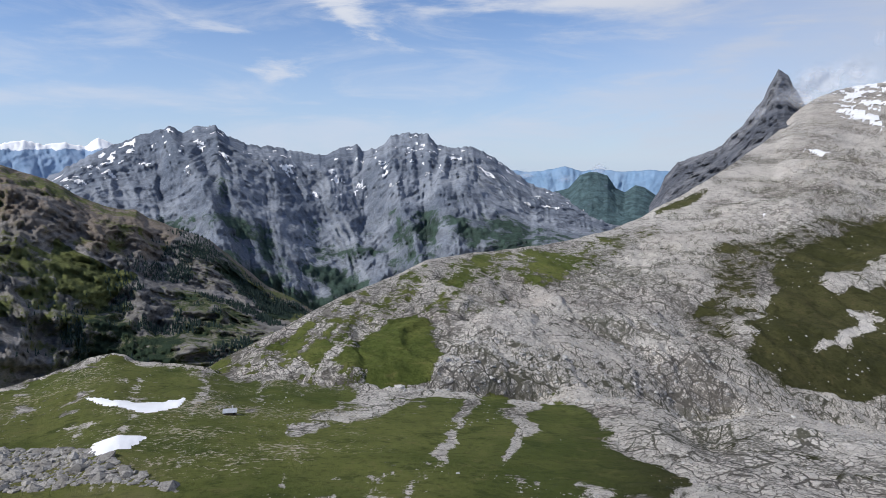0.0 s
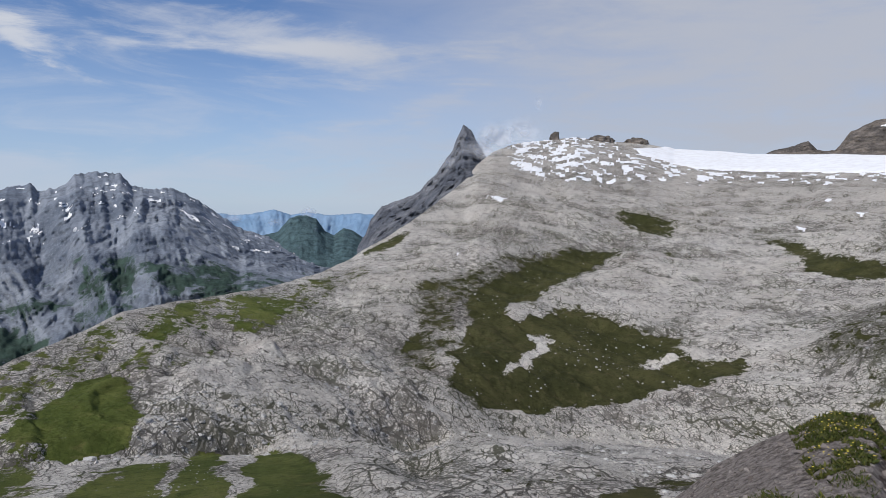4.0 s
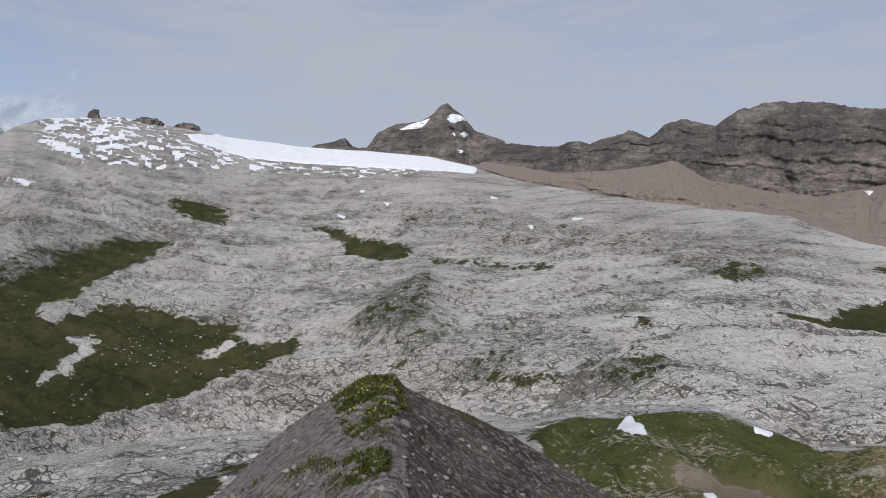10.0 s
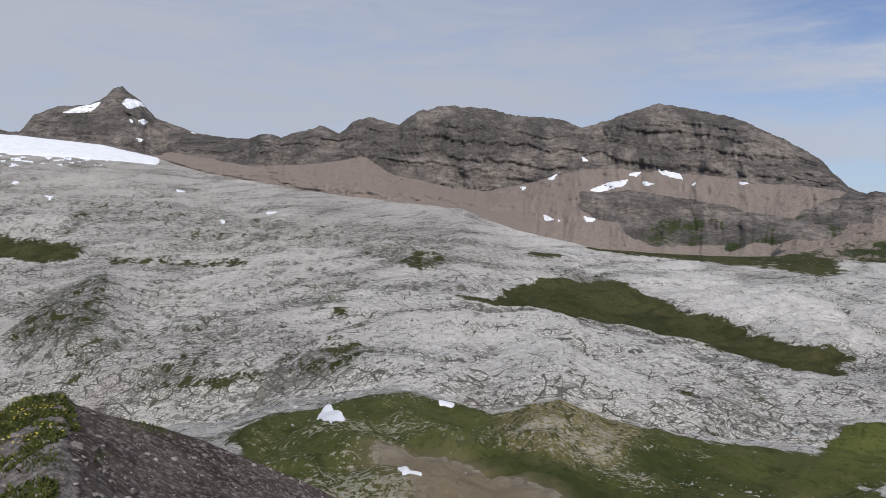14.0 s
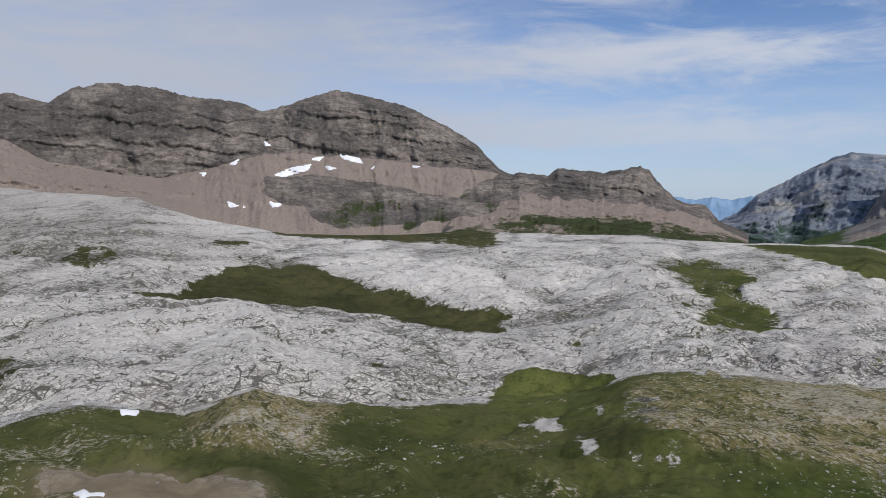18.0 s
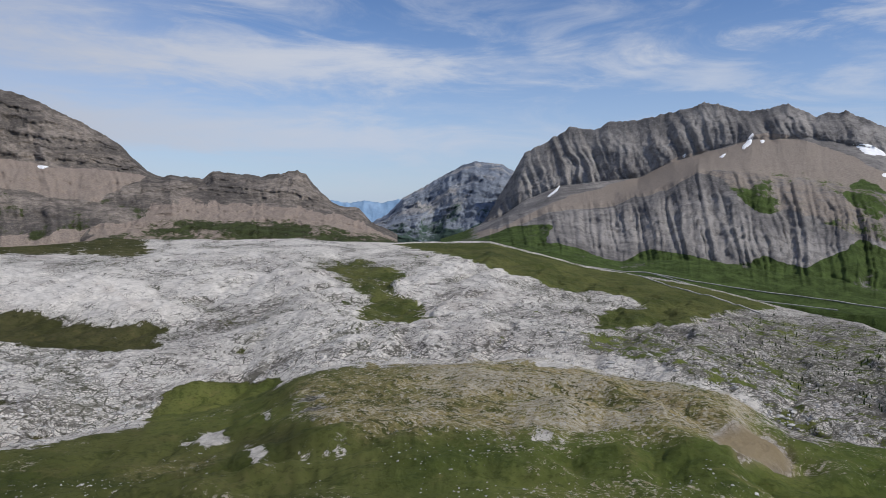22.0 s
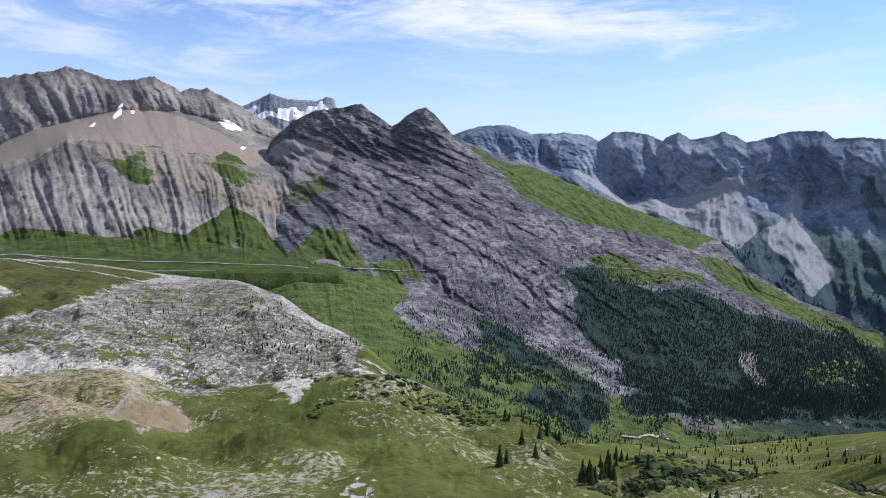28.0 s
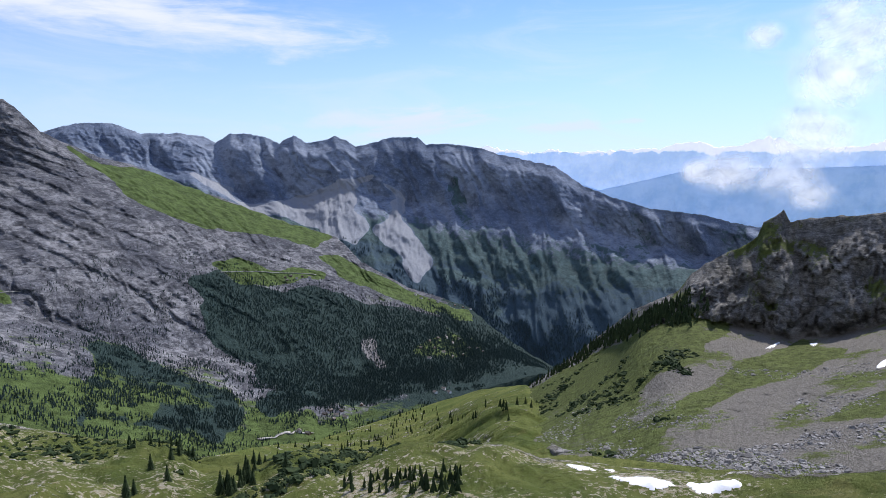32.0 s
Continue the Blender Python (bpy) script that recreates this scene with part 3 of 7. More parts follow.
NEAR_FOOT = [(222.4, 700, -265), (225.9, 420, -167), (229.3, 320, -136), (234.0, 280, -123), (240.7, 250, -108), (246.8, 250, -103), (252.8, 250, -93), (262.6, 250, -79)]
FAR_SNOW_A = [(-39.1, 4860, 92), (-32.9, 4860, 106), (-31.5, 4860, 127), (-30.2, 4860, 100), (-29.1, 4860, 117), (-27.6, 4860, 93), (-26.7, 4860, 143), (-25.8, 4860, 107), (-23.5, 4860, 27.7)]
FAR_BLUE_B = [(2.9, 4860, -71), (5.4, 4860, -81), (6.8, 4860, -97), (8.0, 4860, -90), (9.8, 4860, -60), (11.2, 4860, -96), (12.5, 4860, -77), (14.3, 4860, -101), (16.5, 4860, -87), (18.6, 4860, -102), (21.1, 4860, -118)]
GREEN_HILL = [(8.0, 4600, -239), (10.1, 4600, -201), (11.0, 4600, -116), (11.7, 4600, -95), (12.4, 4600, -95), (13.2, 4600, -117), (13.9, 4600, -201), (14.6, 4600, -227), (15.4, 4600, -179), (16.1, 4600, -194), (17.2, 4600, -255), (18.7, 4600, -297)]
GREEN_HILL_FOOT = [(8.0, 4000, -388), (18.8, 4000, -378)]
FAR_GAP = [(127.4, 4870, -53.8), (129.8, 4870, -76), (131.0, 4870, -91), (132.2, 4870, -74), (133.6, 4870, -89), (135.0, 4870, -64), (137.8, 4870, -69)]
FAR_GAP_LOW = [(127.4, 4800, -140), (132.2, 4800, -136), (134.5, 4800, -130), (137.8, 4800, -131)]
FAR_SNOW_C = [(221.7, 4870, 166), (224.0, 4870, 135), (226.3, 4870, 115), (227.7, 4870, 143), (229.1, 4870, 116), (230.9, 4870, 127), (232.7, 4870, 134), (234.4, 4870, 142), (236.1, 4870, 141), (237.4, 4870, 178), (239.1, 4870, 184), (240.3, 4870, 146), (241.9, 4870, 160), (243.8, 4870, 219), (245.1, 4870, 182), (246.1, 4870, 135), (247.9, 4870, 147), (249.7, 4870, 139), (250.5, 4870, 165), (251.3, 4870, 183), (255.4, 4870, 183), (261.0, 4870, 156)]
FAR_BLUE_D = [(221.7, 4750, 15.3), (226.4, 4750, 16.8), (231.4, 4750, -126), (234.1, 4750, -74), (237.5, 4750, -2.0), (241.6, 4750, 28.2), (245.4, 4750, 21.9), (249.1, 4750, 36.0), (251.4, 4750, 42.6), (261.1, 4750, 67)]
DISTANT_GLACIER = [(170.3, 4700, 303), (171.4, 4700, 367), (172.8, 4700, 423), (173.7, 4700, 464), (175.1, 4700, 430), (176.2, 4700, 426), (177.5, 4700, 426), (178.2, 4700, 451), (178.8, 4700, 440), (179.1, 4700, 341)]
SHARP_MESA = [(188.4, 4700, 214), (189.8, 4700, 253), (191.7, 4700, 276), (193.5, 4700, 269), (195.2, 4700, 208), (197.7, 4700, 227), (199.5, 4700, 215), (200.8, 4700, 156)]
BROW_ONE = [(-41.9, 480, -121), (-37.5, 480, -129), (-34.3, 480, -135), (-32.2, 480, -136), (-28.8, 500, -135), (-26.8, 510, -136), (-22.8, 510, -144), (-20.7, 500, -144), (-16.3, 480, -150), (-9.4, 440, -150), (-0.4, 430, -153), (10.1, 420, -155), (19.3, 380, -148), (24.5, 360, -131), (38.8, 340, -126), (52.9, 340, -121), (57.1, 330, -116), (67.4, 340, -117), (71.9, 350, -113), (74.7, 350, -110), (77.5, 360, -109), (82.3, 370, -108), (86.2, 370, -114), (89.6, 360, -116), (92.4, 370, -112), (95.2, 380, -110), (95.5, 420, -122), (98.5, 380, -117), (99.3, 420, -131), (102.6, 370, -119), (103.1, 420, -134), (104.8, 370, -121)]
BROW_TWO = [(110.4, 420, -137), (114.3, 430, -139), (117.6, 430, -138), (121.3, 440, -138), (124.0, 440, -130), (126.2, 450, -124), (128.4, 450, -118), (130.4, 450, -116), (134.7, 450, -114), (141.8, 450, -113), (148.7, 440, -111), (155.1, 420, -110), (159.6, 400, -107), (162.0, 400, -110), (164.0, 400, -118), (166.4, 400, -126), (168.9, 405, -130), (176.6, 420, -130), (183.5, 410, -127), (188.0, 390, -131), (191.0, 370, -133), (195.8, 350, -130), (198.4, 340, -138), (202.7, 330, -135), (203.1, 330, -137), (207.6, 330, -133), (209.7, 320, -132), (214.6, 300, -124), (219.5, 290, -117), (224.4, 280, -115), (227.3, 260, -112), (234.0, 255, -110), (240.7, 246, -105), (246.8, 244, -99), (252.8, 242, -89), (262.6, 240, -75)]
BROW = BROW_ONE + BROW_TWO
SKY_ONE = [(-42.0, 560, -152), (-37.6, 560, -161), (-34.3, 560, -164), (-32.2, 560, -166), (-28.9, 560, -168), (-22.9, 560, -177), (-21.2, 560, -168), (-18.5, 560, -155), (-14.8, 600, -149), (-11.2, 650, -140), (-8.7, 700, -136), (-4.4, 800, -134), (-1.5, 900, -130), (1.9, 1000, -136), (5.2, 1100, -143), (9.9, 1250, -147), (13.5, 1400, -140), (16.1, 1550, -124), (16.9, 1650, -114), (19.1, 1750, -85), (21.7, 1900, -33.9), (24.1, 2200, 29.2), (25.5, 2500, 84), (26.6, 3000, 174), (27.8, 3500, 259), (29.2, 3700, 311)]
SKY_TWO = [(31.0, 3800, 336), (34.6, 3900, 367), (37.2, 3900, 338), (39.4, 3900, 331), (41.9, 3900, 296), (42.2, 3900, 288), (45.7, 3900, 268), (47.8, 3900, 253), (49.7, 3800, 240), (53.4, 3700, 227), (58.6, 3500, 194), (62.8, 3200, 128), (65.2, 3000, 83), (68.0, 2700, 50.7), (73.5, 2400, 11.0), (77.8, 2200, -8.8), (82.8, 2000, -23.5), (86.7, 1850, -30.3), (88.6, 1750, -52.1), (91.2, 1700, -78), (97.9, 1600, -109), (102.0, 1600, -114), (103.2, 1650, -117), (107.9, 1750, -122), (113.1, 1800, -115), (121.8, 1800, -123)]
SKY_THREE = [(127.2, 1800, -120), (130.3, 1800, -130), (135.0, 1900, -139), (142.8, 1900, -133), (150.8, 1750, -182), (159.3, 1600, -199), (165.7, 1400, -207), (170.8, 1200, -192), (174.3, 900, -166), (177.1, 800, -179), (180.8, 720, -184), (182.7, 650, -188), (184.7, 560, -182), (188.6, 520, -184), (193.5, 560, -215), (198.4, 600, -246), (202.7, 700, -281), (207.8, 1100, -440), (214.6, 1300, -476), (221.9, 1500, -489), (225.8, 900, -284), (229.1, 650, -225), (233.8, 450, -161), (242.6, 380, -134), (252.6, 330, -106)]
SKY = SKY_ONE + SKY_TWO + SKY_THREE
MOUND_CREST = [(35.6, 31, -16.2), (39.0, 31, -14.7), (41.2, 31, -13.6), (43.5, 31, -12.5), (45.7, 31, -11.2), (48.5, 31, -10.1), (50.8, 31, -9.3), (51.8, 31, -8.9), (53.6, 31, -8.3), (56.0, 31, -8.2), (56.8, 31, -8.8), (59.0, 31, -9.4), (62.4, 32, -10.4), (65.8, 33, -11.6), (68.7, 33, -12.5), (71.1, 33, -13.2), (74.9, 33, -14.3), (79.1, 33, -15.9)]
MOUND_MID = [(35.6, 26, -14.2), (41.2, 25, -11.8), (45.7, 24, -9.9), (51.3, 21, -8.1), (55.2, 20, -7.3), (57.1, 20, -7.6), (61.0, 22, -9.3), (65.9, 25, -10.8), (71.3, 27, -12.4), (79.2, 29, -15.2)]
MOUND_FRONT = [(35.5, 14, -9.6), (45.7, 13, -8.9), (55.9, 11, -7.2), (66.4, 13, -9.0), (79.6, 15, -10.4)]
# ---- plan: patches of the land as (bearing, ring) on the surface that carries them ----
G_MEADOW_BOWL = [(24.55, 6.18), (27.46, 5.58), (31.62, 5.47), (36.35, 5.68), (38.27, 5.65), (41.61, 6.03), (45.9, 6.12), (48.26, 6.32), (46.82, 6.51), (44.45, 6.42), (43.24, 6.58), (42.97, 6.89), (40.59, 6.88), (38.19, 6.99), (36.75, 7.1), (34.39, 7.16), (32.05, 7.11), (29.97, 6.99), (29.05, 7.16), (29.74, 7.32), (31.12, 7.17), (32.51, 7.42), (34.84, 7.59), (36.72, 7.97), (38.84, 8.09), (38.12, 8.2), (34.83, 8.16), (32.5, 8.08), (30.42, 8.0), (27.92, 7.76), (26.35, 7.78), (25.24, 7.58), (25.45, 7.17), (24.78, 6.99), (23.68, 6.66), (24.77, 6.31)]
G_PALE_TONGUE = [(28.37, 6.21), (29.98, 6.33), (31.13, 6.6), (30.67, 6.77), (32.53, 6.74), (33.0, 6.65), (32.07, 6.43), (30.21, 6.17), (28.83, 6.16)]
G_PALE_HOOK = [(29.05, 7.32), (29.97, 7.27), (31.35, 7.14), (33.45, 7.18), (32.52, 7.12), (30.66, 6.99), (29.28, 7.06)]
G_PALE_STRIP = [(25.24, 7.67), (25.77, 7.52), (25.9, 7.13), (25.22, 6.85), (24.6, 6.82), (24.79, 7.12), (25.06, 7.41)]
G_DARK_PATCH = [(37.39, 8.71), (39.98, 8.71), (43.31, 8.67), (42.13, 8.51), (43.57, 8.33), (41.43, 8.32), (39.05, 8.42)]
G_GREEN_TONGUE = [(47.79, 8.58), (50.36, 8.49), (52.68, 8.31), (55.4, 8.25), (57.83, 8.19), (57.2, 8.07), (55.44, 7.91), (52.73, 7.86), (51.34, 8.06), (51.78, 8.17), (49.45, 8.39)]
G_GREEN_STRIP = [(57.64, 8.09), (60.23, 8.09), (63.56, 8.17), (65.58, 8.17), (69.03, 8.3), (69.8, 8.09), (66.0, 8.07), (61.95, 7.97), (58.1, 7.91)]
G_LONG_MEADOW = [(86.13, 7.57), (89.44, 8.11), (92.18, 8.56), (95.41, 8.84), (99.64, 9.15), (101.07, 8.85), (104.41, 8.47), (108.23, 8.22), (111.09, 7.99), (112.52, 7.78), (115.77, 7.63), (117.6, 7.59), (115.8, 7.44), (116.52, 6.95), (113.5, 7.2), (110.65, 7.29), (107.31, 7.52), (103.95, 7.75), (100.11, 7.94), (95.39, 7.69), (89.87, 7.75)]
G_UPPER_MEADOW = [(90.9, 9.08), (92.78, 9.45), (95.61, 9.4), (93.75, 9.15)]
G_PASS_MEADOW = [(96.65, 9.877), (103.19, 13.000), (107.92, 13.000), (112.65, 13.000), (115.70, 9.654), (114.55, 9.379), (110.78, 9.573), (106.03, 9.731)]
G_MID_MEADOW = [(131.3, 6.73), (132.01, 7.63), (130.14, 8.3), (128.52, 9.05), (132.01, 9.31), (135.8, 8.83), (134.85, 7.96), (136.76, 7.33), (138.45, 6.74), (134.86, 6.76)]
G_SLOPE_GREEN = [(-25.49, 3.94), (-21.25, 4.0), (-20.57, 3.8), (-22.13, 3.65), (-20.72, 3.51), (-18.4, 3.56), (-14.79, 3.55), (-13.16, 3.45), (-10.12, 3.47), (-6.91, 3.61), (-2.7, 3.74), (-0.79, 3.86), (1.39, 4.04), (-0.82, 3.63), (-1.09, 3.34), (1.0, 3.23), (-25.92, 3.3)]
G_FLOOR_GREEN = [(6.95, 3.63), (8.93, 5.07), (12.34, 3.85), (13.41, 3.57), (17.67, 3.51), (20.54, 3.37), (21.96, 3.31), (4.92, 3.23), (5.94, 3.42)]
G_HOLLOW_GREEN = [(-10.74, 6.42), (-5.25, 7.96), (-2.47, 8.02), (-1.33, 7.18), (-0.55, 6.84), (-0.79, 5.95), (-1.45, 5.24), (-3.57, 5.24), (-7.74, 3.96), (-6.29, 6.12), (-8.56, 5.72)]
G_PLAIN = [(132.02, 9.9), (134.84, 9.85), (139.59, 9.27), (144.36, 8.77), (148.6, 8.45), (151.37, 8.52), (154.07, 8.77), (155.42, 8.39), (152.76, 8.17), (150.53, 6.62), (154.59, 7.44), (159.34, 8.2), (161.79, 8.96), (165.32, 9.9), (170.8, 9.9), (172.08, 9.9), (171.98, 9.9), (167.85, 9.9), (157.9, 9.9), (148.98, 9.9), (141.95, 9.9), (137.68, 9.9)]
G_FRONT_GREEN = [(115.92, 5.91), (118.2, 6.0), (122.67, 5.83), (125.89, 5.31), (124.49, 3.86), (127.49, 3.54), (123.71, 3.61), (121.48, 3.71), (118.77, 3.82), (114.13, 3.82)]
G_DRY_HILL = [(126.12, 3.87), (127.29, 3.96), (132.0, 3.99), (137.75, 5.38), (143.52, 5.48), (149.2, 4.07), (154.71, 5.5), (159.11, 3.89), (163.69, 5.56), (164.35, 3.89), (161.76, 3.6), (158.38, 3.5), (153.48, 3.53), (147.43, 3.46), (141.67, 3.43), (136.81, 3.39), (131.99, 3.41), (128.19, 3.51)]
G_DRY_KNOB = [(89.72, 3.98), (93.44, 5.2), (96.28, 5.22), (100.11, 5.2), (102.3, 3.93), (101.09, 3.65), (98.17, 3.53), (95.29, 3.49), (92.0, 3.59)]
G_SAND_SCAR = [(160.94, 3.58), (164.16, 3.8), (165.86, 3.76), (167.58, 3.65), (165.47, 3.59), (162.64, 3.48)]
G_BROWN_SLOPE = [(77.66, 3.46), (81.74, 3.5), (86.93, 3.5), (93.37, 3.32), (97.44, 3.26), (95.26, 3.19), (93.34, 3.18), (84.19, 3.23), (79.99, 3.29), (83.8, 3.28), (80.85, 3.38)]
G_STONY_KARST = [(148.99, 6.52), (153.52, 7.2), (159.14, 8.2), (162.95, 9.36), (168.69, 9.9), (171.57, 9.9), (174.48, 9.26), (178.31, 9.36), (181.64, 7.58), (180.31, 5.95), (175.6, 5.88), (173.72, 5.55), (170.81, 5.44), (168.39, 3.75), (165.44, 3.81), (163.95, 5.99), (158.17, 5.54), (152.56, 5.97)]
G_BOULDER_PATCH = [(173.17, 3.89), (175.13, 5.82), (176.9, 3.96), (176.41, 3.72), (174.62, 3.68)]
G_WHITE_LEDGE = [(122.21, 3.59), (125.05, 3.41), (127.98, 3.39), (129.99, 3.39), (131.88, 3.38), (129.68, 3.35), (126.79, 3.37), (122.9, 3.43)]
G_WHITE_LINE = [(145.14, 3.44), (149.32, 3.47), (153.96, 3.48), (156.57, 3.46), (155.79, 3.45), (151.21, 3.44), (146.5, 3.39)]
G_STREAM_BED = [(-34.63, 3.462), (-31.12, 3.382), (-28.17, 3.265), (-25.01, 3.212), (-23.44, 3.149), (-27.54, 3.171), (-29.39, 3.245), (-32.68, 3.326), (-34.74, 3.365)]
G_LEFT_STONES = [(-15.25, 3.45), (-11.8, 3.62), (-8.66, 3.86), (-2.65, 5.1), (-1.62, 4.0), (-5.52, 3.67), (-9.19, 3.56), (-12.75, 3.42)]
G_RIB_A = [(-1.1, 3.3), (0.03, 3.57), (1.73, 4.06), (2.79, 4.09), (1.18, 3.57), (0.16, 3.33)]
G_RIB_B = [(4.74, 3.33), (5.87, 3.7), (6.89, 5.23), (9.13, 5.13), (7.54, 3.72), (5.53, 3.33)]
G_GLACIER = [(39.28, 9.800), (41.36, 9.917), (45.68, 13.000), (49.72, 13.000), (53.40, 13.000), (58.55, 13.000), (62.80, 13.000), (65.40, 13.000), (62.35, 9.781), (58.58, 9.599), (53.42, 9.559), (48.37, 9.565), (43.93, 9.554), (41.35, 9.647), (39.68, 9.680)]
G_SNOW_FIELD = [(28.70, 13.000), (32.64, 13.000), (38.06, 9.892), (41.36, 9.887), (46.57, 9.574), (52.96, 9.517), (63.29, 9.803), (55.77, 9.350), (49.28, 9.346), (42.20, 9.233), (36.02, 9.127), (32.20, 9.152), (29.00, 9.411)]
G_SNOW_BANK_A = [(-29.38, 3.719), (-27.41, 3.628), (-24.23, 3.589), (-21.48, 3.637), (-22.38, 3.550), (-24.49, 3.502), (-25.88, 3.543), (-28.20, 3.618)]
G_SNOW_BANK_B = [(-29.62, 3.352), (-27.24, 3.366), (-24.49, 3.361), (-25.89, 3.319), (-28.13, 3.296)]
G_SNOW_BANK_C = [(75.65, 4.02), (76.51, 3.75), (77.2, 3.63), (75.84, 3.6), (74.74, 3.76)]
G_SNOW_BANK_D = [(84.91, 3.98), (86.48, 3.97), (86.32, 3.92), (85.19, 3.91)]
G_SNOW_BANK_E = [(81.18, 3.32), (83.81, 3.29), (84.4, 3.27), (82.09, 3.28)]
G_SNOW_SPOT_A = [(54.63, 8.914), (55.10, 8.965), (55.57, 8.904), (55.10, 8.822)]
G_SNOW_SPOT_B = [(66.70, 8.831), (67.41, 8.810), (67.18, 8.722)]
G_SNOW_SPOT_C = [(63.43, 9.356), (64.52, 9.376), (64.05, 9.300)]
G_SNOW_SPOT_D = [(52.75, 9.130), (53.35, 9.118), (52.98, 9.076)]
G_SNOW_SPOT_E = [(70.37, 9.224), (71.73, 9.269), (70.61, 9.168)]
G_SNOW_SPOT_F = [(51.00, 7.572), (51.66, 7.572), (51.38, 7.528)]
G_SNOW_SPOT_G = [(24.54, 8.476), (25.21, 8.375), (24.90, 8.367)]
G_SNOW_SPOT_H = [(50.91, 8.664), (51.93, 8.647), (51.52, 8.560)]
G_SNOW_SPOT_I = [(26.91, 9.151), (29.30, 8.945), (28.59, 8.931)]
C_GREEN_BAND = [(95.46, 0.62), (100.11, 0.72), (106.24, 0.58), (111.87, 0.48), (120.04, 1.48), (125.18, 2.0), (118.76, 0.25), (109.57, 0.16), (104.85, 0.15), (100.11, 0.21), (97.77, 0.31)]
C_SNOW_A = [(96.95, 0.679), (98.56, 0.793), (100.04, 0.846), (99.71, 0.749), (97.63, 0.658)]
C_SNOW_B = [(102.27, 1.033), (103.95, 0.990), (104.23, 0.891), (102.50, 0.964)]
C_SNOW_C = [(99.85, 0.925), (101.15, 0.997), (100.64, 0.897)]
C_SNOW_D = [(93.17, 0.423), (93.97, 0.334), (95.05, 0.292), (93.52, 0.311)]
C_SNOW_E = [(96.51, 0.348), (97.79, 0.317), (96.87, 0.275)]
C_SNOW_F = [(93.50, 0.967), (94.40, 1.031), (94.03, 0.911)]
C_SNOW_G = [(96.22, 1.302), (96.84, 1.154), (96.39, 1.158)]
C_SNOW_H = [(100.96, 0.838), (102.17, 0.798), (101.33, 0.764)]
C_SNOW_I = [(104.70, 0.807), (105.31, 0.906), (105.07, 0.812)]
C_SNOW_J = [(108.13, 0.919), (109.07, 0.925), (108.46, 0.876)]
C_SNOW_K = [(91.20, 0.962), (91.89, 0.898), (91.63, 0.824)]
P_SNOW_A = [(55.98, 0.795), (57.56, 0.992), (58.59, 0.909), (58.13, 0.813), (56.41, 0.762)]
P_SNOW_B = [(60.36, 0.857), (60.92, 0.944), (61.68, 1.000), (60.37, 0.647), (59.90, 0.683)]
P_SNOW_C = [(60.96, 0.524), (61.80, 0.720), (61.43, 0.534)]
P_SNOW_D = [(60.80, 0.196), (61.46, 0.249), (61.14, 0.145)]
P_SNOW_E = [(63.68, 0.874), (65.32, 0.995), (64.16, 0.793)]
P_SNOW_F = [(60.39, 0.470), (60.67, 0.529), (60.68, 0.418)]
H_SNOW_A = [(162.14, 2.787), (162.96, 3.266), (162.83, 2.873), (162.32, 2.704)]
H_SNOW_B = [(169.48, 3.033), (170.55, 3.133), (171.63, 2.920), (170.33, 2.835)]
H_SNOW_C = [(147.41, 2.597), (148.46, 3.051), (148.27, 2.756), (147.58, 2.516)]
H_SNOW_D = [(171.20, 2.411), (172.31, 2.591), (171.53, 2.399)]
H_SNOW_E = [(157.90, 3.055), (158.17, 3.108), (158.12, 3.002)]
H_SNOW_F = [(160.56, 2.581), (161.21, 2.758), (160.93, 2.530)]
H_SNOW_G = [(163.34, 3.000), (163.80, 2.959), (163.57, 2.855)]
H_GREEN_PATCH = [(168.91, 1.81), (169.9, 2.26), (171.54, 2.29), (172.36, 2.03), (173.34, 1.75), (171.37, 1.69), (169.96, 1.7)]
S_GREEN_RIDGE = [(189.83, 3.0), (192.19, 2.82), (195.9, 3.0), (198.21, 3.0), (201.42, 3.0), (204.54, 3.0), (209.29, 3.0), (207.89, 2.45), (203.75, 2.38), (199.7, 2.12), (196.46, 2.04), (194.1, 2.11), (192.68, 2.41)]
S_DARK_BAND = [(199.15, 2.05), (202.42, 2.29), (205.96, 2.35), (207.95, 2.0), (206.03, 1.9), (202.92, 1.94), (200.18, 1.96)]
S_FOREST = [(198.21, 1.48), (200.03, 1.66), (201.65, 1.6), (203.91, 1.64), (206.13, 1.6), (208.25, 1.76), (210.8, 1.72), (212.85, 1.69), (215.21, 1.8), (218.25, 1.79), (221.42, 2.28), (221.7, 0.54), (218.63, 0.38), (215.64, 0.47), (212.93, 0.33), (210.01, 0.5), (207.45, 0.39), (203.87, 0.39), (202.42, 0.66), (203.04, 1.02), (200.95, 1.02), (199.04, 1.11), (199.43, 1.32)]
S_FOREST_EAST = [(211.75, 1.62), (216.38, 1.53), (222.5, 2.82), (225.04, 3.0), (225.13, 0.82), (220.07, 0.65), (214.67, 0.54), (209.98, 0.53)]
S_LOW_GREEN = [(179.0, 0.9), (183.73, 1.08), (184.68, 0.9), (183.24, 0.59), (185.65, 0.43), (188.56, 0.46), (191.48, 0.43), (194.88, 0.47), (195.49, 0.33), (192.0, 0.25), (188.58, 0.19), (185.66, 0), (183.22, 0.05), (180.83, 0.16), (177.08, 0.25), (176.18, 0.47)]
S_FOREST_LOW = [(190.71, 0.91), (193.37, 0.95), (196.27, 0.78), (198.2, 0.65), (201.04, 0.58), (202.49, 0.4), (200.24, 0.11), (196.89, 0.13), (193.47, 0.21), (189.32, 0.1), (190.51, 0.37)]
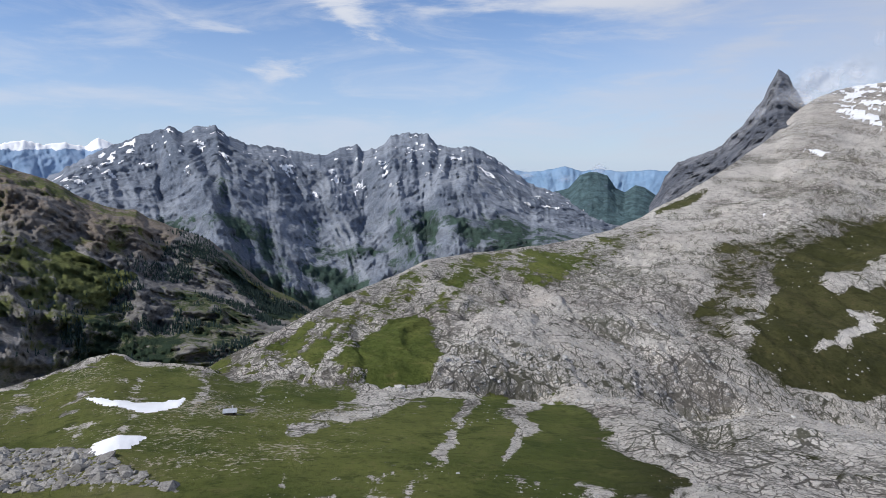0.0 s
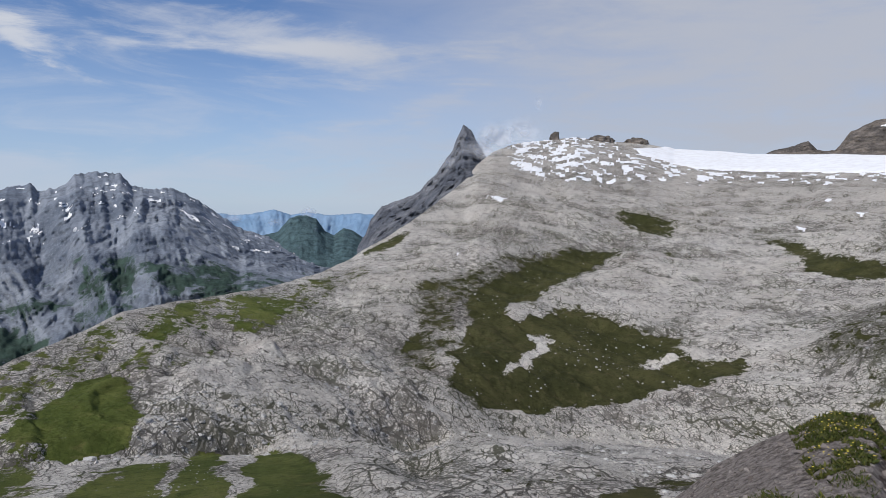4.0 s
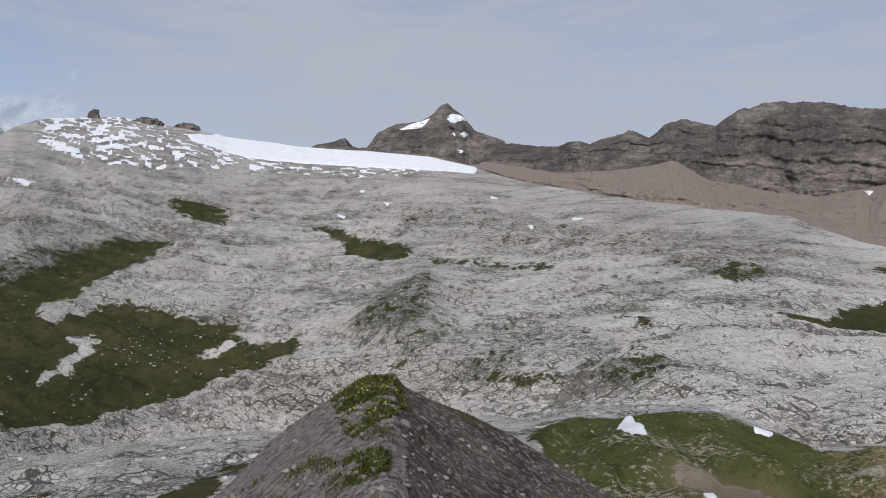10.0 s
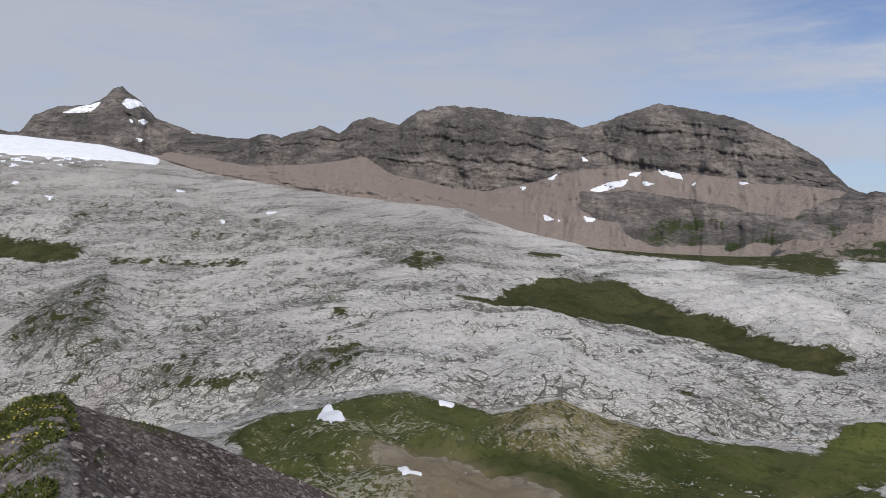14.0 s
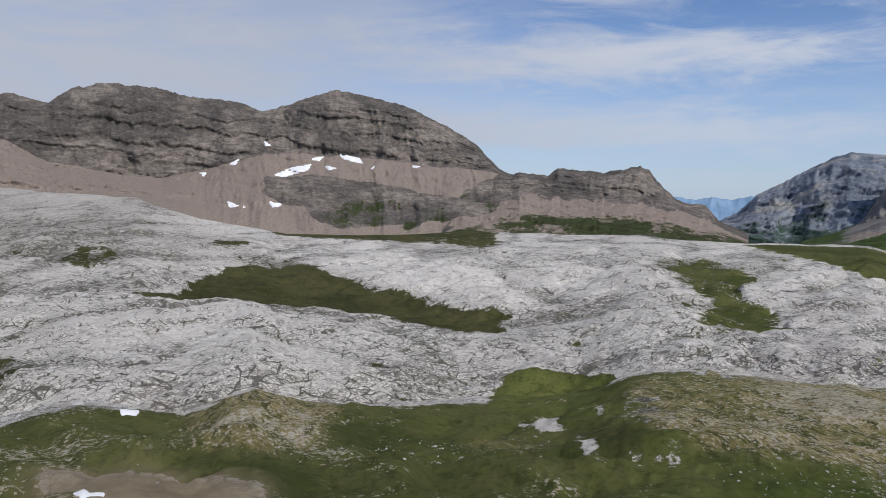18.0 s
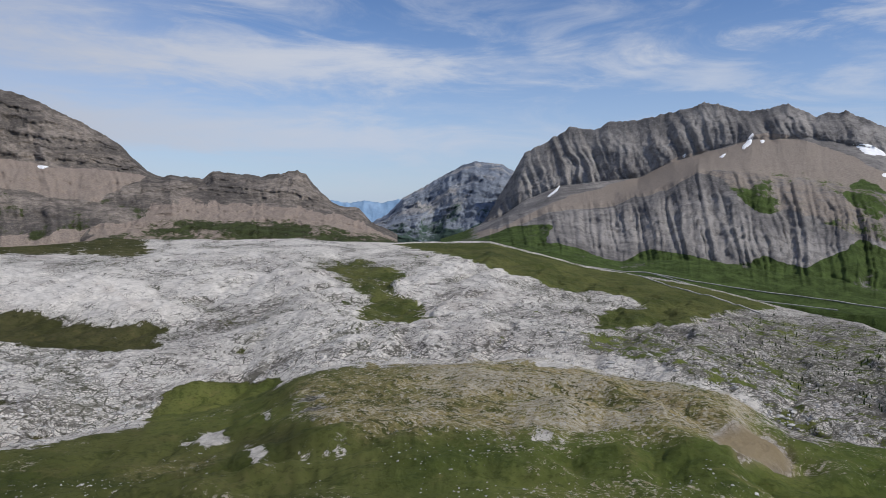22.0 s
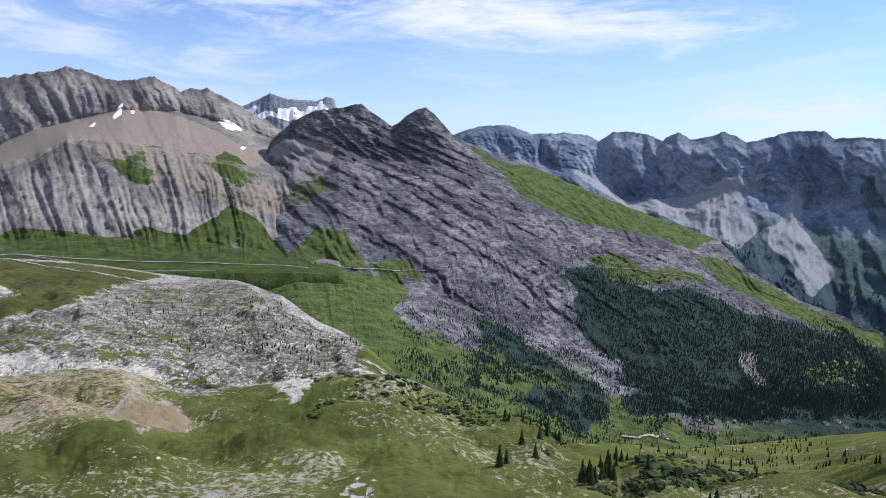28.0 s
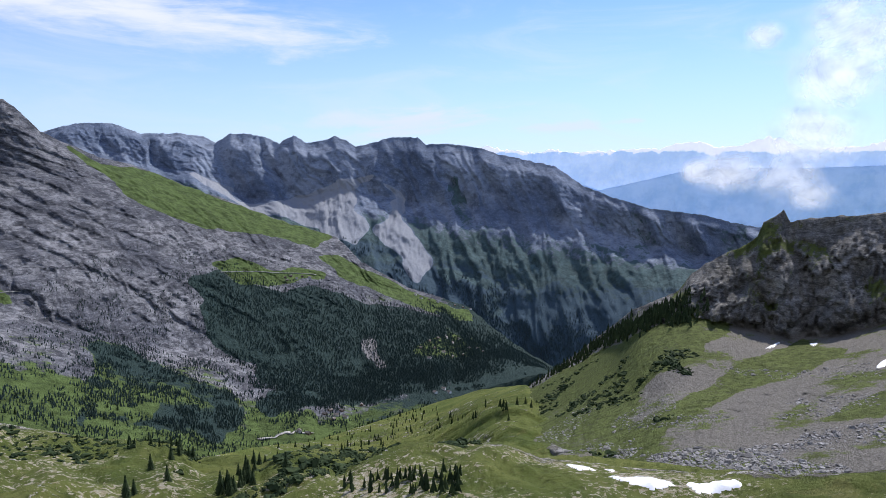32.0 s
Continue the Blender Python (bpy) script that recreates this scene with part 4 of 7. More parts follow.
S_RUBBLE = [(171.47, 3.0), (174.61, 2.73), (179.12, 1.98), (177.81, 1.73), (175.52, 1.66), (172.35, 3.0), (171.87, 3.0)]
S_ROAD_GREEN = [(167.02, 3.0), (170.92, 3.0), (173.09, 1.31), (175.32, 1.09), (177.2, 1.28), (179.97, 1.21), (181.36, 1.06), (184.68, 1.17), (186.36, 1.09), (180.88, 1.01), (174.39, 1.0), (166.98, 3.0)]
S_PASTURE = [(216.2, 1.2), (218.63, 1.47), (221.03, 2.12), (222.37, 1.6), (218.69, 1.04)]
S_PASTURE_B = [(199.79, 1.68), (201.59, 1.84), (203.86, 1.78), (208.82, 1.96), (208.56, 1.83), (204.78, 1.69), (201.65, 1.61)]
S_SCAR = [(211.08, 1.27), (212.62, 1.3), (214.29, 0.94), (212.72, 1.1)]
W_FAN_A = [(198.7, 1.0), (200.35, 1.04), (202.23, 1.08), (201.76, 0.85), (204.6, 0.92), (207.88, 1.08), (209.73, 1.13), (212.92, 1.43), (210.89, 1.0), (211.61, 0.76), (212.45, 0.66), (211.75, 0.44), (209.79, 0.46), (206.96, 0.66), (203.66, 0.74), (200.34, 0.89)]
W_FAN_B = [(212.83, 1.4), (213.93, 1.19), (215.13, 0.97), (215.16, 0.8), (216.73, 0.57), (217.49, 0.41), (216.52, 0.22), (215.35, 0.34), (213.49, 0.47), (213.14, 0.65), (214.13, 0.76), (214.32, 0.96)]
W_GREEN_RIB = [(218.87, 1.59), (219.97, 1.35), (221.42, 0.9), (223.16, 0.72), (224.2, 0.51), (222.73, 0.53), (220.87, 0.76), (219.54, 0.94), (218.62, 1.23)]
W_GREEN_TERRACE = [(218.16, 0.42), (220.64, 0.45), (223.54, 0.42), (223.31, 0.37), (220.24, 0.36), (218.4, 0.34)]
W_FOREST = [(208.08, 0.322), (211.80, 0.392), (216.54, 0.199), (219.42, 0.328), (224.21, 0.368), (228.96, 0.291), (231.79, 0.127), (227.17, 0.014), (223.32, 0.006), (219.43, 0.094), (214.62, 0.042), (209.91, 0.186)]
N_GREEN_A = [(224.34, 3.0), (233.63, 1.92), (240.07, 2.04), (242.36, 2.03), (239.39, 1.33), (235.11, 1.04), (233.8, 0.77), (229.18, 0.62), (224.36, 1.71)]
N_GREEN_B = [(233.19, 0.4), (237.38, 0.74), (243.1, 1.4), (246.9, 1.98), (250.05, 1.51), (247.43, 1.19), (242.44, 0.92), (238.32, 0.51), (236.61, 0.3)]
N_GREEN_C = [(248.2, 0.48), (249.77, 0.62), (252.4, 0.78), (252.54, 0.44)]
N_GREEN_D = [(211.93, 0), (218.8, 3.0), (225.18, 3.0), (230.98, 1.75), (235.1, 1.56), (235.38, 0.69), (229.33, 0.5), (221.09, 0)]
N_SNOW_D = [(251.52, 1.107), (252.25, 1.246), (252.28, 1.126)]
N_SNOW_E = [(244.06, 1.587), (245.58, 1.879), (245.02, 1.701)]
N_SNOW_F = [(247.29, 1.806), (248.03, 1.813), (247.68, 1.726)]
M_PLANTS_TOP = [(50.72, 1.950), (51.85, 1.986), (53.64, 1.976), (56.03, 1.954), (56.83, 1.867), (57.14, 1.559), (55.61, 1.266), (53.22, 1.186), (52.27, 1.160), (51.54, 1.434)]
M_PLANTS_LOW = [(51.91, 0.987), (54.20, 0.992), (55.90, 0.929), (55.68, 0.781), (53.27, 0.745), (51.60, 0.752)]
D_SHADE_FOREST = [(-31.9, 0.18), (-27.75, 0.28), (-25.67, 0.43), (-23.14, 0.69), (-20.96, 1.0), (-17.25, 0.95), (-14.7, 0.81), (-11.52, 1.0), (-13.92, 0.24), (-19.38, 0.08), (-24.84, 0.11), (-30.63, 0.09)]
TRACK_ROAD = [(139.73, 0.55), (144.07, 0.19), (146.14, 0.17), (150.46, 0.25), (155.43, 0.36), (159.15, 0.25), (161.99, 0.29), (166.76, 0.3), (170.58, 0.29), (174.37, 0.32), (176.47, 0.25)]
TRACK_SLAB = [(171.27, 0.505), (175.31, 1.008), (178.30, 0.978), (180.88, 1.028), (183.73, 1.075), (186.59, 1.129)]
TRACK_PLAIN = [(154.90, 9.885), (157.50, 9.600), (159.37, 9.509), (161.69, 9.439), (163.97, 9.372)]
TRACK_BANK = [(155.43, 0.374), (157.74, 0.214), (161.04, 0.000), (164.85, 0.040), (169.16, 0.063)]
TRACK_VALLEY = [(203.03, 0.117), (204.41, 0.105), (205.97, 0.126), (207.53, 0.069)]
TRACK_TERRACE = [(200.42, 1.630), (202.61, 1.726), (205.30, 1.789), (208.04, 1.855)]
HUT_SPOT = [(-18.37, 3.520)]
ROADHOUSE = [(178.42, 0.707), (177.96, 0.735)]
HAMLET_PASTURE = [(216.78, 1.235), (217.51, 1.340), (218.23, 1.372), (218.96, 1.423), (219.45, 1.461), (220.02, 1.684), (217.99, 1.211), (218.72, 1.150), (220.90, 1.648), (221.63, 1.635), (219.45, 1.190), (217.51, 1.094), (222.11, 1.568), (220.42, 1.330)]
HAMLET_TERRACE = [(205.52, 1.746), (205.97, 1.771), (206.43, 1.760), (206.89, 1.792), (207.48, 1.804), (205.65, 1.720)]
HAMLET_CREST = [(216.30, 2.566), (216.78, 2.416), (217.50, 2.602), (218.22, 2.611), (218.94, 2.719), (219.67, 2.848), (220.39, 2.905), (220.97, 2.956)]
HAMLET_VALLEY = [(208.56, 0.352), (209.04, 0.383), (209.51, 0.290), (210.00, 0.346), (210.32, 0.225), (209.27, 0.234), (206.41, 0.118), (207.11, 0.071), (218.01, 0.293), (218.74, 0.295), (219.23, 0.180), (211.68, 0.370)]
CRAGS = [(32.93, 13.000), (36.43, 13.000), (39.27, 13.000), (37.00, 13.000)]
TREES_A = [(195.82, 3.446), (200.63, 3.409), (199.92, 3.418), (202.15, 3.555), (201.55, 3.513), (202.68, 3.671), (201.37, 3.652), (192.80, 3.337), (193.39, 3.351), (196.21, 3.695), (196.84, 3.775), (197.90, 3.881), (199.05, 9.881), (199.33, 13.000), (205.25, 3.533), (202.50, 3.463)]
TREES_B = [(195.87, 3.430), (202.15, 3.642), (201.78, 3.592), (201.98, 3.732), (201.43, 3.487), (199.93, 3.449), (200.47, 3.433), (200.96, 3.418), (194.67, 3.580), (196.90, 3.795), (197.55, 3.871), (198.28, 13.000), (202.63, 3.790), (203.08, 3.758), (203.55, 3.846), (224.38, 6.883), (225.81, 8.159), (226.77, 8.695), (227.73, 9.093), (228.91, 13.000), (230.79, 13.000), (232.04, 13.000), (225.08, 8.027), (226.29, 8.209)]
TREES_C = [(185.84, 0.197), (186.33, 0.216), (184.48, 0.094), (185.16, 0.103), (185.75, 0.094), (186.24, 0.081), (187.12, 0.113), (188.09, 0.141), (183.71, 0.097), (184.19, 0.055), (182.26, 0.089), (181.54, 0.005), (180.82, 0.035), (190.33, 0.281), (191.01, 0.284), (191.79, 0.277), (192.48, 0.266), (193.46, 0.241), (190.63, 0.217), (191.52, 0.181), (192.25, 0.158)]
AREA_GULLY_TREES = [(204.04, 9.577), (207.82, 13.000), (214.58, 9.307), (217.53, 8.518), (214.58, 8.571), (210.67, 3.849), (206.83, 3.750)]
AREA_SLOPE_WOOD = [(231.34, 2.949), (234.45, 2.762), (237.89, 2.745), (239.42, 2.138), (239.04, 1.886), (234.94, 1.888), (231.82, 2.106), (227.20, 2.761), (224.33, 3.000)]
AREA_VALLEY_TREES = [(207.82, 13.000), (211.67, 13.000), (214.59, 13.000), (218.50, 9.113), (222.41, 8.598), (224.37, 7.026), (219.49, 8.082), (215.56, 8.827), (210.68, 9.125)]
AREA_BUSHES = [(160.82, 8.126), (164.04, 9.419), (169.91, 9.799), (174.32, 9.410), (178.93, 9.139), (181.78, 8.405), (177.00, 6.116), (170.63, 6.949), (165.46, 6.780), (162.25, 6.763)]
AREA_BOULDERS = [(225.88, 0.000), (233.91, 0.231), (242.63, 0.273), (252.54, 0.417), (252.84, 0.000), (242.76, 0.000), (233.99, 0.000), (229.28, 0.000)]
AREA_STONES = [(-34.86, 3.287), (-34.59, 3.494), (-30.35, 3.390), (-25.82, 3.225), (-22.14, 3.152)]
G_BOWL_EDGE = [(19.21, 7.14), (20.91, 7.54), (20.51, 8.19), (21.36, 8.45), (26.58, 8.09), (30.65, 8.14), (34.36, 8.19), (38.84, 8.18), (36.73, 7.63), (32.51, 7.55), (28.83, 7.1), (24.79, 7.04), (23.46, 6.59), (22.58, 6.18), (20.45, 6.46)]
G_PALE_ARM = [(40.05, 6.42), (42.05, 6.49), (43.39, 6.5), (41.58, 6.38), (40.39, 6.22)]
G_CRACK_LINE = [(19.22, 7.2), (21.1, 7.17), (22.15, 6.25), (22.79, 5.61), (21.6, 5.28), (22.19, 3.91), (22.53, 3.72), (19.95, 3.65), (19.65, 5.4), (20.77, 5.71), (20.23, 6.14)]
G_CORNER_GREEN = [(7.8, 5.25), (9.18, 5.19), (11.3, 4.4), (13.13, 3.77), (7.75, 3.97)]
G_MOUND_GREEN = [(35.22, 3.53), (39.31, 3.62), (42.68, 3.82), (41.74, 3.55), (40.3, 3.48)]
G_SPUR_GREEN = [(16.29, 9.85), (16.9, 9.9), (19.32, 9.9), (21.19, 9.8), (20.88, 9.51), (18.9, 9.57)]
G_CRACK_DOME = [(52.41, 6.61), (55.3, 7.18), (57.27, 7.42), (59.43, 7.64), (60.02, 7.05), (58.27, 6.36), (56.1, 6.16), (53.82, 6.29)]
G_CRACK_FACE = [(55.57, 6.79), (57.66, 7.19), (59.46, 7.63), (60.16, 6.9), (62.81, 6.74), (68.07, 7.04), (74.62, 6.49), (79.71, 6.07), (78.32, 5.5), (72.85, 5.62), (69.35, 5.51), (64.76, 5.53), (59.73, 5.74), (55.48, 5.92)]
G_FACE_GREEN = [(70.43, 5.67), (73.73, 6.14), (75.53, 6.51), (80.17, 6.09), (77.39, 5.64), (73.3, 5.63)]
G_LEDGE_GREEN = [(58.63, 5.74), (62.78, 5.82), (65.99, 5.73), (71.96, 5.57), (66.81, 5.53), (62.0, 5.68)]
G_UPPER_ROUGH = [(55.71, 8.88), (59.89, 8.99), (66.83, 9.24), (71.89, 9.03), (76.33, 9.16), (81.86, 9.26), (84.7, 9.01), (80.96, 8.47), (76.35, 8.53), (70.17, 8.53), (65.21, 8.27), (59.13, 8.27), (55.67, 8.33)]
G_SHELF_GREEN = [(80.98, 8.36), (82.83, 8.61), (86.61, 8.88), (85.69, 8.56), (84.29, 8.18), (81.93, 8.12)]
G_LONG_STRIP = [(57.7, 8.05), (62.84, 8.09), (68.69, 8.28), (68.7, 8.11), (62.84, 7.98), (58.04, 7.93)]
G_SMALL_GREEN_A = [(73.92, 7.2), (75.5, 7.17), (78.25, 7.0), (75.5, 6.96)]
G_SMALL_GREEN_B = [(66.82, 7.24), (68.49, 7.3), (69.33, 7.2), (67.65, 7.17)]
G_PALE_LOBE = [(99.64, 9.17), (104.87, 9.27), (109.62, 9.12), (114.32, 8.37), (117.11, 8.04), (119.85, 7.58), (114.39, 7.65), (111.09, 8.04), (106.32, 8.38), (102.97, 8.59)]
G_PASS_STONY = [(126.54, 8.9), (131.22, 9.35), (135.27, 9.05), (133.92, 8.49), (129.39, 8.46)]
G_PASS_GREEN = [(131.25, 7.08), (133.61, 7.81), (137.43, 7.62), (137.53, 6.65), (134.45, 6.73), (132.23, 6.81)]
G_SMALL_GREEN_C = [(120.82, 6.57), (123.43, 6.62), (123.23, 6.42)]
G_SMALL_GREEN_D = [(73.78, 7.19), (75.79, 7.12), (78.25, 6.99), (75.77, 6.91)]
G_DRY_LOW = [(112.28, 3.6), (114.63, 3.71), (118.37, 3.63), (121.12, 3.48), (117.02, 3.46)]
G_WHITE_BIT_A = [(116.24, 3.8), (121.03, 3.81), (120.83, 3.67), (117.41, 3.78)]
G_WHITE_BIT_B = [(121.91, 3.82), (124.5, 3.81), (124.45, 3.66)]
G_DARK_HOLLOW = [(120.82, 3.71), (125.4, 3.6), (128.17, 3.39), (125.48, 3.41), (122.87, 3.55)]
G_TAN_TOP = [(137.75, 4.35), (142.56, 3.97), (147.33, 3.96), (152.91, 5.35), (156.5, 5.25), (155.2, 3.8), (149.26, 3.68), (144.52, 3.66), (139.7, 3.64), (136.79, 3.8)]
G_HILL_ROCK = [(126.12, 3.87), (128.22, 3.81), (129.38, 3.65), (128.19, 3.51), (125.88, 3.68)]
G_WHITE_BIT_C = [(116.39, 3.81), (120.89, 3.7), (120.79, 3.66)]
G_ROCK_ISLAND = [(149.76, 8.45), (151.81, 8.94), (153.86, 8.53), (151.85, 8.09)]
G_CLEAN_ROCK = [(143.35, 5.66), (148.96, 5.99), (155.34, 6.05), (159.12, 5.63), (163.96, 5.84), (162.02, 3.97), (155.33, 5.51), (148.03, 3.98)]
G_HILL_BARE_A = [(144.6, 3.17), (148.63, 3.18), (152.82, 3.23), (153.27, 3.16), (148.59, 3.14), (144.99, 3.13)]
G_HILL_BARE_B = [(167.04, 3.19), (169.49, 3.3), (170.49, 3.27), (168.56, 3.14)]
G_HILL_BARE_C = [(173.57, 3.09), (176.97, 3.12), (180.22, 3.22), (182.14, 3.17), (182.2, 3.13)]
G_SLOPE_MIX = [(-22.0, 3.94), (-15.74, 8.84), (-9.66, 9.85), (-2.33, 9.9), (6.17, 9.9), (16.6, 9.73), (18.46, 9.29), (13.79, 9.07), (4.18, 7.86), (1.29, 7.18), (-0.69, 5.95), (-1.46, 5.18), (-6.4, 3.83), (-12.75, 3.43), (-16.43, 3.53), (-20.62, 3.69)]
G_SMALL_GREEN_E = [(-13.08, 7.08), (-11.08, 8.16), (-9.72, 7.17), (-11.18, 6.37), (-12.48, 6.18)]
G_RIB_GREEN = [(1.08, 3.52), (3.58, 5.18), (6.1, 5.16), (4.99, 3.62), (3.49, 3.42), (4.93, 3.29), (1.01, 3.26), (-0.02, 3.37)]
G_SMALL_GREEN_F = [(19.08, 7.2), (21.27, 7.47), (23.21, 7.33), (21.39, 7.1), (19.92, 7.1)]
G_BARE_SLAB = [(-0.8, 5.64), (1.28, 7.08), (9.0, 7.99), (16.15, 8.67), (21.23, 8.28), (20.81, 7.52), (18.99, 7.14), (22.25, 6.18), (22.75, 5.36), (20.94, 5.07), (20.52, 3.51), (16.22, 3.58), (12.82, 3.82), (8.94, 5.21), (3.1, 5.22), (-0.84, 5.12)]
G_GREY_APRON = [(22.48, 6.01), (24.51, 6.11), (26.77, 5.59), (31.05, 5.46), (35.83, 5.69), (41.87, 5.89), (42.24, 3.71), (30.45, 3.42), (26.03, 3.56), (22.33, 5.01)]
H_SCREE = [(140.36, 2.03), (144.17, 1.61), (148.42, 2.25), (153.71, 2.95), (157.81, 3.06), (161.49, 2.96), (163.8, 3.22), (166.59, 2.93), (169.88, 2.64), (173.4, 2.41), (172.74, 2.0), (169.45, 2.11), (166.63, 2.09), (163.82, 2.0), (160.1, 1.98), (157.33, 1.95), (154.59, 1.91), (150.57, 1.92), (147.54, 1.81), (144.16, 1.42), (141.72, 1.43)]
H_BROWN = [(158.25, 1.98), (161.96, 2.13), (166.63, 2.18), (171.32, 2.07), (174.18, 1.73), (175.65, 1.34), (171.41, 1.45), (167.62, 1.55), (162.9, 1.67)]
H_GREEN_LINE = [(159.64, 1.91), (162.9, 1.77), (168.54, 1.73), (168.18, 1.64), (163.84, 1.66), (160.1, 1.81)]
H_FOOT_GREEN = [(138.23, 0.84), (140.73, 1.39), (145.41, 1.58), (147.72, 1.45), (147.25, 1.04), (150.49, 1.09), (152.7, 0.94), (155.45, 1.13), (158.69, 1.04), (161.51, 0.95), (164.11, 1.15), (166.73, 1.07), (169.08, 1.24), (170.47, 1.45), (172.37, 1.35), (174.55, 1.03), (175.52, 0.66), (176.6, 1.24), (178.88, 1.31), (180.31, 1.29), (181.28, 1.23), (171.55, 0), (161.99, 0.16), (155.42, 0.2), (145.72, 0.08)]
S_GREEN_CREST = [(207.92, 2.24), (211.05, 2.61), (214.3, 2.89), (216.65, 2.75), (218.89, 2.64), (221.28, 3.0), (221.35, 2.67), (218.22, 1.89), (215.19, 1.87), (211.97, 1.9), (209.45, 1.98)]
S_VALLEY_GREEN = [(202.23, 0.53), (204.33, 0.37), (207.9, 0.37), (208.5, 0.12), (205.34, 0.04), (203.0, 0.23)]
S_FAN_GREEN = [(175.21, 1.75), (177.27, 1.82), (178.39, 1.61), (176.53, 1.42), (174.4, 1.53)]
D_GREEN = [(-30.27, 0.63), (-27.1, 0.55), (-24.63, 0.51), (-26.94, 0.33), (-29.84, 0.38)]
N_GREEN_E = [(226.31, 0.79), (233.34, 0.8), (237.28, 0.29), (233.01, 0.15), (226.38, 0)]
# ---- numbers of the terrain ----
def lattice(ix, iy, iz, seed):
    h = ix * np.uint32(374761393) + iy * np.uint32(668265263) + iz * np.uint32(2147483647) + np.uint32(seed * 144269)
    h = (h ^ (h >> np.uint32(13))) * np.uint32(1274126177)
    return h ^ (h >> np.uint32(16))


def perlin(x, y, z, seed=0):
    """Gradient noise, about -1 to 1."""
    x, y, z = (np.asarray(a, np.float32) for a in (x, y, z))
    x, y, z = np.broadcast_arrays(x, y, z)
    fx, fy, fz = np.floor(x), np.floor(y), np.floor(z)
    ix, iy, iz = (a.astype(np.int64).astype(np.uint32) for a in (fx, fy, fz))
    x, y, z = x - fx, y - fy, z - fz
    u, v, w = (a * a * a * (a * (a * 6 - 15) + 10) for a in (x, y, z))
    total = 0
    for dx in (0, 1):
        for dy in (0, 1):
            for dz in (0, 1):
                h = lattice(ix + np.uint32(dx), iy + np.uint32(dy), iz + np.uint32(dz), seed)
                gx = (h & np.uint32(1023)).astype(np.float32) / 511.5 - 1
                gy = ((h >> np.uint32(10)) & np.uint32(1023)).astype(np.float32) / 511.5 - 1
                gz = ((h >> np.uint32(20)) & np.uint32(1023)).astype(np.float32) / 511.5 - 1
                weight = (u if dx else 1 - u) * (v if dy else 1 - v) * (w if dz else 1 - w)
                total = total + weight * (gx * (x - dx) + gy * (y - dy) + gz * (z - dz))
    return total * 1.5


def fbm(x, y, z, size, octaves, seed=0, ridged=False, gain=0.5):
    """Layered noise; size is the largest feature in metres."""
    total, amp, norm = 0, 1.0, 0.0
    for k in range(octaves):
        f = 2.03 ** k / size
        n = perlin(x * f, y * f, z * f, seed + 17 * k)
        total = total + amp * (1 - 2 * np.abs(n) if ridged else n)
        norm += amp
        amp *= gain
    return total / norm


def step(a, b, x):
    t = np.clip((x - a) / (b - a), 0, 1)
    return t * t * (3 - 2 * t)


def survey(line, az, ease=14):
    """Distance and height of a plan line at the bearings az."""
    b, r, z = np.array(line, float).T
    slope = np.interp(az, b, z / r)
    far = np.interp(az, b, r)
    if len(az) > 40:
        k = np.hanning(2 * ease + 3)[1:-1]
        far = np.convolve(np.pad(far, ease, "edge"), k / k.sum(), "valid")
    return far, slope * far


def loft(rings, counts, az):
    """Rows of distance, height and ring number between the rings, each a pair of arrays over az."""
    rows_r, rows_z, rows_v = [], [], []
    for k, ((r0, z0), (r1, z1), n) in enumerate(zip(rings[:-1], rings[1:], counts)):
        last = k == len(counts) - 1
        for f in np.linspace(0, 1, n, endpoint=last):
            rows_r.append(r0 + (r1 - r0) * f)
            rows_z.append(z0 + (z1 - z0) * f)
            rows_v.append(np.full(len(az), k + f))
    return np.array(rows_r), np.array(rows_z), np.array(rows_v)


def soften(a, passes):
    for _ in range(passes):
        a = np.concatenate([a[:1], (a[:-2] + 2 * a[1:-1] + a[2:]) / 4, a[-1:]])
    return a


def ground_rings(az):
    """The ground round the standpoint, ring by ring from the feet outwards."""
    brow_r, brow_z = survey(BROW, az, 48)
    sky_r, sky_z = survey(SKY, az, 48)
    one = np.ones(len(az))
    k = np.hanning(323)[1:-1]
    even = np.convolve(np.pad(sky_r, 160, "edge"), k / k.sum(), "valid")
    dip_r = brow_r + (even - brow_r) * 0.12 + 8
    sight = brow_r * 0 + brow_z / brow_r
    far_sight = sky_z / sky_r
    drop = 2 + 10 * step(65, 80, az) * (1 - step(175, 185, az)) + 60 * step(180, 190, az) * (1 - step(215, 225, az))
    dip_z = (sight + (far_sight - sight) * 0.02) * dip_r - drop
    rings = [(one * 0.02, one * -1.7), (one * 6, one * -2.6), (one * 60, one * -42), (one * 150, one * -88), (brow_r, brow_z), (dip_r, dip_z)]
    low = dip_z / dip_r
    for k in (0.2, 0.4, 0.6, 0.8):
        r = dip_r * ((even * (1 - k) + sky_r * k) / dip_r) ** (k ** 1.45)
        rings.append((r, (low + (far_sight - low) * k ** 0.9) * r))
    rings.append((sky_r, sky_z))
    rings.append((sky_r * 1.06 + 40, sky_z - 30 - sky_r * 0.02))
    rings.append((np.minimum(sky_r * 1.3 + 500, 4900), sky_z - 300 - sky_r * 0.05))
    rings.append((one * 4950, one * -2600))
    return rings


RING_ROWS = (3, 6, 12, 56, 12, 44, 46, 44, 44, 50, 6, 3, 2)
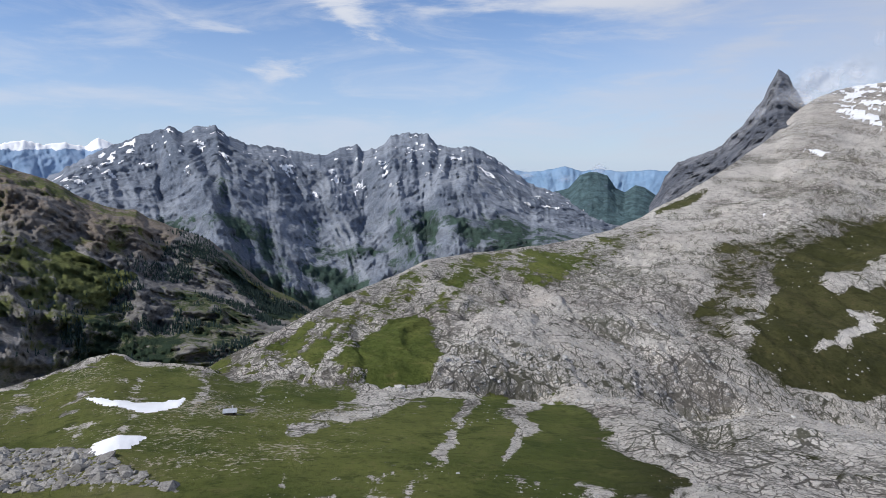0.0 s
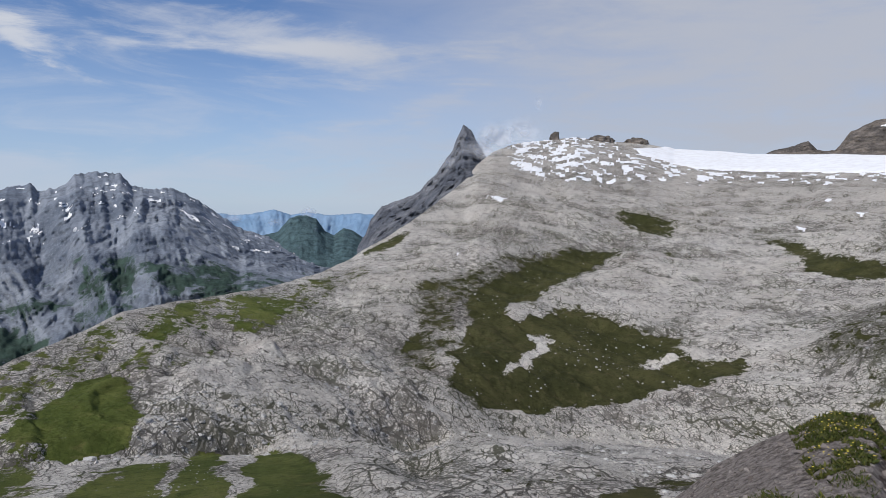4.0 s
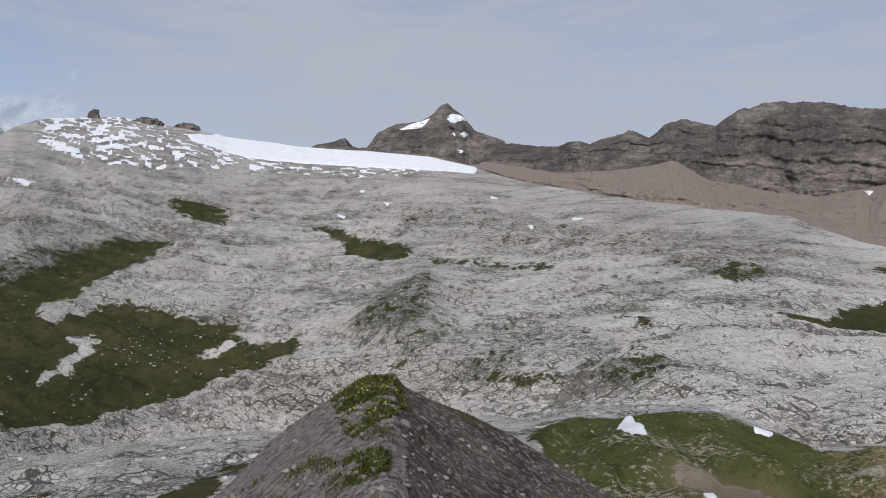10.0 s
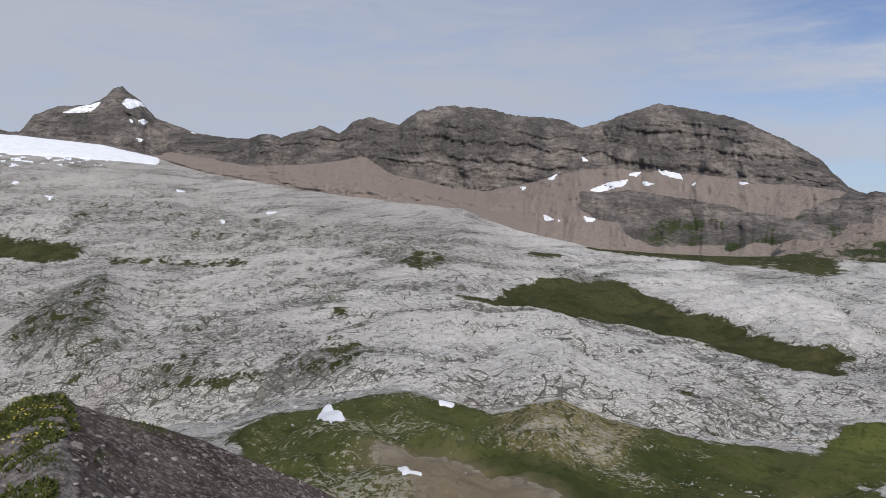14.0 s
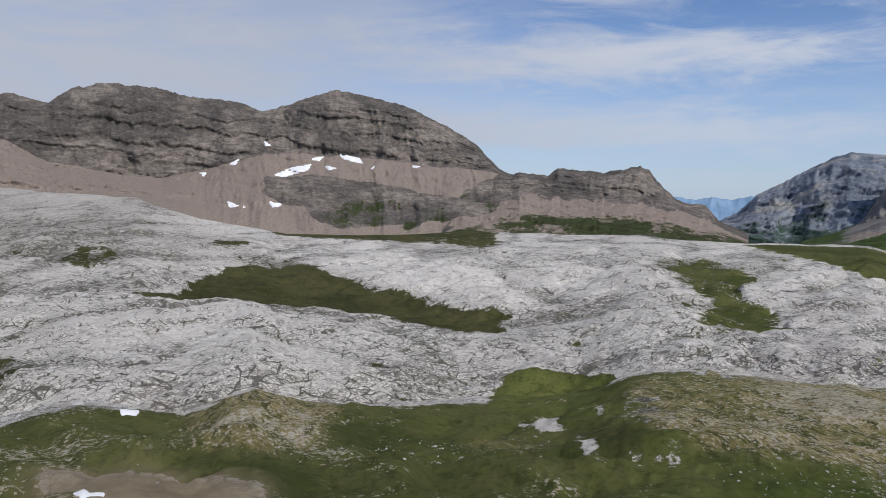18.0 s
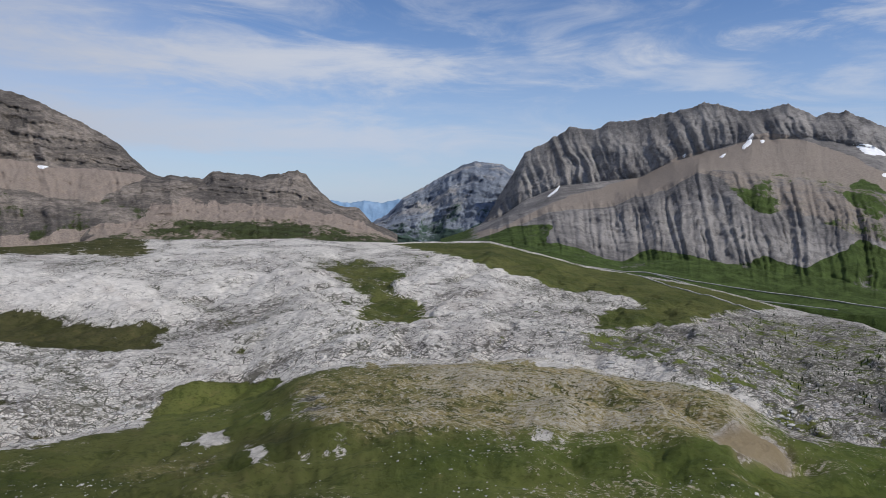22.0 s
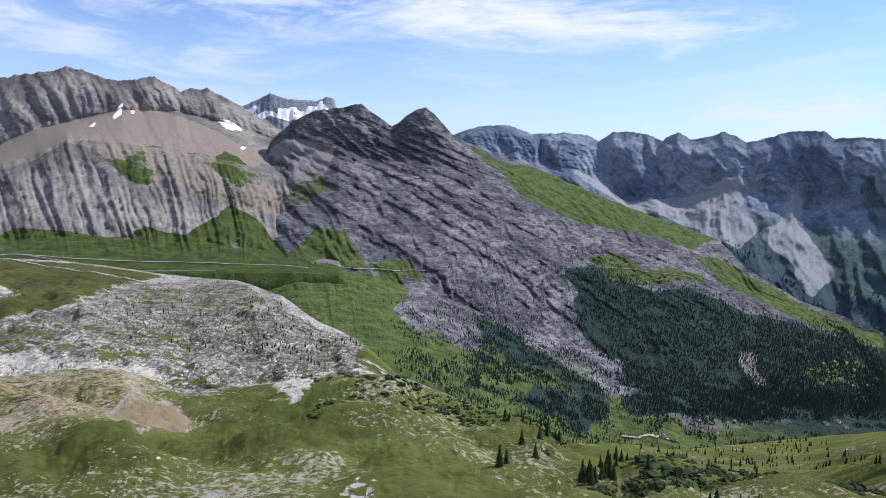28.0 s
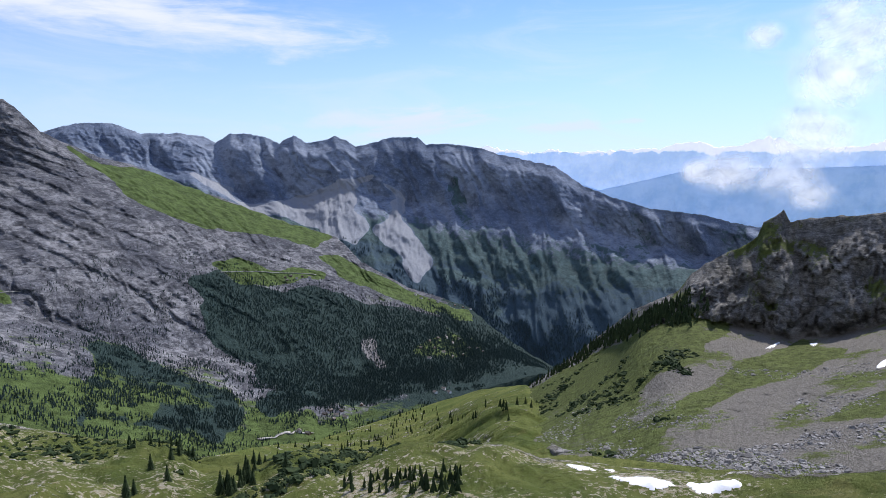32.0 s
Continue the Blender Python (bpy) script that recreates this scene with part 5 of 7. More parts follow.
# ---- terrain ----
def sheet(name, x, y, z, masks, mat, keep=None, parent=None):
    """A mesh over a grid of points, rows outwards and columns clockwise."""
    n, k = x.shape
    idx = np.arange(n * k).reshape(n, k)
    quads = np.stack([idx[:-1, :-1], idx[:-1, 1:], idx[1:, 1:], idx[1:, :-1]], -1).reshape(-1, 4)
    co = np.stack([x, y, z], -1).reshape(-1, 3).astype(np.float32)
    if keep is not None:
        quads = quads[keep.reshape(-1)[quads].all(1)]
        used = np.unique(quads)
        back_to = np.zeros(n * k, np.int64)
        back_to[used] = np.arange(len(used))
        quads, co = back_to[quads], co[used]
        masks = {key: a.reshape(-1)[used] for key, a in masks.items()}
    me = bpy.data.meshes.new(name)
    me.vertices.add(len(co))
    me.vertices.foreach_set("co", co.ravel())
    me.loops.add(quads.size)
    me.loops.foreach_set("vertex_index", quads.ravel().astype(np.int32))
    me.polygons.add(len(quads))
    me.polygons.foreach_set("loop_start", np.arange(0, quads.size, 4, dtype=np.int32))
    me.polygons.foreach_set("use_smooth", np.ones(len(quads), bool))
    for key, a in masks.items():
        at = me.attributes.new(key, "FLOAT", "POINT")
        at.data.foreach_set("value", np.clip(a, 0, 1).astype(np.float32).ravel())
    me.materials.append(mat)
    me.update(calc_edges=True)
    ob = new(name, me)
    ob.parent = parent
    return ob


def polar(az, r):
    a = np.radians(az)
    return np.sin(a)[None, :] * r, np.cos(a)[None, :] * r


def inside(az, v, outline):
    """Which points of the grid of bearings az and rings v lie in the outline."""
    got = np.zeros((len(v), len(az)), bool)
    p = np.array(outline)
    cols = np.where((az >= p[:, 0].min()) & (az <= p[:, 0].max()))[0]
    rows = np.where((v >= p[:, 1].min()) & (v <= p[:, 1].max()))[0]
    if len(cols) == 0 or len(rows) == 0:
        return got
    a, b = az[cols][None, :], v[rows][:, None]
    odd = np.zeros((len(rows), len(cols)), bool)
    for (x0, y0), (x1, y1) in zip(outline, outline[1:] + outline[:1]):
        if y0 != y1:
            odd ^= ((y0 > b) != (y1 > b)) & (a < (x1 - x0) * (b - y0) / (y1 - y0) + x0)
    got[rows[0]:rows[-1] + 1, cols[0]:cols[-1] + 1] = odd
    return got


def spread(a, rows, cols):
    """A wide soft edge: two box blurs."""
    a = a.astype(np.float32)
    for axis, n in ((0, rows), (1, cols), (0, rows), (1, cols)):
        pad = [(0, 0), (0, 0)]
        pad[axis] = (n + 1, n)
        c = np.cumsum(np.pad(a, pad, "edge"), axis)
        a = (c[2 * n + 1:] - c[:-2 * n - 1] if axis == 0 else c[:, 2 * n + 1:] - c[:, :-2 * n - 1]) / (2 * n + 1)
    return a


def feather(a, passes):
    a = a.astype(np.float32)
    for _ in range(passes):
        a[1:-1] = (a[:-2] + 2 * a[1:-1] + a[2:]) / 4
        a[:, 1:-1] = (a[:, :-2] + 2 * a[:, 1:-1] + a[:, 2:]) / 4
    return a


class Land:
    """A grid of terrain that patches, tracks and trees are laid on."""

    def __init__(self, az, v, x, y, z):
        self.az, self.v, self.x, self.y, self.z = az, v, x, y, z

    n = None

    def patch(self, outline, passes=3):
        m = inside(self.az, self.v, outline)
        if self.n is None:
            return feather(m, passes)
        i = np.arange(m.shape[0])[:, None] + np.round(8 * self.n).astype(np.int64)
        j = np.arange(m.shape[1])[None, :] + np.round(16 * np.roll(self.n, 9, 1)).astype(np.int64)
        m = spread(m[np.clip(i, 0, m.shape[0] - 1), np.clip(j, 0, m.shape[1] - 1)], 1, 2)
        return step(0.2, 0.8, m + 0.9 * self.n * step(0.02, 0.25, m) * (1 - step(0.85, 1.0, m)))

    def at(self, bearing, ring):
        i = np.clip(np.interp(ring, self.v, np.arange(len(self.v))), 0, len(self.v) - 1.001)
        j = np.clip(np.interp(bearing, self.az, np.arange(len(self.az))), 0, len(self.az) - 1.001)
        i0, j0 = np.int64(np.floor(i)), np.int64(np.floor(j))
        fi, fj = i - i0, j - j0
        def mix(g):
            return (g[i0, j0] * (1 - fj) + g[i0, j0 + 1] * fj) * (1 - fi) + (g[i0 + 1, j0] * (1 - fj) + g[i0 + 1, j0 + 1] * fj) * fi
        return mix(self.x), mix(self.y), mix(self.z)

    def lay(self, name, label, category, outline, mat, thick=1.0, passes=1, rag=0.0, kind="", group="", seed=0):
        """A layer such as snow that lies over the land inside an outline."""
        m = feather(inside(self.az, self.v, outline) if isinstance(outline, list) else outline, passes)
        if rag:
            m = m + rag * fbm(self.x, self.y, self.z, 60.0, 4, seed + 70)
        keep = m > 0.08
        if not keep[:-1, :-1].any():
            return None
        h = thick * (step(0.08, 0.85, m) - 0.4)
        ob = sheet(name, self.x, self.y, self.z + h, {}, mat, keep)
        return tagged(ob, label, category, group, kind)


def mountain(name, label, lines, counts, mat, zones, pitch=0.1, back=500.0, rough=25.0, gully=35.0, gully_size=130.0, lean=0.0, beds=(0.0, 60.0, 0.0), jag=6.0, skirt=150.0, seed=1, spur=0.0, spur_size=600.0, fall=0.22, wear=None, parts=(), sink=0.0, weave=200.0, lump_size=380.0, split=None, bend=1.5, fold=1.0):
    """A ridge lofted from its foot line to its crest line, worn by spurs, gullies and beds."""
    a0 = max(l[0][0] for l in lines)
    a1 = min(l[-1][0] for l in lines)
    az = np.arange(a0, a1, pitch)
    rings = [survey(l, az) for l in lines]
    rings = [(r, z - sink * (1 - step(0, 6, az - a0))) for r, z in rings]
    r0, z0 = rings[0]
    rc, zc = rings[-1]
    ends = np.minimum(1, np.minimum(az - a0, a1 - az) / 3 + 0.03)
    rings = [(r0 - 30 * ends, z0 - skirt * ends)] + rings + [(rc + back * 0.3, zc - back * 0.2), (np.minimum(rc + back, 4960), zc - back * 1.1)]
    r, z, v = loft(rings, (3, *counts, 4, 3), az)
    v = v - 1
    top = len(lines) - 1.0
    s = np.radians(az)[None, :] * r.mean()
    x, y = polar(az, r)
    q = np.clip(v / top, 0, 1)
    hold = np.minimum(step(-0.05, 0.12, q), 1 - 0.75 * step(0.86, 1.0, q))
    warp = fbm(s, z * 0.6, 0 * z, gully_size * 2.5, 4, seed)
    cut = fbm(s + lean * z + warp * gully_size * bend, z * fall, 0 * z, gully_size, 5, seed + 3, True, 0.66)
    lump = fbm(x + 60 * warp, y, z * 0.8, lump_size, 7, seed + 5, True, 0.66)
    hold = hold * np.minimum(1, ends * 1.6)[None, :]
    if wear:
        hold = hold * wear(v)
    r = r - hold * (gully * 1.3 * (cut - 0.2) + rough * 2.4 * (lump - 0.25))
    if spur:
        big = fbm(s + lean * z + warp * spur_size * 0.3, z * 0.1, 0 * z, spur_size, 2, seed + 13, True)
        r = r - hold * spur * (big - 0.2)
    z = z + hold * rough * 0.5 * (lump - 0.25)
    if beds[0]:
        layer = fbm(s * 0.03, 0 * z, z + beds[2] * s + (50 * lump + 40 * warp) * fold, beds[1], 4, seed + 7, False, 0.6)
        ledge = np.sign(layer) * np.sqrt(np.abs(layer))
        r = r - hold * beds[0] * ledge
    crest = np.exp(-((v - top) * 9) ** 2)
    z = z + crest * jag * (fbm(s, 0 * z, 0 * z, 70.0, 5, seed + 9, True, 0.6) - 0.2)
    x, y = polar(az, r)
    n = fbm(x, y, z, weave, 5, seed + 11)
    land = Land(az, v[:, 0], x, y, z)
    land.n = n
    masks = {"wood": 0 * v, **zones(land, v, n, cut)}
    if parts:
        ob = new(name)
        for k, piece in enumerate(parts):
            cuts = split or range(1, len(parts))
            low = -9 if k == 0 else cuts[k - 1]
            high = 99 if k == len(parts) - 1 else cuts[k]
            sheet(piece, x, y, z, masks, mat, (v >= low - 1e-6) & (v <= high + 1e-6), ob)
    else:
        ob = sheet(name, x, y, z, masks, mat)
    tagged(ob, label, "mountain")
    land.cut, land.grid_v, land.ob = cut, v, ob
    return land


def plain(land, v, n, cut):
    return {"grass": 0 * v, "scree": 0 * v}


# ---- ground ----
fine_az = np.arange(-42.0, 256.0, 0.15)
ground_az = np.concatenate([fine_az, np.arange(256.0, 318.1, 1.0)])
gr, gz, gv = loft(ground_rings(ground_az), RING_ROWS, ground_az)
gr, gz = soften(gr, 7), soften(gz, 7)
gx, gy = polar(ground_az, gr)
G = Land(ground_az, gv[:, 0], gx, gy, gz)
A = ground_az[None, :] + 0 * gr
wide = fbm(gx, gy, 0 * gx, 220.0, 6, 40, False, 0.55)
tilt_u = gx * math.sin(radians(58)) + gy * math.cos(radians(58))
tilt_w = gx * math.cos(radians(58)) - gy * math.sin(radians(58))
bench = fbm(tilt_u + 25 * wide, tilt_w * 0.32, 0 * gx, 85.0, 5, 43, True, 0.55)
knob = fbm(gx, gy, 0 * gx, 38.0, 4, 41, True, 0.6)
tiny = fbm(gx, gy, 0 * gx, 13.0, 3, 42, True, 0.65)
frayed = fbm(gx, gy, 0 * gx, 70.0, 6, 47, False, 0.6)
swell = fbm(gx, gy, 0 * gx, 300.0, 3, 48)
# whalebacks: rounded humps of limestone with creases between them, cut by low scarps
hump_u, hump_w = tilt_u + 110 * wide, tilt_w * 0.5 + 90 * swell
hump = np.abs(perlin(hump_u / 150, hump_w / 150, 0 * gx, 44))
lump_small = np.abs(perlin(hump_u / 52, hump_w / 60, 0 * gx, 45))
swale = np.abs(perlin(gx / 46 + 0.8 * frayed, gy / 46 + 0.8 * wide, 0 * gx, 46))
scarp = ((tilt_u + 0.35 * tilt_w + 70 * wide + 30 * frayed) / 62) % 1.0
scarp = np.where(scarp < 0.85, scarp / 0.85, (1 - scarp) / 0.15)

# the relief of the karst, gentler on the near meadows
east = step(66, 70, A)
near = east * (1 - step(3.85, 4.15, gv + 0.05 * wide))
west_near = (1 - step(6, 20, A + 10 * wide)) * (1 - step(3.9, 4.1, gv))
lift_up = step(40, 260, gr) * (1 - 0.88 * step(8.4, 9.9, gv))
karst = (1 - 0.85 * near) * (1 - 0.7 * west_near)
grow = np.clip(0.35 + gr / 1500, 0.4, 1.8)
relief = wide * 6 + (hump - 0.22) * karst * 20 + (lump_small - 0.25) * karst * 9.0 + (bench - 0.2) * karst * 4.0 + (scarp - 0.5) * karst * 5.0
relief = relief * grow + (knob - 0.1) * karst * np.clip(0.8 + gr * 0.0022, 0.5, 4.5) + (tiny - 0.1) * karst * np.clip(gr * 0.0018, 0.3, 1.6)
relief = relief + near * ((swale - 0.2) * 11 + wide * 8 + (knob - 0.1) * 3.0 + (tiny - 0.1) * 0.8) * step(3.0, 3.3, gv) * (1 - 0.75 * step(3.7, 3.95, gv))
for outline, height in ((G_CRACK_DOME, 26), (G_CRACK_FACE, 10), (G_PALE_LOBE, 12), (G_UPPER_ROUGH, 14), (G_BARE_SLAB, 8), (G_MEADOW_BOWL, -12), (G_LONG_MEADOW, -12), (G_GREEN_TONGUE, -14), (G_DARK_PATCH, -12), (G_GREEN_STRIP, -8), (G_MID_MEADOW, -7), (G_BOWL_EDGE, -6), (G_CRACK_LINE, -6)):
    relief = relief + height * spread(inside(G.az, G.v, outline), 4, 9)
gz = gz + lift_up * relief
G.z = gz


stray_row = np.clip(np.arange(gr.shape[0])[:, None] + np.round(4 * frayed + 3 * tiny).astype(np.int32), 0, gr.shape[0] - 1)
stray_col = np.clip(np.arange(gr.shape[1])[None, :] + np.round(9 * frayed + 6 * perlin(gx / 33, gy / 33, 0 * gx, 49)).astype(np.int32), 0, gr.shape[1] - 1)


def on_ground(outline, rows=2, cols=4):
    """The ground inside an outline whose edge strays, as the edges of turf and rock do."""
    b = [q[0] for q in outline]
    c0 = max(0, int(np.searchsorted(G.az, min(b))) - 60)
    c1 = min(len(G.az), int(np.searchsorted(G.az, max(b))) + 60)
    out = np.zeros(gr.shape, np.float32)
    m = inside(G.az, G.v, outline)[stray_row[:, c0:c1], stray_col[:, c0:c1]]
    out[:, c0:c1] = spread(m, rows, cols)
    return out


# where turf, dry turf, bare earth and pale rock lie
sight = np.degrees(np.arctan2(gz, gr))
ribs = fbm((0.83 * A - 0.55 * sight) / 2.6 + 0.9 * wide, (0.55 * A + 0.83 * sight) / 7.0 + 0.9 * frayed, 0 * A, 1.0, 5, 50, False, 0.65)
crease = 1 - step(0.03, 0.15, hump)
hollow = step(0.05, -0.35, bench + 0.5 * wide)
grass = 0.12 + 0.12 * wide + 0.18 * hollow + 0.22 * crease * step(-0.15, 0.2, frayed + 0.6 * swell)
left = (1 - step(8, 18, A + 8 * wide)) * step(3.9, 4.1, gv)
grass = np.maximum(grass, west_near * (0.82 + 1.1 * ribs + 0.3 * wide))
grass = np.maximum(grass, near * (0.88 + 0.25 * wide))
grass = np.maximum(grass, (1 - step(2.7, 3.05, gv)) * (0.86 + 0.25 * wide))
grass = np.maximum(grass, on_ground(G_SLOPE_MIX, 3, 6) * (0.42 + 1.2 * ribs + 0.3 * wide))
for outline, value in ((G_BOWL_EDGE, 0.50), (G_CRACK_LINE, 0.44), (G_CRACK_DOME, 0.44), (G_CRACK_FACE, 0.33), (G_UPPER_ROUGH, 0.34), (G_SLOPE_GREEN, 0.85), (G_FLOOR_GREEN, 0.95), (G_HOLLOW_GREEN, 0.85), (G_RIB_GREEN, 0.85), (G_MEADOW_BOWL, 0.85), (G_DARK_PATCH, 0.8), (G_GREEN_TONGUE, 0.9), (G_GREEN_STRIP, 0.65), (G_LONG_MEADOW, 0.9),
                       (G_CORNER_GREEN, 0.9), (G_MOUND_GREEN, 0.8), (G_SPUR_GREEN, 0.8), (G_FACE_GREEN, 0.5), (G_LEDGE_GREEN, 0.5), (G_SHELF_GREEN, 0.62), (G_LONG_STRIP, 0.6), (G_SMALL_GREEN_A, 0.75), (G_SMALL_GREEN_B, 0.6), (G_SMALL_GREEN_C, 0.75),
                       (G_SMALL_GREEN_D, 0.75), (G_SMALL_GREEN_E, 0.85), (G_SMALL_GREEN_F, 0.75), (G_UPPER_MEADOW, 0.75), (G_PASS_MEADOW, 0.75), (G_PASS_STONY, 0.45), (G_PASS_GREEN, 0.72), (G_MID_MEADOW, 0.68), (G_PLAIN, 1.0), (G_FRONT_GREEN, 1.0)):
    grass = np.maximum(grass, on_ground(outline) * (value + 0.2 * wide + 0.15 * ribs * left))
m = on_ground(G_STONY_KARST, 3, 6)
grass = grass * (1 - m) + m * (0.40 + 0.35 * wide)
grass = np.where(gv > 10.2, np.maximum(grass, 0.85 * step(112, 118, A)), grass)
valley = step(3.95, 4.1, gv) * step(178, 182, A)
grass = np.maximum(grass, 0.7 * valley + 0.4 * wide * valley)
grass = np.maximum(grass, step(4.0, 4.2, gv) * (1 - step(-20, -12, A)) * (0.55 + 0.8 * ribs))
for outline in (G_PALE_TONGUE, G_PALE_HOOK, G_PALE_STRIP, G_PALE_ARM, G_BOULDER_PATCH, G_WHITE_LEDGE, G_WHITE_LINE, G_WHITE_BIT_A, G_WHITE_BIT_B, G_WHITE_BIT_C, G_ROCK_ISLAND, G_RIB_A, G_RIB_B):
    grass = grass * (1 - (0.85 if outline[0][0] < 100 else 0.62) * on_ground(outline, 1, 2) * (0.6 + 0.4 * step(-0.15, 0.1, tiny - 0.2 + frayed)))
grass = grass * (1 - 0.4 * on_ground(G_HILL_ROCK))
for outline in (G_HILL_BARE_A, G_HILL_BARE_B, G_HILL_BARE_C):
    grass = grass * (1 - 0.55 * on_ground(outline, 1, 3) * step(0.0, 0.15, tiny - 0.25 + frayed))
grass = grass * (1 - 0.6 * on_ground(G_LEFT_STONES, 1, 2)) * (1 - 0.85 * on_ground(G_BARE_SLAB, 2, 4)) * (1 - 0.85 * on_ground(G_CLEAN_ROCK, 1, 3))
dry = np.maximum(0.85 * on_ground(G_DRY_HILL, 1, 3), np.maximum(on_ground(G_DRY_KNOB, 2, 4), 0.8 * on_ground(G_DRY_LOW, 1, 3)))
dry = np.clip(dry * (0.95 + 1.2 * wide) + 0.3 * on_ground(G_TAN_TOP, 3, 8), 0, 1)
bed = on_ground(G_STREAM_BED, 3, 8)
brown = on_ground(G_BROWN_SLOPE, 2, 4)
scree = np.maximum(brown, step(60, 75, A) * step(7.5, 9.5, gv + 0.6 * wide) * 0.35 * (1 - step(84, 100, A)))
scree = np.maximum(scree, step(22, 34, A) * step(8.2, 9.6, gv + 0.8 * wide) * 0.4 * (1 - step(60, 75, A)))
scar = on_ground(G_SAND_SCAR, 1, 2)
sand = np.maximum(scar, np.maximum(bed * step(-0.25, 0.15, frayed) * 0.9, 0.85 * brown))
grass = grass * (1 - np.maximum(scree * step(0.3, 0.8, scree), scar))
lush = np.maximum(step(112, 150, A), 0.78 * (1 - step(8, 22, A))) * (0.85 + 0.3 * wide)
lush = np.maximum(lush, near * (0.42 + 0.4 * step(115, 155, A)))
lush = np.maximum(lush, 0.62 * on_ground(G_FRONT_GREEN, 2, 4)) * (1 - 0.62 * on_ground(G_PLAIN, 2, 4)) * (1 - 0.6 * on_ground(G_DARK_HOLLOW, 1, 3)) * (1 - 0.35 * on_ground(G_MID_MEADOW, 1, 3))
flecks = 0.45 * dry + (1 - step(3.9, 4.1, gv)) * step(60, 80, A) * np.clip(0.16 + 1.8 * frayed + 1.2 * wide, 0, 1) + (1 - step(-14, 0, A)) * (1 - step(3.9, 4.1, gv)) * np.clip(0.1 + 1.5 * frayed, 0, 1)
facing = np.gradient(gz, axis=0) / np.maximum(np.gradient(gr, axis=0), 0.5)
cracked = 0.22 + 0.25 * step(138, 158, A) + 0.9 * frayed * step(-0.2, 0.2, swell) + 0.5 * swell + 0.5 * step(0.15, 0.6, facing) + 0.35 * crease + 0.14 * (1 - step(14, 34, A))
for outline, value in ((G_BOWL_EDGE, 0.9), (G_CRACK_LINE, 0.95), (G_CRACK_DOME, 0.95), (G_CRACK_FACE, 0.5), (G_UPPER_ROUGH, 0.5), (G_PASS_STONY, 0.8), (G_STONY_KARST, 0.85), (G_GREY_APRON, 0.34), (G_SLOPE_MIX, 0.6), (G_HILL_ROCK, 0.9)):
    cracked = np.maximum(cracked, on_ground(outline, 2, 5) * (value + 0.8 * frayed))
clean = 0 * grass
for outline in (G_PALE_LOBE, G_CLEAN_ROCK, G_PALE_TONGUE, G_PALE_HOOK, G_PALE_ARM, G_WHITE_LEDGE, G_WHITE_LINE, G_WHITE_BIT_A, G_WHITE_BIT_B, G_WHITE_BIT_C, G_BOULDER_PATCH, G_HILL_BARE_A, G_HILL_BARE_B, G_HILL_BARE_C):
    clean = np.maximum(clean, on_ground(outline, 1, 3))
cracked = cracked * (1 - 0.7 * clean)
pale = np.maximum(step(64, 96, A) * (1 - 0.6 * step(140, 165, A + 15 * wide)), clean) * (1 - 0.7 * on_ground(G_UPPER_ROUGH, 3, 8))
G.ob = sheet("ground", gx, gy, gz, {"grass": grass, "scree": scree, "dry": dry, "sand": sand, "lush": lush, "flecks": flecks, "cracked": cracked, "pale": pale}, GROUND)
tagged(G.ob, "pale limestone pavement and green alpine meadow", "ground", kind="structure")
G.grass, G.grid_v = grass, gv

# ---- mountains ----
def massif_zones(land, v, n, cut):
    return {"grass": 0.68 * (1 - step(0.35, 1.6, v + 0.3 * n)) + 0.7 * n - 0.25 * cut, "scree": step(1.2, 1.5, v) * (0.3 - 0.5 * cut + 0.3 * n)}


def dark_zones(land, v, n, cut):
    wood = land.patch(D_SHADE_FOREST, 8)
    return {"grass": np.maximum(0.44 + 0.8 * n - 0.1 * step(0.6, 0.9, v), 0.75 * land.patch(D_GREEN, 4)), "scree": (0.6 + 0.4 * n) * step(0.35, 0.7, v + 0.2 * n) * (1 - wood), "wood": wood * (0.30 + 1.3 * n)}


def cliff_zones(land, v, n, cut):
    band = land.patch(C_GREEN_BAND, 4)
    return {"grass": band * (0.42 + 0.5 * n - 0.25 * cut) + step(100, 112, land.az)[None, :] * (1 - step(0.2, 0.7, v)) * (0.48 + 0.7 * n - 0.3 * cut), "scree": (1 - step(0.93, 1.06, v + 0.12 * n)) * (1 - 0.8 * band)}


def knoll_zones(land, v, n, cut):
    return {"grass": 0.62 * (1 - step(0.25, 0.8, v)) + 0.65 * n, "scree": 1 - step(0.9, 1.25, v + 0.25 * n + 0.3 * cut)}


def mound_zones(land, v, n, cut):
    return {"grass": 0 * v, "scree": 1 - step(55.8, 58.2, land.az[None, :] + 0.7 * n + 1.2 * (v - 1))}


def gap_zones(land, v, n, cut):
    return {"grass": 0.55 * (1 - step(0.15, 0.7, v)) + 0.7 * n, "scree": 0.4 + 0.6 * n}


def shale_zones(land, v, n, cut):
    low = 0.9 * (1 - step(0.45, 0.95, v + 0.2 * n + 0.3 * (cut - 0.2)))
    for outline, value in ((H_GREEN_PATCH, 0.56), (H_GREEN_LINE, 0.5), (H_FOOT_GREEN, 0.80), (H_BROWN, 0.34)):
        low = np.maximum(low, land.patch(outline, 3) * (value + 0.9 * n))
    low = np.maximum(low, (1 - step(140, 143.5, land.az))[None, :] * (1 - step(2.9, 3.1, v)) * (0.8 + 0.5 * n))
    return {"grass": low, "scree": np.maximum(land.patch(H_SCREE, 3), 0.55 * land.patch(H_BROWN, 3))}


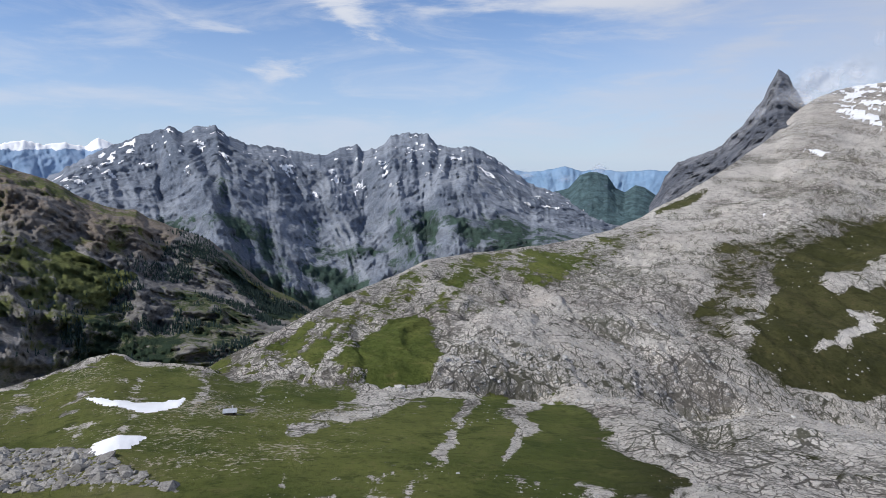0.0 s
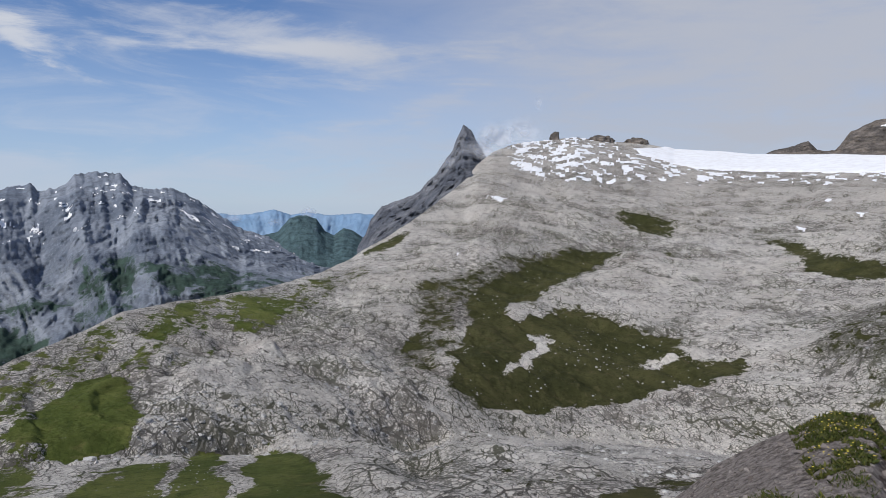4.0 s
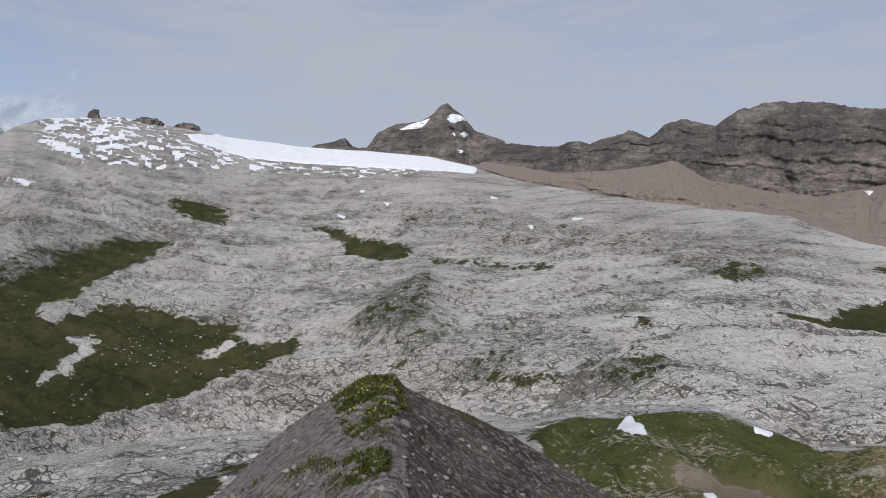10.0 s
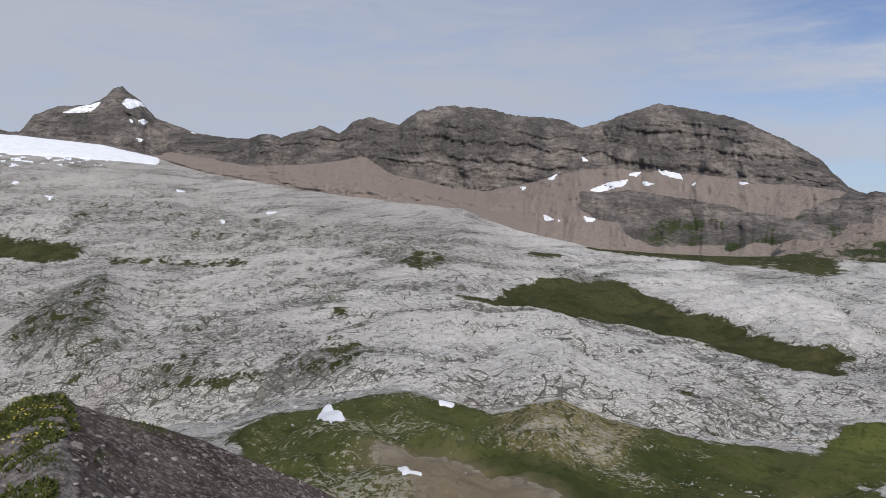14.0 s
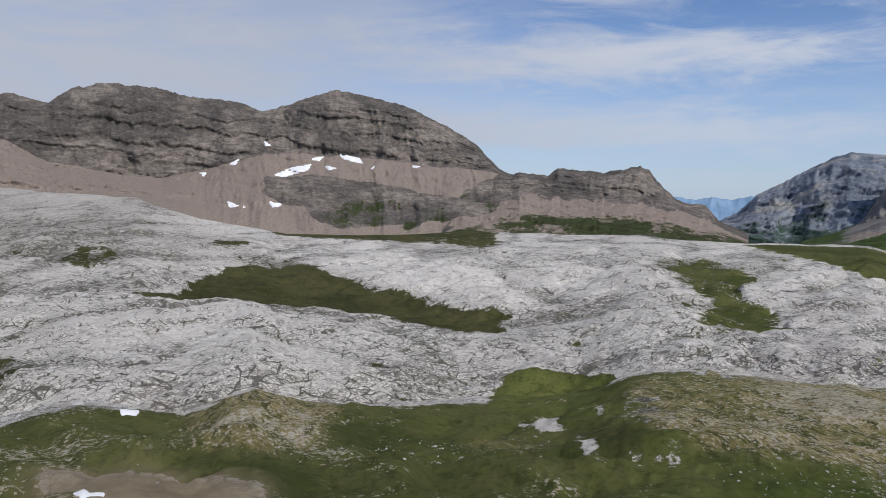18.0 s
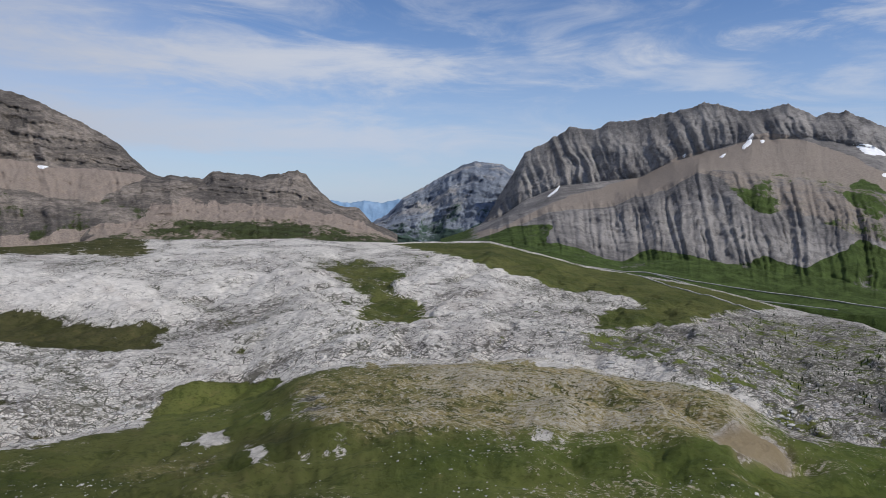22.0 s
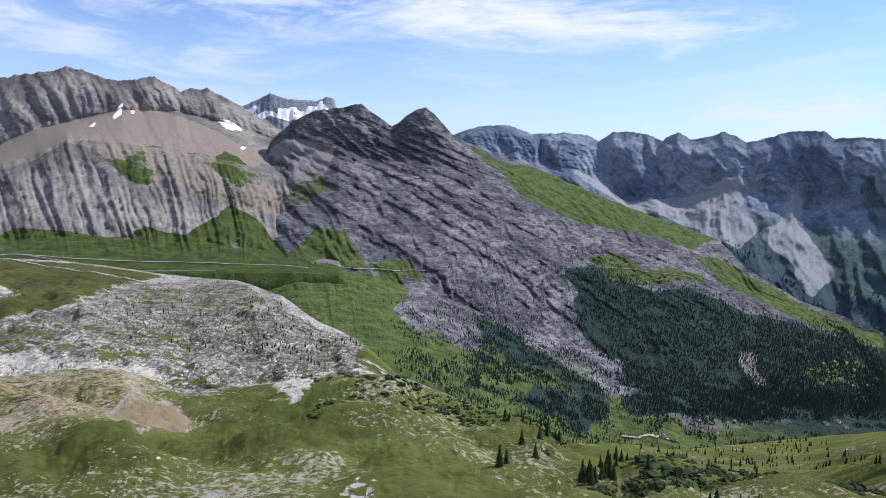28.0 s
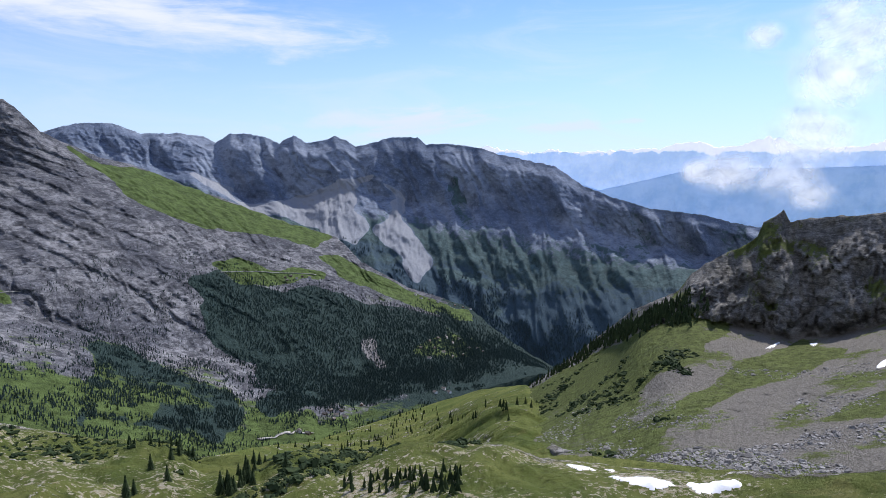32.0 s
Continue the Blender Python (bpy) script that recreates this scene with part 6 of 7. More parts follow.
def slab_zones(land, v, n, cut):
    g = 0.15 + 0.3 * n + 0 * v
    for outline, value in ((S_GREEN_RIDGE, 0.85), (S_GREEN_CREST, 0.9), (S_FOREST, 0.6), (S_LOW_GREEN, 1.0), (S_VALLEY_GREEN, 1.1), (S_FOREST_LOW, 0.78), (S_ROAD_GREEN, 0.8), (S_FAN_GREEN, 0.5), (S_PASTURE, 1.2), (S_PASTURE_B, 1.1)):
        g = np.maximum(g, land.patch(outline, 3) * (value + 0.35 * n))
    g = np.maximum(g, (1 - step(0.15, 0.45, v + 0.25 * n)) * (0.85 + 0.7 * n))
    g = np.maximum(g, step(183, 187, land.az)[None, :] * (1 - step(0.7, 1.2, v + 0.4 * n)) * (0.42 + 0.9 * n))
    g = np.maximum(g, (1 - step(180, 184, land.az))[None, :] * (1 - step(0.75, 1.05, v)) * (0.85 + 0.4 * n))
    g = np.maximum(g, step(209, 215, land.az)[None, :] * (1 - step(1.9, 2.0, v)) * (0.5 + 0.8 * n))
    g = g * (1 - 0.8 * land.patch(S_DARK_BAND, 2)) * (1 - 0.9 * land.patch(S_SCAR, 2))
    w = np.maximum(land.patch(S_FOREST, 3), land.patch(S_FOREST_EAST, 3)) * (0.85 + 0.7 * n)
    w = np.maximum(w, step(209, 215, land.az)[None, :] * (1 - step(1.3, 1.8, v + 0.5 * n)) * (0.70 + 0.8 * n))
    w = np.maximum(w, step(216, 221, land.az)[None, :] * (0.9 + 0.6 * n) * (1 - np.maximum(land.patch(S_GREEN_CREST, 2), land.patch(S_GREEN_RIDGE, 2))))
    w = np.maximum(w, land.patch(S_FOREST_LOW, 4) * (0.66 + 1.3 * n))
    w = w * (1 - land.patch(S_SCAR, 2)) * (1 - land.patch(S_PASTURE, 2)) * (1 - land.patch(S_VALLEY_GREEN, 2)) * (1 - land.patch(S_LOW_GREEN, 2)) * (1 - land.patch(S_PASTURE_B, 2))
    return {"grass": g, "wood": w, "scree": np.maximum(land.patch(S_RUBBLE, 6) * (0.8 + 0.5 * n), land.patch(S_SCAR, 2))}


def wall_zones(land, v, n, cut):
    g = 0.8 * (1 - step(0.5, 1.15, v + 0.25 * n)) + 0.3 * n
    g = np.maximum(g, land.patch(W_GREEN_RIB, 3) * (0.5 + 0.7 * n))
    g = np.maximum(g, land.patch(W_GREEN_TERRACE, 2))
    g = np.maximum(g, 0.45 * step(224, 232, land.az)[None, :] + 0.6 * n - 0.2 * cut)
    fans = np.maximum(land.patch(W_FAN_A, 2), land.patch(W_FAN_B, 2))
    open_land = (1 - fans) * (1 - land.patch(W_GREEN_TERRACE, 2))
    return {"grass": g * (1 - fans), "scree": fans, "wood": open_land * np.maximum(land.patch(W_FOREST, 5), 1 - step(0.35, 0.7, v + 0.4 * n)) * (0.75 + 0.8 * n)}


def near_zones(land, v, n, cut):
    g = 0.36 + 1.1 * n - 0.08 * step(1.9, 2.1, v)
    g = np.maximum(g, (1 - step(224, 231, land.az))[None, :] * (0.85 + 0.5 * n) * (1 - step(1.9, 2.0, v)))
    for outline in (N_GREEN_A, N_GREEN_B, N_GREEN_C, N_GREEN_D, N_GREEN_E):
        g = np.maximum(g, land.patch(outline, 6) * (0.78 + 0.5 * n))
    return {"grass": g, "scree": 1 - step(1.9, 2.15, v + 0.2 * n)}


def green_zones(land, v, n, cut):
    return {"grass": 0.75 + 0.5 * n, "scree": 0 * v}


def stony_zones(land, v, n, cut):
    return {"grass": 0 * v, "scree": 0.35 + 0.6 * n - 0.3 * cut}


MASSIF = mountain("rocky_massif", "grey rocky massif with snow in its gullies", [MASSIF_FOOT, MASSIF_MID, MASSIF_CREST], (55, 60), HAZED_ROCK, massif_zones, parts=("lower_slope", "summit_ridge"), back=350, rough=34, lump_size=260.0, gully=90, gully_size=230, fall=0.22, lean=0.45, jag=30, skirt=300, seed=2, spur=260, spur_size=700)
DARK = mountain("dark_ridge", "dark mountain ridge with turf and shaded cliffs", [DARK_FOOT, DARK_CREST], (120,), DARK_ROCK, dark_zones, parts=("wooded_slope", "ridge_cliff"), split=(0.45,), rough=60, gully=22, gully_size=90, jag=5, seed=3, spur=45, spur_size=200, lean=-0.5)
mountain("horn_peak", "steep grey limestone horn above the plateau", [HORN_FOOT, HORN_CREST], (90,), HORN_ROCK, plain, parts=("lower_wall", "horn_tip"), split=(0.6,), rough=50, gully=30, gully_size=90, beds=(22, 60, 0.35), jag=22, seed=4, back=300)
PYR = mountain("pyramid_peak", "dark pyramid peak behind the glacier", [PYR_FOOT, PYR_CREST], (80,), BANDED_ROCK, stony_zones, parts=("scree_slope", "summit_pyramid"), split=(0.45,), rough=35, gully=40, gully_size=120, beds=(14, 50, 0.1), jag=12, seed=5)
CLIFF = mountain("banded_cliff", "brown banded limestone cliff above scree", [SCREE_FOOT, CLIFF_FOOT, CLIFF_CREST], (50, 75), BANDED_ROCK, cliff_zones, parts=("scree_apron", "cliff_face"), rough=18, gully=34, gully_size=85, beds=(20, 46, 0.10), jag=15, seed=6, spur=80, spur_size=330)
mountain("rocky_knoll", "rocky hill with grassy scree apron", [KNOLL_FOOT, KNOLL_MID, KNOLL_CREST], (40, 50), BANDED_ROCK, knoll_zones, parts=("turf_apron", "rock_crest"), rough=22, gully=26, gully_size=80, beds=(10, 40, 0.1), jag=14, seed=7)
mountain("gap_peak", "grey peak behind the pass", [GAP_FOOT, GAP_CREST], (70,), HAZED_ROCK, gap_zones, parts=("lower_slope", "summit_ridge"), split=(0.4,), rough=50, gully=50, gully_size=160, jag=14, seed=8, spur=100, spur_size=400)
SHALE = mountain("shale_mountain", "grey mountain with scree belt and gullied shale", [SHALE_FOOT, SHALE_LOW, SHALE_SCREE, SHALE_CLIFF, SHALE_CREST], (22, 55, 24, 55), SHALE_ROCK, shale_zones, parts=("meadow_foot", "shale_gullies", "scree_belt", "summit_cliff"), rough=16, gully=36, gully_size=46, jag=24, seed=9, fall=0.05, lean=0.30, bend=0.9, spur=45, spur_size=210, wear=lambda v: 0.22 + 0.85 * step(0.3, 1.2, v) * (1 - step(1.7, 2.3, v)) + 0.62 * step(2.8, 3.15, v))
SLAB_CREST = [(b, d * (1 + 0.11 * min(1, max(0, (b - 188) / 6))), h * (1 + 0.11 * min(1, max(0, (b - 188) / 6)))) for b, d, h in SLAB_CREST]
SLAB = mountain("slab_mountain", "tilted grey slabs under a twin rocky summit", [SLAB_FOOT, SLAB_LOW, SLAB_UPPER, SLAB_CREST], (34, 80, 44), SLAB_ROCK, slab_zones, parts=("lower_slope", "slab_face", "summit_cliff"), rough=9, gully=34, gully_size=85, lean=0.9, beds=(20, 46, 0.5), fold=0.3, jag=10, seed=10, sink=90)
WALL = mountain("wall_mountain", "long shaded rock wall with pale scree fans", [WALL_FOOT, WALL_CLIFF, WALL_CREST], (60, 60), HAZED_WALL_ROCK, wall_zones, parts=("lower_slope", "rock_wall"), rough=20, gully=50, gully_size=120, fall=0.25, lean=0.5, jag=14, seed=11, back=300, spur=120, spur_size=300)
NEAR = mountain("near_slope", "dark rocky crest above scree and turf", [NEAR_FOOT, NEAR_MID, NEAR_CLIFF, NEAR_CREST], (50, 40, 50), NEAR_ROCK, near_zones, parts=("scree_slope", "turf_slope", "rock_face"), rough=9, lump_size=60.0, gully=13, gully_size=24, beds=(5.0, 9, 0.12), jag=6, seed=12, weave=36.0, wear=lambda v: 0.35 + 0.9 * step(1.9, 2.15, v), back=250, skirt=40)


def ridge_below(line, nearer, lower):
    return [(b, d - nearer, h - lower) for b, d, h in line]


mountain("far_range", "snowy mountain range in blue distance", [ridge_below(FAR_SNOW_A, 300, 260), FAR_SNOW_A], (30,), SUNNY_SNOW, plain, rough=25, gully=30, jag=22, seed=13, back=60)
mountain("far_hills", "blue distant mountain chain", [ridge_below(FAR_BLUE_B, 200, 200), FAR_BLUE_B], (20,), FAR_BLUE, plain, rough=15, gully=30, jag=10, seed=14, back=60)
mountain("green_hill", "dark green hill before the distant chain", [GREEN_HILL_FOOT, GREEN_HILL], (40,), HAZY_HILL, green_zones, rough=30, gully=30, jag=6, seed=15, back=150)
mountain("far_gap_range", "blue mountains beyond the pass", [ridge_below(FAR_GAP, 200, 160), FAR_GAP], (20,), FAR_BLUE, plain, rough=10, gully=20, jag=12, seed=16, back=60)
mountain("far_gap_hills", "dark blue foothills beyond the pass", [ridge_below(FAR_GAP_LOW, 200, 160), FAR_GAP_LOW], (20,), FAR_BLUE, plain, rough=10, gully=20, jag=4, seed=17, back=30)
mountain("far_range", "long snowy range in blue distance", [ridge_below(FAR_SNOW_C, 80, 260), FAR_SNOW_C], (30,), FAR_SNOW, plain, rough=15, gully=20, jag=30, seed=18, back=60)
mountain("far_hills", "blue foothills below the snowy range", [ridge_below(FAR_BLUE_D, 300, 400), FAR_BLUE_D], (30,), GLOWING_BLUE, plain, rough=15, gully=20, jag=6, seed=19, back=50)
ICE_PEAK = mountain("glacier_peak", "far snowy peak behind the ridge", [ridge_below(DISTANT_GLACIER, 500, 600), DISTANT_GLACIER], (40,), HAZED_ROCK, plain, rough=25, gully=30, jag=14, seed=20, back=150)
mountain("table_peak", "flat-topped pale mountain in the distance", [ridge_below(SHARP_MESA, 400, 350), SHARP_MESA], (40,), HAZED_WALL_ROCK, stony_zones, rough=30, gully=40, jag=5, seed=21, back=150)
MOUND = mountain("earth_mound", "brown earth mound with plants on its crest", [MOUND_FRONT, MOUND_MID, MOUND_CREST], (40, 70), EARTH, mound_zones, weave=2.0, pitch=0.16, rough=0.35, lump_size=5.0, gully=0.3, gully_size=2.2, jag=0.15, seed=22, back=14, skirt=6)

# ---- snow and ice ----
G.lay("glacier", "smooth white glacier tongue on the plateau", "glacier", G_GLACIER, SNOW, 8.0, 2)
field = feather(inside(G.az, G.v, G_SNOW_FIELD), 6)
speck = fbm(tilt_u, tilt_w * 0.55, 0 * gx, 40.0, 4, 51, False, 0.6)
G.lay("snow_patches", "scattered old snow strips on pale rock", "snow", field * step(-0.09, 0.13, speck - 0.05 + 0.16 * (field - 0.75) + 0.08 * step(40, 30, A)), SNOW, 4.0, 0, kind="stuff")
dots = step(7.9, 8.6, gv) * (1 - step(9.5, 9.8, gv)) * step(30, 40, A) * (1 - step(76, 84, A))
dots = dots * step(0.40, 0.46, fbm(gx, gy * 0.8, 0 * gx, 26.0, 3, 52) + 0.10 * step(8.6, 9.4, gv))
G.lay("snow_specks", "small old snow specks in rock hollows", "snow", dots, SNOW, 2.0, 0, kind="stuff")
for outline in (G_SNOW_BANK_A, G_SNOW_BANK_B, G_SNOW_BANK_C, G_SNOW_BANK_D, G_SNOW_BANK_E):
    G.lay("snow_bank", "old snow bank lying in the meadow", "snow", outline, SNOW, 0.7, 1, group="snow banks")
for outline in (G_SNOW_SPOT_A, G_SNOW_SPOT_B, G_SNOW_SPOT_C, G_SNOW_SPOT_D, G_SNOW_SPOT_E, G_SNOW_SPOT_F, G_SNOW_SPOT_G, G_SNOW_SPOT_H, G_SNOW_SPOT_I):
    G.lay("snow_spot", "small snow patch in a rock hollow", "snow", outline, SNOW, 1.5, 1, group="snow spots on the plateau")
for outline in (C_SNOW_A, C_SNOW_B, C_SNOW_C, C_SNOW_D, C_SNOW_E, C_SNOW_F, C_SNOW_G, C_SNOW_H, C_SNOW_I, C_SNOW_J, C_SNOW_K):
    CLIFF.lay("snow_patch", "snow patch on scree below the cliff", "snow", outline, SNOW, 4.0, 1, group="snow below the cliff")
for outline in (P_SNOW_A, P_SNOW_B, P_SNOW_C, P_SNOW_D, P_SNOW_E, P_SNOW_F):
    PYR.lay("snow_patch", "snow patch on the dark pyramid peak", "snow", outline, SNOW, 5.0, 1, group="snow on the pyramid peak")
for outline in (H_SNOW_A, H_SNOW_B, H_SNOW_C, H_SNOW_D, H_SNOW_E, H_SNOW_F, H_SNOW_G):
    SHALE.lay("snow_patch", "snow patch in a scree gully", "snow", outline, SNOW, 5.0, 1, group="snow on the grey mountain")


def ring_at(bearing, distance):
    j = int(np.argmin(np.abs(G.az - bearing)))
    return bearing, float(np.interp(distance, gr[:, j], G.v))


for outline in ([(229.2, 252), (231.0, 249), (232.0, 241), (230.3, 238)], [(232.6, 236), (236.0, 233), (238.7, 227), (236.6, 222), (234.0, 227)], [(238.9, 230), (242.8, 236), (243.4, 230), (240.0, 224)], [(232.1, 250), (233.6, 249), (233.2, 245)]):
    G.lay("snow_bank", "dirty old snow bank beside the stream bed", "snow", [ring_at(b, d) for b, d in outline], SNOW, 0.9, 1, group="snow banks by the boulders")
for outline in (N_SNOW_D, N_SNOW_E, N_SNOW_F):
    NEAR.lay("snow_bank", "dirty old snow bank among boulders", "snow", outline, SNOW, 0.8, 1, group="snow banks by the boulders")
streak = fbm(MASSIF.x, MASSIF.y, MASSIF.z * 0.35, 80.0, 5, 61, False, 0.6)
high = step(1.1, 1.6, MASSIF.grid_v) * (1 - step(1.93, 2.0, MASSIF.grid_v))
MASSIF.lay("snow_streaks", "snow streaks in the massif's gullies", "snow", high * step(0.0, 0.05, streak - 0.07 - 0.12 * MASSIF.cut), SNOW, 6.0, 0, kind="stuff")
streak = fbm(ICE_PEAK.x, ICE_PEAK.y, ICE_PEAK.z, 160.0, 3, 62)
ICE_PEAK.lay("ice_field", "ice field on the far peak", "glacier", step(0.72, 0.76, ICE_PEAK.grid_v) * (1 - step(0.86, 0.9, ICE_PEAK.grid_v + 0.2 * streak)), SNOW, 8.0, 0)

# ---- small materials ----
def island(t):
    return node(t, "ShaderNodeNewGeometry").outputs["Random Per Island"]


def leaf_material(name, dark, light, rough=0.85):
    m, t = material(name)
    p = place(t)
    color = blend(t, island(t), dark, light)
    color = blend(t, ramp(t, grain(t, p, 0.9, 4.0, 0.7), 0.35, 0.65, 0.5, 0.0), color, tuple(0.5 * c for c in dark))
    finish(t, color, rough)
    return m


def simple_material(name, a, b, scale, rough=0.8, bump=0.2, metal=0.0):
    m, t = material(name)
    p = place(t)
    n = grain(t, p, scale, 6.0, 0.65)
    bsdf = node(t, "ShaderNodeBsdfPrincipled", {"Base Color": blend(t, ramp(t, n, 0.3, 0.7), a, b), "Roughness": rough, "Metallic": metal})
    bu = node(t, "ShaderNodeBump", {"Height": n, "Strength": bump, "Distance": 0.1})
    t.links.new(bu.outputs[0], bsdf.inputs["Normal"])
    node(t, "ShaderNodeOutputMaterial", {"Surface": bsdf.outputs[0]})
    return m


def block_material(name, dark, light):
    m, t = material(name)
    p = place(t)
    color = blend(t, island(t), dark, light)
    color = blend(t, ramp(t, grain(t, p, 1.2, 5.0, 0.7), 0.35, 0.55, 0.6, 0.0), color, tuple(0.4 * c for c in dark))
    finish(t, color, 0.9, grain(t, p, 2.5, 4.0), 0.5, 0.3)
    return m


SPRUCE = leaf_material("spruce_needles", (0.024, 0.040, 0.018), (0.058, 0.082, 0.034))
# Far woods are lighter and bluer than SPRUCE, with haze in the colour.
FAR_WOOD = leaf_material("hazed_far_spruces", (0.034, 0.057, 0.052), (0.068, 0.098, 0.084))
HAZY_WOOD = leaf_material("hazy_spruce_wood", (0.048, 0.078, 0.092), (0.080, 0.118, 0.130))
CUSHION = leaf_material("cushion_leaves", (0.036, 0.056, 0.016), (0.135, 0.128, 0.036))
PETAL = simple_material("yellow_petals", (0.60, 0.46, 0.03), (0.75, 0.62, 0.08), 20.0)
BARK = simple_material("spruce_bark", (0.06, 0.045, 0.035), (0.12, 0.095, 0.075), 3.0)
PALE_BLOCK = block_material("pale_limestone_block", (0.36, 0.35, 0.33), (0.62, 0.60, 0.57))
GREY_BLOCK = block_material("grey_boulder", (0.20, 0.19, 0.175), (0.40, 0.385, 0.36))
MOUND_STONE = block_material("mound_stone", (0.12, 0.10, 0.09), (0.34, 0.30, 0.27))
GRAVEL = simple_material("gravel_track", (0.34, 0.32, 0.29), (0.48, 0.46, 0.42), 0.3)
LOG_WALL = simple_material("weathered_timber", (0.10, 0.07, 0.05), (0.20, 0.145, 0.10), 1.5)
LIME_WALL = simple_material("whitewashed_wall", (0.55, 0.53, 0.50), (0.75, 0.73, 0.70), 0.8)
TIN_ROOF = simple_material("grey_sheet_roof", (0.40, 0.42, 0.45), (0.58, 0.60, 0.63), 1.0, 0.45, 0.1, 0.3)
SLATE_ROOF = simple_material("brown_slate_roof", (0.12, 0.10, 0.09), (0.24, 0.20, 0.17), 1.5)
DARK_GLASS = simple_material("dark_window", (0.02, 0.025, 0.03), (0.04, 0.045, 0.05), 1.0, 0.15, 0.0)


# ---- scatter tools ----
def mesh_of(name, verts, faces, mat, smooth=False):
    me = bpy.data.meshes.new(name)
    faces = np.asarray(faces, np.int32)
    k = faces.shape[1]
    me.vertices.add(len(verts))
    me.vertices.foreach_set("co", np.asarray(verts, np.float32).ravel())
    me.loops.add(faces.size)
    me.loops.foreach_set("vertex_index", faces.ravel())
    me.polygons.add(len(faces))
    me.polygons.foreach_set("loop_start", np.arange(0, faces.size, k, dtype=np.int32))
    me.polygons.foreach_set("use_smooth", np.full(len(faces), smooth))
    me.materials.append(mat)
    me.update(calc_edges=True)
    return me


def many(name, label, category, verts, faces, spots, sizes, mat, rng, lean=0.0, squash=(1.0, 1.0), jitter=0.0, group="", kind="stuff"):
    """One object of many small pieces: a pattern set down at each spot, turned and sized."""
    verts, faces = np.asarray(verts, float), np.asarray(faces)
    n, k = len(spots), len(verts)
    turn = rng.uniform(0, 2 * np.pi, n)
    c, s = np.cos(turn)[:, None], np.sin(turn)[:, None]
    w = verts[None] + (rng.normal(0, jitter, (n, k, 3)) if jitter else 0)
    tall = rng.uniform(*squash, n)[:, None]
    x = (w[..., 0] * c - w[..., 1] * s) * sizes[:, None]
    y = (w[..., 0] * s + w[..., 1] * c) * sizes[:, None]
    z = w[..., 2] * sizes[:, None] * tall
    x = x + z * rng.normal(0, lean, n)[:, None]
    y = y + z * rng.normal(0, lean, n)[:, None]
    co = np.stack([x, y, z], -1) + spots[:, None, :]
    idx = faces[None] + (np.arange(n) * k)[:, None, None]
    ob = new(name, mesh_of(name, co.reshape(-1, 3), idx.reshape(-1, faces.shape[1]), mat))
    return tagged(ob, label, category, group, kind)


def scatter(land, outline, count, rng, keep=None, stray=0.0):
    """Random spots on the land inside an outline."""
    p = np.array(outline)
    got = []
    need = count
    for _ in range(40):
        a = rng.uniform(p[:, 0].min(), p[:, 0].max(), count * 2)
        v = rng.uniform(p[:, 1].min(), p[:, 1].max(), count * 2)
        odd = np.zeros(len(a), bool)
        for (x0, y0), (x1, y1) in zip(outline, outline[1:] + outline[:1]):
            if y0 != y1:
                odd ^= ((y0 > v) != (y1 > v)) & (a < (x1 - x0) * (v - y0) / (y1 - y0) + x0)
        a, v = a[odd], v[odd]
        if stray:
            a, v = a + rng.normal(0, stray, len(a)), np.maximum(v + rng.normal(0, stray * 0.07, len(v)), 0.01)
        xyz = np.stack(land.at(a, v), -1)
        if keep is not None and len(xyz):
            xyz = xyz[keep(xyz)]
        got.append(xyz[:need])
        need -= len(got[-1])
        if need <= 0:
            break
    return np.concatenate(got)


def clumpy(level, size, seed):
    return lambda p: fbm(p[:, 0], p[:, 1], p[:, 2], size, 3, seed) > level


ICO = bmesh.new()
bmesh.ops.create_icosphere(ICO, subdivisions=1, radius=1.0)
ROCK_V = np.array([v.co[:] for v in ICO.verts]) * (1.0, 0.8, 0.62)
ROCK_F = np.array([[v.index for v in f.verts] for f in ICO.faces])
ICO.free()


def cone_tiers(tiers, sides, rng):
    """A spruce shape of drooping tiers, 1 high."""
    verts, faces = [], []
    for k in range(tiers):
        low, top = 0.04 + 0.84 * k / tiers, 0.04 + 0.84 * k / tiers + 1.5 / tiers
        r = 0.23 * (1 - k / tiers) + 0.03
        b = len(verts)
        verts.append((0, 0, min(top, 1.0)))
        for i in range(sides):
            a = 2 * np.pi * (i + rng.uniform(-0.25, 0.25)) / sides + k
            q = r * (1.0 if i % 2 else 0.62) * rng.uniform(0.8, 1.15)
            verts.append((q * np.cos(a), q * np.sin(a), low + (0.0 if i % 2 else 0.35 / tiers)))
        faces += [(b, b + 1 + i, b + 1 + (i + 1) % sides) for i in range(sides)]
    return verts, faces


def wood(name, label, land, outline, count, seed, size=(8, 15), keep=None, mat=None):
    rng = np.random.default_rng(seed)
    spots = scatter(land, outline, count, rng, keep, 0.7 if land is not G else 0.0)
    spots[:, 2] -= 0.5
    verts, faces = cone_tiers(2, 5, rng)
    return many(name, label, "trees", verts, faces, spots, rng.uniform(*size, len(spots)), mat or FAR_WOOD, rng, 0.02, (0.85, 1.25), 0.02)


def part(name, me_or_bm, mat, parent, label=""):
    """Links a mesh as one object under a thing or a part."""
    if isinstance(me_or_bm, bmesh.types.BMesh):
        me = bpy.data.meshes.new(name)
        me_or_bm.to_mesh(me)
        me_or_bm.free()
        me.materials.append(mat)
    else:
        me = me_or_bm
    ob = new(name, me)
    ob.parent = parent
    if label:
        ob["label"] = label
    return ob


# ---- stones ----
rng = np.random.default_rng(5)
